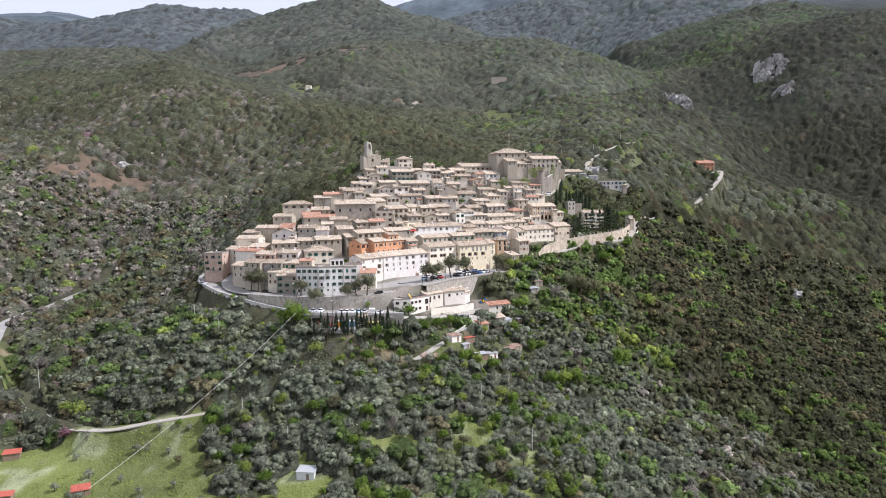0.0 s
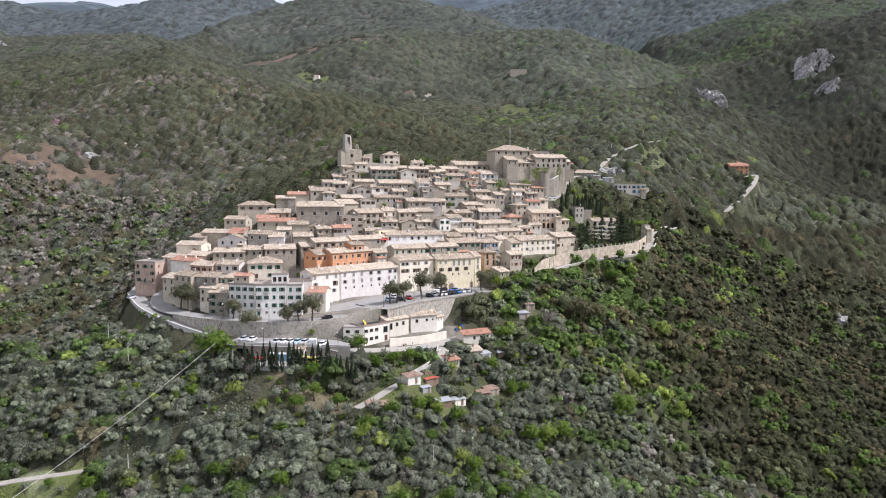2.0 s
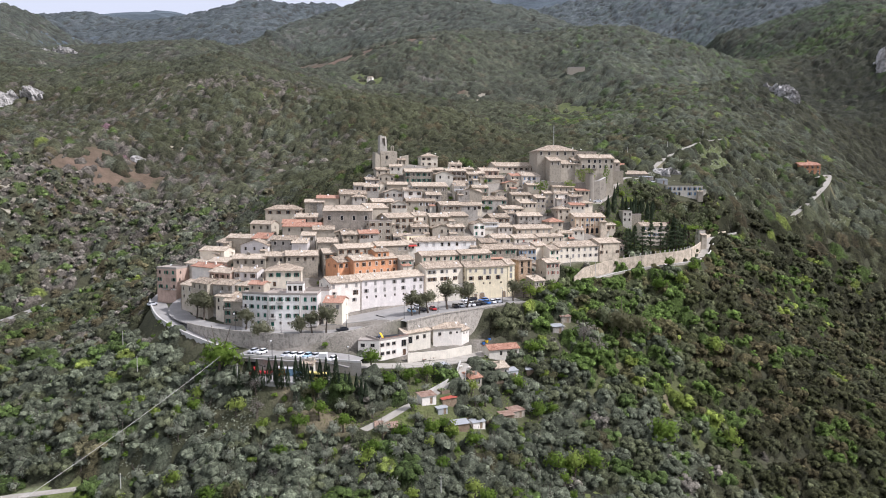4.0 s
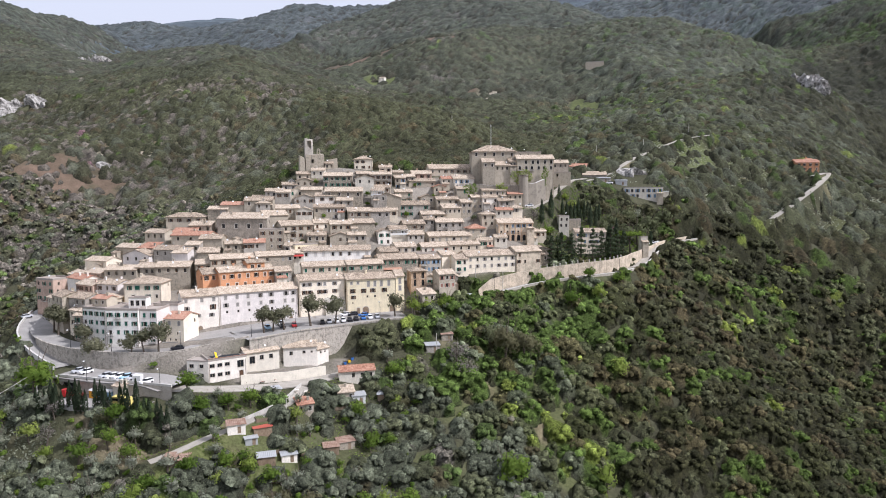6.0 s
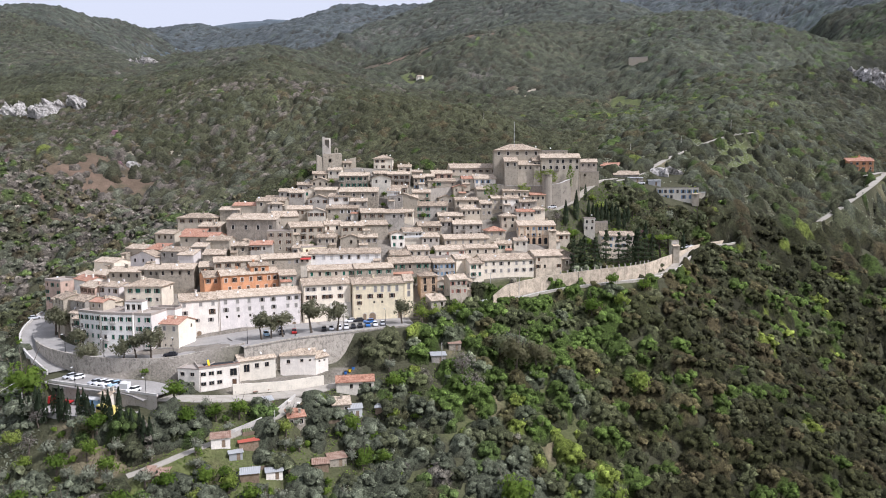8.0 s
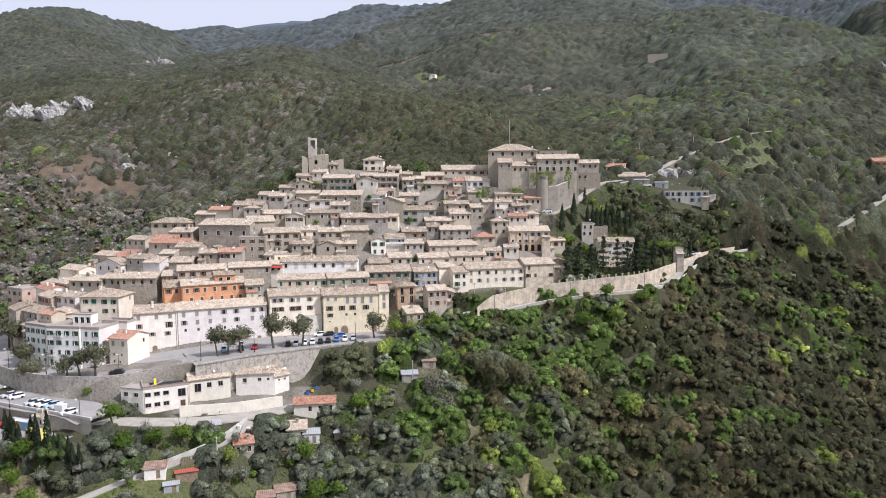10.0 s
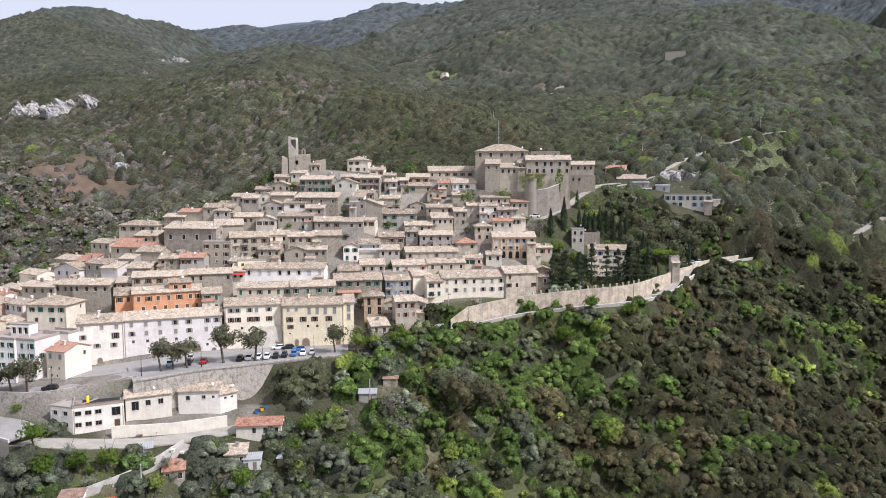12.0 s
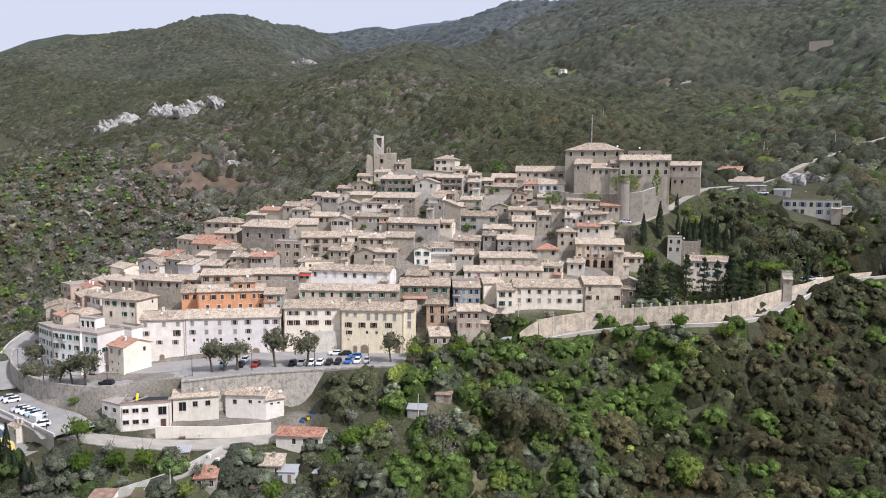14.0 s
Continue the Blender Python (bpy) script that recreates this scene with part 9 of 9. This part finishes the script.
# Pruned trees on the square and along the upper road
for _x, _y, _s in ((-53.5, 283.2, 1.0), (-40.2, 283.2, 0.85), (-36.4, 284.6, 0.85), (-32.2, 285.6, 1.0), (-60, 287, 1.0), (-81, 300, 1.15), (-85, 302.5, 1.1),
                   (-7.6, 305.5, 1.0), (-5.6, 307.6, 0.9), (-2.6, 309.6, 1.05), (3.2, 317.4, 1.25), (9.6, 322.6, 1.15), (26, 338.6, 0.95), (30, 346.5, 0.85)):
    tree("pruned", _x, _y, _s * 1.35, "pruned trees on the square", label="pruned dark-leaved tree in the paved square")
# Marked single trees on the slopes
for _kind, _x, _y, _s in (("green", -59.5, 266.5, 2.7), ("bright", 100, 308, 1.9), ("bright", 46, 265, 1.7), ("green", 51, 268, 1.8), ("green", 41, 262, 1.6), ("green", 74, 291, 2.3),
                          ("green", 29, 290, 1.3), ("bright", 104, 350, 1.9), ("bright", 33, 340, 1.4), ("bright", 36, 343, 1.2), ("green", 42, 350, 1.3), ("bright", 40, 348, 1.1),
                          ("brown", 66, 334, 2.5), ("brown", 72, 338, 2.2), ("bare", 52, 322, 2.3), ("bare", 56, 318, 1.9), ("dark", 60, 338, 2.0), ("green", 86, 372, 1.7),
                          ("bright", 96, 378, 1.5), ("green", 104, 392, 1.4), ("green", 92, 386, 1.3), ("pink", 100, 443, 1.1), ("bright", 79, 450, 1.0), ("bright", 124, 484, 1.4),
                          ("pink", -131, 232, 1.3), ("pink", -150, 262, 1.2), ("bright", -133, 246, 1.6), ("bright", -140, 250, 1.3), ("green", 2, 278, 1.2), ("green", -8, 270, 1.4),
                          ("green", -14, 273, 1.3), ("green", -3, 275, 1.2), ("bright", -62, 258, 1.0), ("olive", 20, 278, 1.1), ("olive", 32, 290, 1.2), ("green", 36, 284, 1.1), ("olive", 0, 262, 1.1),
                          ("olive", 24, 262, 1.2), ("green", 34, 310, 1.3), ("olive", 30, 316, 1.2), ("dark", 22, 318, 1.0), ("bright", 38, 300, 1.0), ("olive", 17, 276, 1.0), ("green", 18, 258, 1.2)):
    tree(_kind, _x, _y, _s)
# Trees and shrubs of the gardens under the terrace houses
for _i in range(16):
    for _j in range(18):
        _x, _y = -24 + _i * 4.6 + _dice.uniform(-1.8, 1.8), 256 + _j * 4.4 + _dice.uniform(-1.8, 1.8)
        _at = np.array([_x]), np.array([_y])
        if not clear_of_ways(*_at, 1.4)[0] or in_spots(*_at, GARDENS)[0] or _y > 286 + 0.9 * _x or _y < 270 - 0.35 * _x - 12 or (_x > 36 and _y > 312):
            continue
        _kind = _dice.choices(("green", "olive", "bright", "brown", "bare", "dark"), (5, 4, 0.8, 0.8, 0.8, 0.8))[0]
        if _dice.random() < 0.4:
            continue
        tree(_kind, _x, _y, _dice.uniform(0.5, 0.95), "garden trees and shrubs")
# Shrubs and creepers among the houses
for _x, _y, _s in SHRUBS:
    if _y < 336 and -30 < _x < 32:
        continue
    tree("green" if int(_x * 7) % 3 else "dark", _x, _y, _s, "shrubs among the houses", label="small green shrub between the village houses")


def ivy(x, y, z, yaw, w, h, kind, label):
    """Creeper on a wall: a mat of leaf clumps with a ragged edge."""
    rng = np.random.default_rng(int(abs(x) * 31 + z))
    n = int(w * h * 7)
    u, v = rng.uniform(-0.5, 0.5, n), rng.uniform(0, 1, n)
    ok = (np.abs(u * 2) ** 2 + np.abs(v * 2 - 1) ** 2 < 0.75 + 0.5 * value_noise(u * w / 1.5, v * h / 1.5, 8))
    u, v = u[ok] * w, v[ok] * h
    p = np.stack([u, -0.15 - 0.35 * rng.random(len(u)), v], 1)
    nrm = np.array([0, -1.0, 0.5]) + rng.normal(size=(len(u), 3)) * 0.35
    nrm /= np.linalg.norm(nrm, axis=1)[:, None]
    a = np.cross(nrm, rng.normal(size=(len(u), 3)))
    a /= np.linalg.norm(a, axis=1)[:, None]
    b = np.cross(nrm, a)
    s = rng.uniform(0.25, 0.5, (len(u), 1))
    quads = np.stack([p - a * s, p - b * s * 0.7, p + a * s, p + b * s * 0.7], 1)
    ob = new("ivy", cloud_mesh("ivy", quads, np.clip(rng.normal(0.5, 0.2, len(u)), 0, 1), LEAF[kind], np.repeat(nrm[:, None], 4, 1)))
    ob.matrix_basis = pose(x, y, z, 0, 0, yaw)
    return tagged(ob, label, "climbing plant")


ivy(58.5, 439.3, 78, 14, 11, 7.5, "bright", "yellow-green creeper over the castle facade")
ivy(50.5, 428.9, 73, 15, 6, 6, "bright", "yellow-green creeper hanging over the castle wall")
ivy(69.5, 441.6, 77, 14, 3.5, 10, "green", "green creeper climbing a castle corner")
ivy(36.5, 424.4, 72, 17, 7, 7, "green", "green bush overhanging the castle wall")
ivy(-62, 290.5, 22.5, -12, 4, 5, "green", "creeper on the retaining wall under the road")
ivy(-24, 290.5, 22.5, 35, 5, 4, "brown", "dry creeper on the retaining wall")
ivy(22, 330.0, 23.5, 40, 9, 6, "green", "green creeper over the end of the square's wall")

# ---------------------------------------------------------------- cars, poles, dishes and rocks
def car_body(l=3.9, w=1.65):
    """A rounded hatchback body shell."""
    rows = [(-l / 2, 0.35, 0.72, 0.80), (-l / 2 + 0.15, 0.25, 0.86, 0.92), (-l * 0.22, 0.22, 0.93, 1.0), (l * 0.1, 0.22, 0.94, 1.0), (l / 2 - 0.5, 0.22, 0.95, 1.0), (l / 2 - 0.08, 0.28, 0.9, 0.93), (l / 2, 0.4, 0.75, 0.82)]
    s = Shape()
    rings = []
    for x, low, high, k in rows:
        a = w / 2 * k
        rings.append([(x, -a * 0.94, low), (x, a * 0.94, low), (x, a, (low + high) / 2), (x, a * 0.9, high), (x, -a * 0.9, high), (x, -a, (low + high) / 2)])
    for p, q in zip(rings, rings[1:]):
        for i in range(6):
            s.face(p[i], q[i], q[(i + 1) % 6], p[(i + 1) % 6])
    s.face(*rings[0][::-1]).face(*rings[-1])
    return s


def car_cabin(l=3.9, w=1.65):
    a, b = w / 2 * 0.86, w / 2 * 0.72
    return Shape().hull([(-l * 0.24, -a, 0.9), (l * 0.44, -a, 0.9), (l * 0.44, a, 0.9), (-l * 0.24, a, 0.9)], [(-l * 0.08, -b, 1.4), (l * 0.36, -b, 1.38), (l * 0.36, b, 1.38), (-l * 0.08, b, 1.4)])


def wheel():
    s = Shape()
    ring = [(math.cos(2 * math.pi * k / 10) * 0.3, math.sin(2 * math.pi * k / 10) * 0.3) for k in range(10)]
    return s.hull([(x, -0.1, z + 0.3) for x, z in ring], [(x, 0.1, z + 0.3) for x, z in ring])


RUBBER = plain("tyre_rubber", (0.02, 0.02, 0.02), 0.8)
PAINT = {c: plain("car_paint_" + c, v, 0.3) for c, v in {"white": (0.75, 0.75, 0.75), "silver": (0.45, 0.46, 0.48), "black": (0.02, 0.02, 0.025), "blue": (0.05, 0.15, 0.40),
                                                       "red": (0.40, 0.03, 0.03), "pale blue": (0.35, 0.50, 0.62), "yellow": (0.62, 0.52, 0.16), "green": (0.05, 0.16, 0.09)}.items()}


def car(x, y, z, yaw, colour, size=1.0):
    ob = thing("car", pose(x, y, z, 0, 0, yaw) @ Matrix.Scale(size, 4), "parked " + colour + " hatchback car on the asphalt", "car", "parked cars")
    part("body", car_body, PAINT[colour], ob, key=("car", colour))
    cab = part("cabin", car_cabin, GLASS, ob, key="cabin")
    part("roof_panel", lambda: Shape().box(-0.3, 1.38, -0.56, 0.56, 1.385, 1.43), PAINT[colour], cab, key=("car_roof", colour))
    for wx in (-1.2, 1.2):
        for wy in (-0.74, 0.74):
            part("wheel", wheel, RUBBER, ob, at=pose(wx, wy, 0), key="wheel")
    return ob


for _x, _y, _c in ((-53, 276.5, "silver"), (-50, 276.2, "white"), (-41.2, 273.6, "silver"), (-39, 273.6, "white"), (-36.8, 273.6, "white"), (-34.4, 273.6, "pale blue"), (-32, 273.4, "silver"), (-25.6, 270.6, "white")):
    car(_x, _y, 22.76, 68 + (_x * 3) % 9, _c)
for _x, _y, _yaw, _c in ((-27.6, 288.4, 28, "black"), (-8.6, 309.6, 130, "pale blue"), (-4.8, 312.5, 125, "black"), (-1.8, 315.0, 120, "red"), (5.6, 321.2, 118, "black"), (7.4, 322.8, 118, "silver"),
                          (9.4, 324.4, 118, "white"), (11.2, 326, 118, "white"), (13, 327.6, 118, "black"), (14.6, 329.5, 118, "black"), (7.8, 336.4, 40, "white"), (10.2, 337.8, 40, "black"),
                          (14.6, 337, 35, "blue"), (16.4, 331.6, 118, "blue"), (18.4, 333.2, 118, "white"), (20.4, 335, 118, "silver"), (-7.6, 316.5, 125, "silver")):
    car(_x, _y, 28.1 if _x < -20 else 31.0, _yaw, _c)
car(-111, 318, 29.3, 250, "silver")
car(-96, 318, 30.4, 255, "blue")
car(-97, 330, 33.1, 262, "white")
car(64, 424, 67.6, 10, "white")
for _x, _y, _c in ((117.5, 449.5, "white"), (120, 452.5, "silver"), (122, 455, "white")):
    car(_x, _y, float(land_height(_x, _y)) + 0.1, 60, _c)
car(99.5, 486.5, float(land_height(99.5, 486.5)) + 0.05, 10, "white")

# The yard: a yellow minibus, a red lorry, kiosks and a pump house
bus = thing("minibus", pose(-28, 263.6, 18.45, 0, 0, 175), "yellow minibus parked in the yard", "minibus")
part("body", Shape().hull([(-2.9, -1.05, 0.4), (2.9, -1.05, 0.4), (2.9, 1.05, 0.4), (-2.9, 1.05, 0.4)], [(-2.5, -0.95, 2.5), (2.85, -0.95, 2.5), (2.85, 0.95, 2.5), (-2.5, 0.95, 2.5)]), PAINT["yellow"], bus)
for _a, _b in ((-2.2, -1.05), (-0.97, 0.18), (0.26, 1.41), (1.49, 2.6)):
    part("window", Shape().box(_a, _b, -1.04, 1.04, 1.45, 2.15), GLASS, bus)
for _wx in (-1.9, 1.8):
    for _wy in (-0.95, 0.95):
        part("wheel", wheel, RUBBER, bus, at=pose(_wx, _wy, 0), key="wheel")
lorry = thing("lorry", pose(-46.5, 266.8, 18.45, 0, 0, 6), "red flatbed lorry with a folded crane", "lorry")
part("cab", Shape().hull([(-3.4, -1, 0.5), (-1.7, -1, 0.5), (-1.7, 1, 0.5), (-3.4, 1, 0.5)], [(-3.1, -0.95, 2.4), (-1.7, -0.95, 2.4), (-1.7, 0.95, 2.4), (-3.1, 0.95, 2.4)]), PAINT["red"], lorry)
part("bed", Shape().box(-1.6, 3.2, -1.05, 1.05, 0.8, 1.2), PAINT["red"], lorry)
part("crane", Shape().rod((-1.4, 0, 1.1), (-1.2, 0, 3.4), 0.14).rod((-1.2, 0, 3.4), (1.4, 0, 2.6), 0.1), IRON, lorry)
for _wx in (-2.6, 1.2, 2.2):
    for _wy in (-0.95, 0.95):
        part("wheel", wheel, RUBBER, lorry, at=pose(_wx, _wy, 0), key="wheel")
PANEL_ORANGE, PANEL_BLUE = plain("orange_panel", (0.65, 0.30, 0.03), 0.5), plain("blue_panel", (0.25, 0.40, 0.55), 0.5)
for _x, _w, _mat, _words in ((-40.8, 2.2, PANEL_ORANGE, "orange service kiosk against the garage wall"), (-36.9, 4.6, PANEL_BLUE, "blue and red service kiosk with a pale roof")):
    kiosk = thing("kiosk", pose(_x, 268.3, 18.45, 0, 0, -4), _words, "kiosk")
    part("body", Shape().box(-_w / 2, _w / 2, -0.8, 0.8, 0, 2.1), _mat, kiosk)
    part("roof", Shape().hull([(-_w / 2 - 0.2, -1.1, 2.1), (_w / 2 + 0.2, -1.1, 2.1), (_w / 2 + 0.2, 0.9, 2.3), (-_w / 2 - 0.2, 0.9, 2.3)], [(-_w / 2 - 0.2, -1.1, 2.25), (_w / 2 + 0.2, -1.1, 2.25), (_w / 2 + 0.2, 0.9, 2.45), (-_w / 2 - 0.2, 0.9, 2.45)]), DISH, kiosk)
house(-32.2, 267.4, 22.4, -4, 3.6, 3.0, 3.8, "pale", "gable", 1, 1, "none", "", name="pump_house", label="small pale pump house in the yard", win=(0.8, 1.2))
box = thing("cabinet", pose(-28.6, 271, 22.75, 0, 0, 5), "white sheet-metal cabinet on the car park", "cabinet")
part("body", Shape().hull([(-1.2, -0.8, 0), (1.2, -0.8, 0), (1.2, 0.8, 0), (-1.2, 0.8, 0)], [(-1.2, -0.8, 2.1), (1.2, -0.8, 2.1), (1.2, 0.8, 2.3), (-1.2, 0.8, 2.3)]), DISH, box)


def pole(x, y, h=8.0, arm=True, z=None):
    ob = thing("utility_pole", pose(x, y, float(land_height(x, y)) if z is None else z), "grey concrete utility pole on the slope", "pole", "utility poles")
    part("mast", lambda: Shape().tube(0, 0, -0.5, h, 0.15, 0.1, 7), CONCRETE, ob, key=("mast", h))
    if arm:
        part("crossarm", lambda: Shape().box(-0.7, 0.7, -0.05, 0.05, h - 0.6, h - 0.48).tube(-0.6, 0, h - 0.48, h - 0.25, 0.05, 0.05, 5).tube(0.6, 0, h - 0.48, h - 0.25, 0.05, 0.05, 5), IRON, ob, key=("arm", h))
    return ob


for _x, _y in ((-90, 272.8), (-105.8, 290.2), (-157.5, 263.6), (-69, 229.9), (-50.7, 215.8), (12.3, 235.1), (27.6, 217.6), (-50, 258), (44.4, 324.8), (59.5, 372.7), (48.9, 371.5), (92, 540), (120, 556), (150, 590), (-20, 640), (14, 276)):
    pole(_x, _y)
cable = thing("overhead_cable", pose(0, 0, 0), "long sagging overhead cable across the valley slope", "cable")
_a, _b = Vector((-57, 262, 25)), Vector((-95, 178, -6.5))
_s = Shape()
for _k in range(25):
    _p = _a.lerp(_b, _k / 24) - Vector((0, 0, 14 * (_k / 24) * (1 - _k / 24) * 0.6))
    _s.v += [(_p.x + 0.064, _p.y - 0.029, _p.z), (_p.x, _p.y, _p.z + 0.07), (_p.x - 0.064, _p.y + 0.029, _p.z), (_p.x, _p.y, _p.z - 0.07)]
_s.f += [(4 * k + j, 4 * k + (j + 1) % 4, 4 * k + 4 + (j + 1) % 4, 4 * k + 4 + j) for k in range(24) for j in range(4)]
_s.f += [(3, 2, 1, 0), (96, 97, 98, 99)]
part("wire", _s, CONCRETE, cable)

# Satellite dishes on the roofs
_cup = Shape()
_rings = [[(r * math.cos(2 * math.pi * k / 12), -0.35 * (r * r) * -1 - 0.18, r * math.sin(2 * math.pi * k / 12)) for k in range(12)] for r in (0.06, 0.22, 0.38)]
for _p, _q in zip(_rings, _rings[1:]):
    for _k in range(12):
        _cup.face(_p[_k], _q[_k], _q[(_k + 1) % 12], _p[(_k + 1) % 12])
_cup.face(*_rings[0])
dish = thing("satellite_dish", pose(0, 0, -200), "round white satellite dish on a house roof", "dish", "satellite dishes")
part("dish", _cup, DISH, dish, at=pose(0, 0, 0.75, -25, 0, 0))
part("arm", Shape().rod((0, 0.05, -0.7), (0, 0.05, 0.7), 0.03).rod((0, 0, 0.6), (0, -0.45, 0.75), 0.015), IRON, dish)
_dice = random.Random(11)
_first = True
for _home, _w, _d, _h, _roof in HOMES:
    if _roof not in ("gable", "mono", "hip", "terrace", "flat") or _dice.random() < 0.55 or _home.location.y > 470:
        continue
    _spot = _home.matrix_basis @ pose(_dice.uniform(-0.45, 0.45) * _w, _dice.uniform(0.6, 2.0), _h + 0.7, 0, 0, _dice.uniform(-40, 40))
    if _first:
        dish.matrix_basis, _first = _spot, False
    else:
        copy_thing(dish, _spot)


def outcrop(x, y, across, up, mat, label, seed):
    """A broken rock face that stands out of a slope: jagged ribs, with gaps where the scrub grows."""
    n, m = max(10, int(across / 1.3)), max(8, int(up / 1.2))
    u, v = np.meshgrid(np.linspace(-0.5, 0.5, n), np.linspace(-0.5, 0.5, m))
    px, py = x + u * across, y + v * up
    z = ground_height(px, py)
    edge = np.clip(1 - (np.abs(u * 2) ** 2.5 + np.abs(v * 2) ** 2.5), 0, 1)
    ribs = 1 - np.abs(value_noise(px / 4.5 + z / 9, z / 7, seed))
    fine = value_noise(px / 1.7, py / 1.5, seed + 1)
    gaps = smoothstep(-0.35, 0.1, value_noise(px / 9, py / 8, seed + 2) + 0.35 * fine)
    tall = min(8.0, up * 0.22) + (3.5 if y > 560 else 1.6 if y > 480 else 0.4)
    lift = edge ** 0.6 * gaps * tall * (0.45 + 0.75 * ribs + 0.28 * fine) - 1.6
    verts = np.stack([px + fine * 0.7, py - lift * 0.7, z + lift * 0.9], -1).reshape(-1, 3)
    i = (np.arange(m - 1)[:, None] * n + np.arange(n - 1)[None, :]).ravel()
    ob = mesh_object("rock_outcrop", verts.tolist(), np.stack([i, i + 1, i + n + 1, i + n], 1).tolist(), mat)
    return tagged(ob, label, "rock")


LIMESTONE = material("grey_limestone", [(0.40, (0.10, 0.097, 0.088)), (0.5, (0.33, 0.315, 0.29)), (0.62, (0.50, 0.48, 0.45))], 0.35, 0.9, 0.95, 0.8, bump_distance=0.4)
for _k, (_x, _y, _a, _u) in enumerate(ROCKS):
    outcrop(_x, _y, _a, _u, LIMESTONE, "pale grey limestone outcrop on the hillside", 50 + _k * 5)


def street_lamp(x, y, z, yaw):
    ob = thing("street_lamp", pose(x, y, z, 0, 0, yaw), "dark iron street lamp on the edge of the square", "street lamp", "street lamps")
    part("pole", lambda: Shape().tube(0, 0, 0, 5.6, 0.09, 0.05, 7).tube(0, 0, 0, 0.6, 0.16, 0.12, 7), IRON, ob, key="lamp_pole")
    part("arm", lambda: Shape().rod((0, 0, 5.5), (0, -0.9, 5.9), 0.035), IRON, ob, key="lamp_arm")
    part("lantern", lambda: Shape().hull([(-0.12, -1.1, 5.6), (0.12, -1.1, 5.6), (0.12, -0.7, 5.6), (-0.12, -0.7, 5.6)], [(-0.2, -1.2, 5.85), (0.2, -1.2, 5.85), (0.2, -0.65, 5.95), (-0.2, -0.65, 5.95)]), DISH, ob, key="lamp_head")


for _x, _y, _z, _a in ((-9.5, 300.5, 30.3, 220), (0.5, 311.5, 30.95, 220), (11.5, 323.5, 30.95, 220), (22, 333.5, 31.1, 220), (-26, 287.6, 28.2, 30), (-46, 282.3, 27.9, 0), (-62, 284, 27.9, -10), (-44, 269.4, 22.8, 0), (-20, 268.8, 22, 0), (57, 368, 35.8, 230), (80, 383.5, 39.5, 215), (104, 397.5, 41.5, 210)):
    street_lamp(_x, _y, _z, _a)
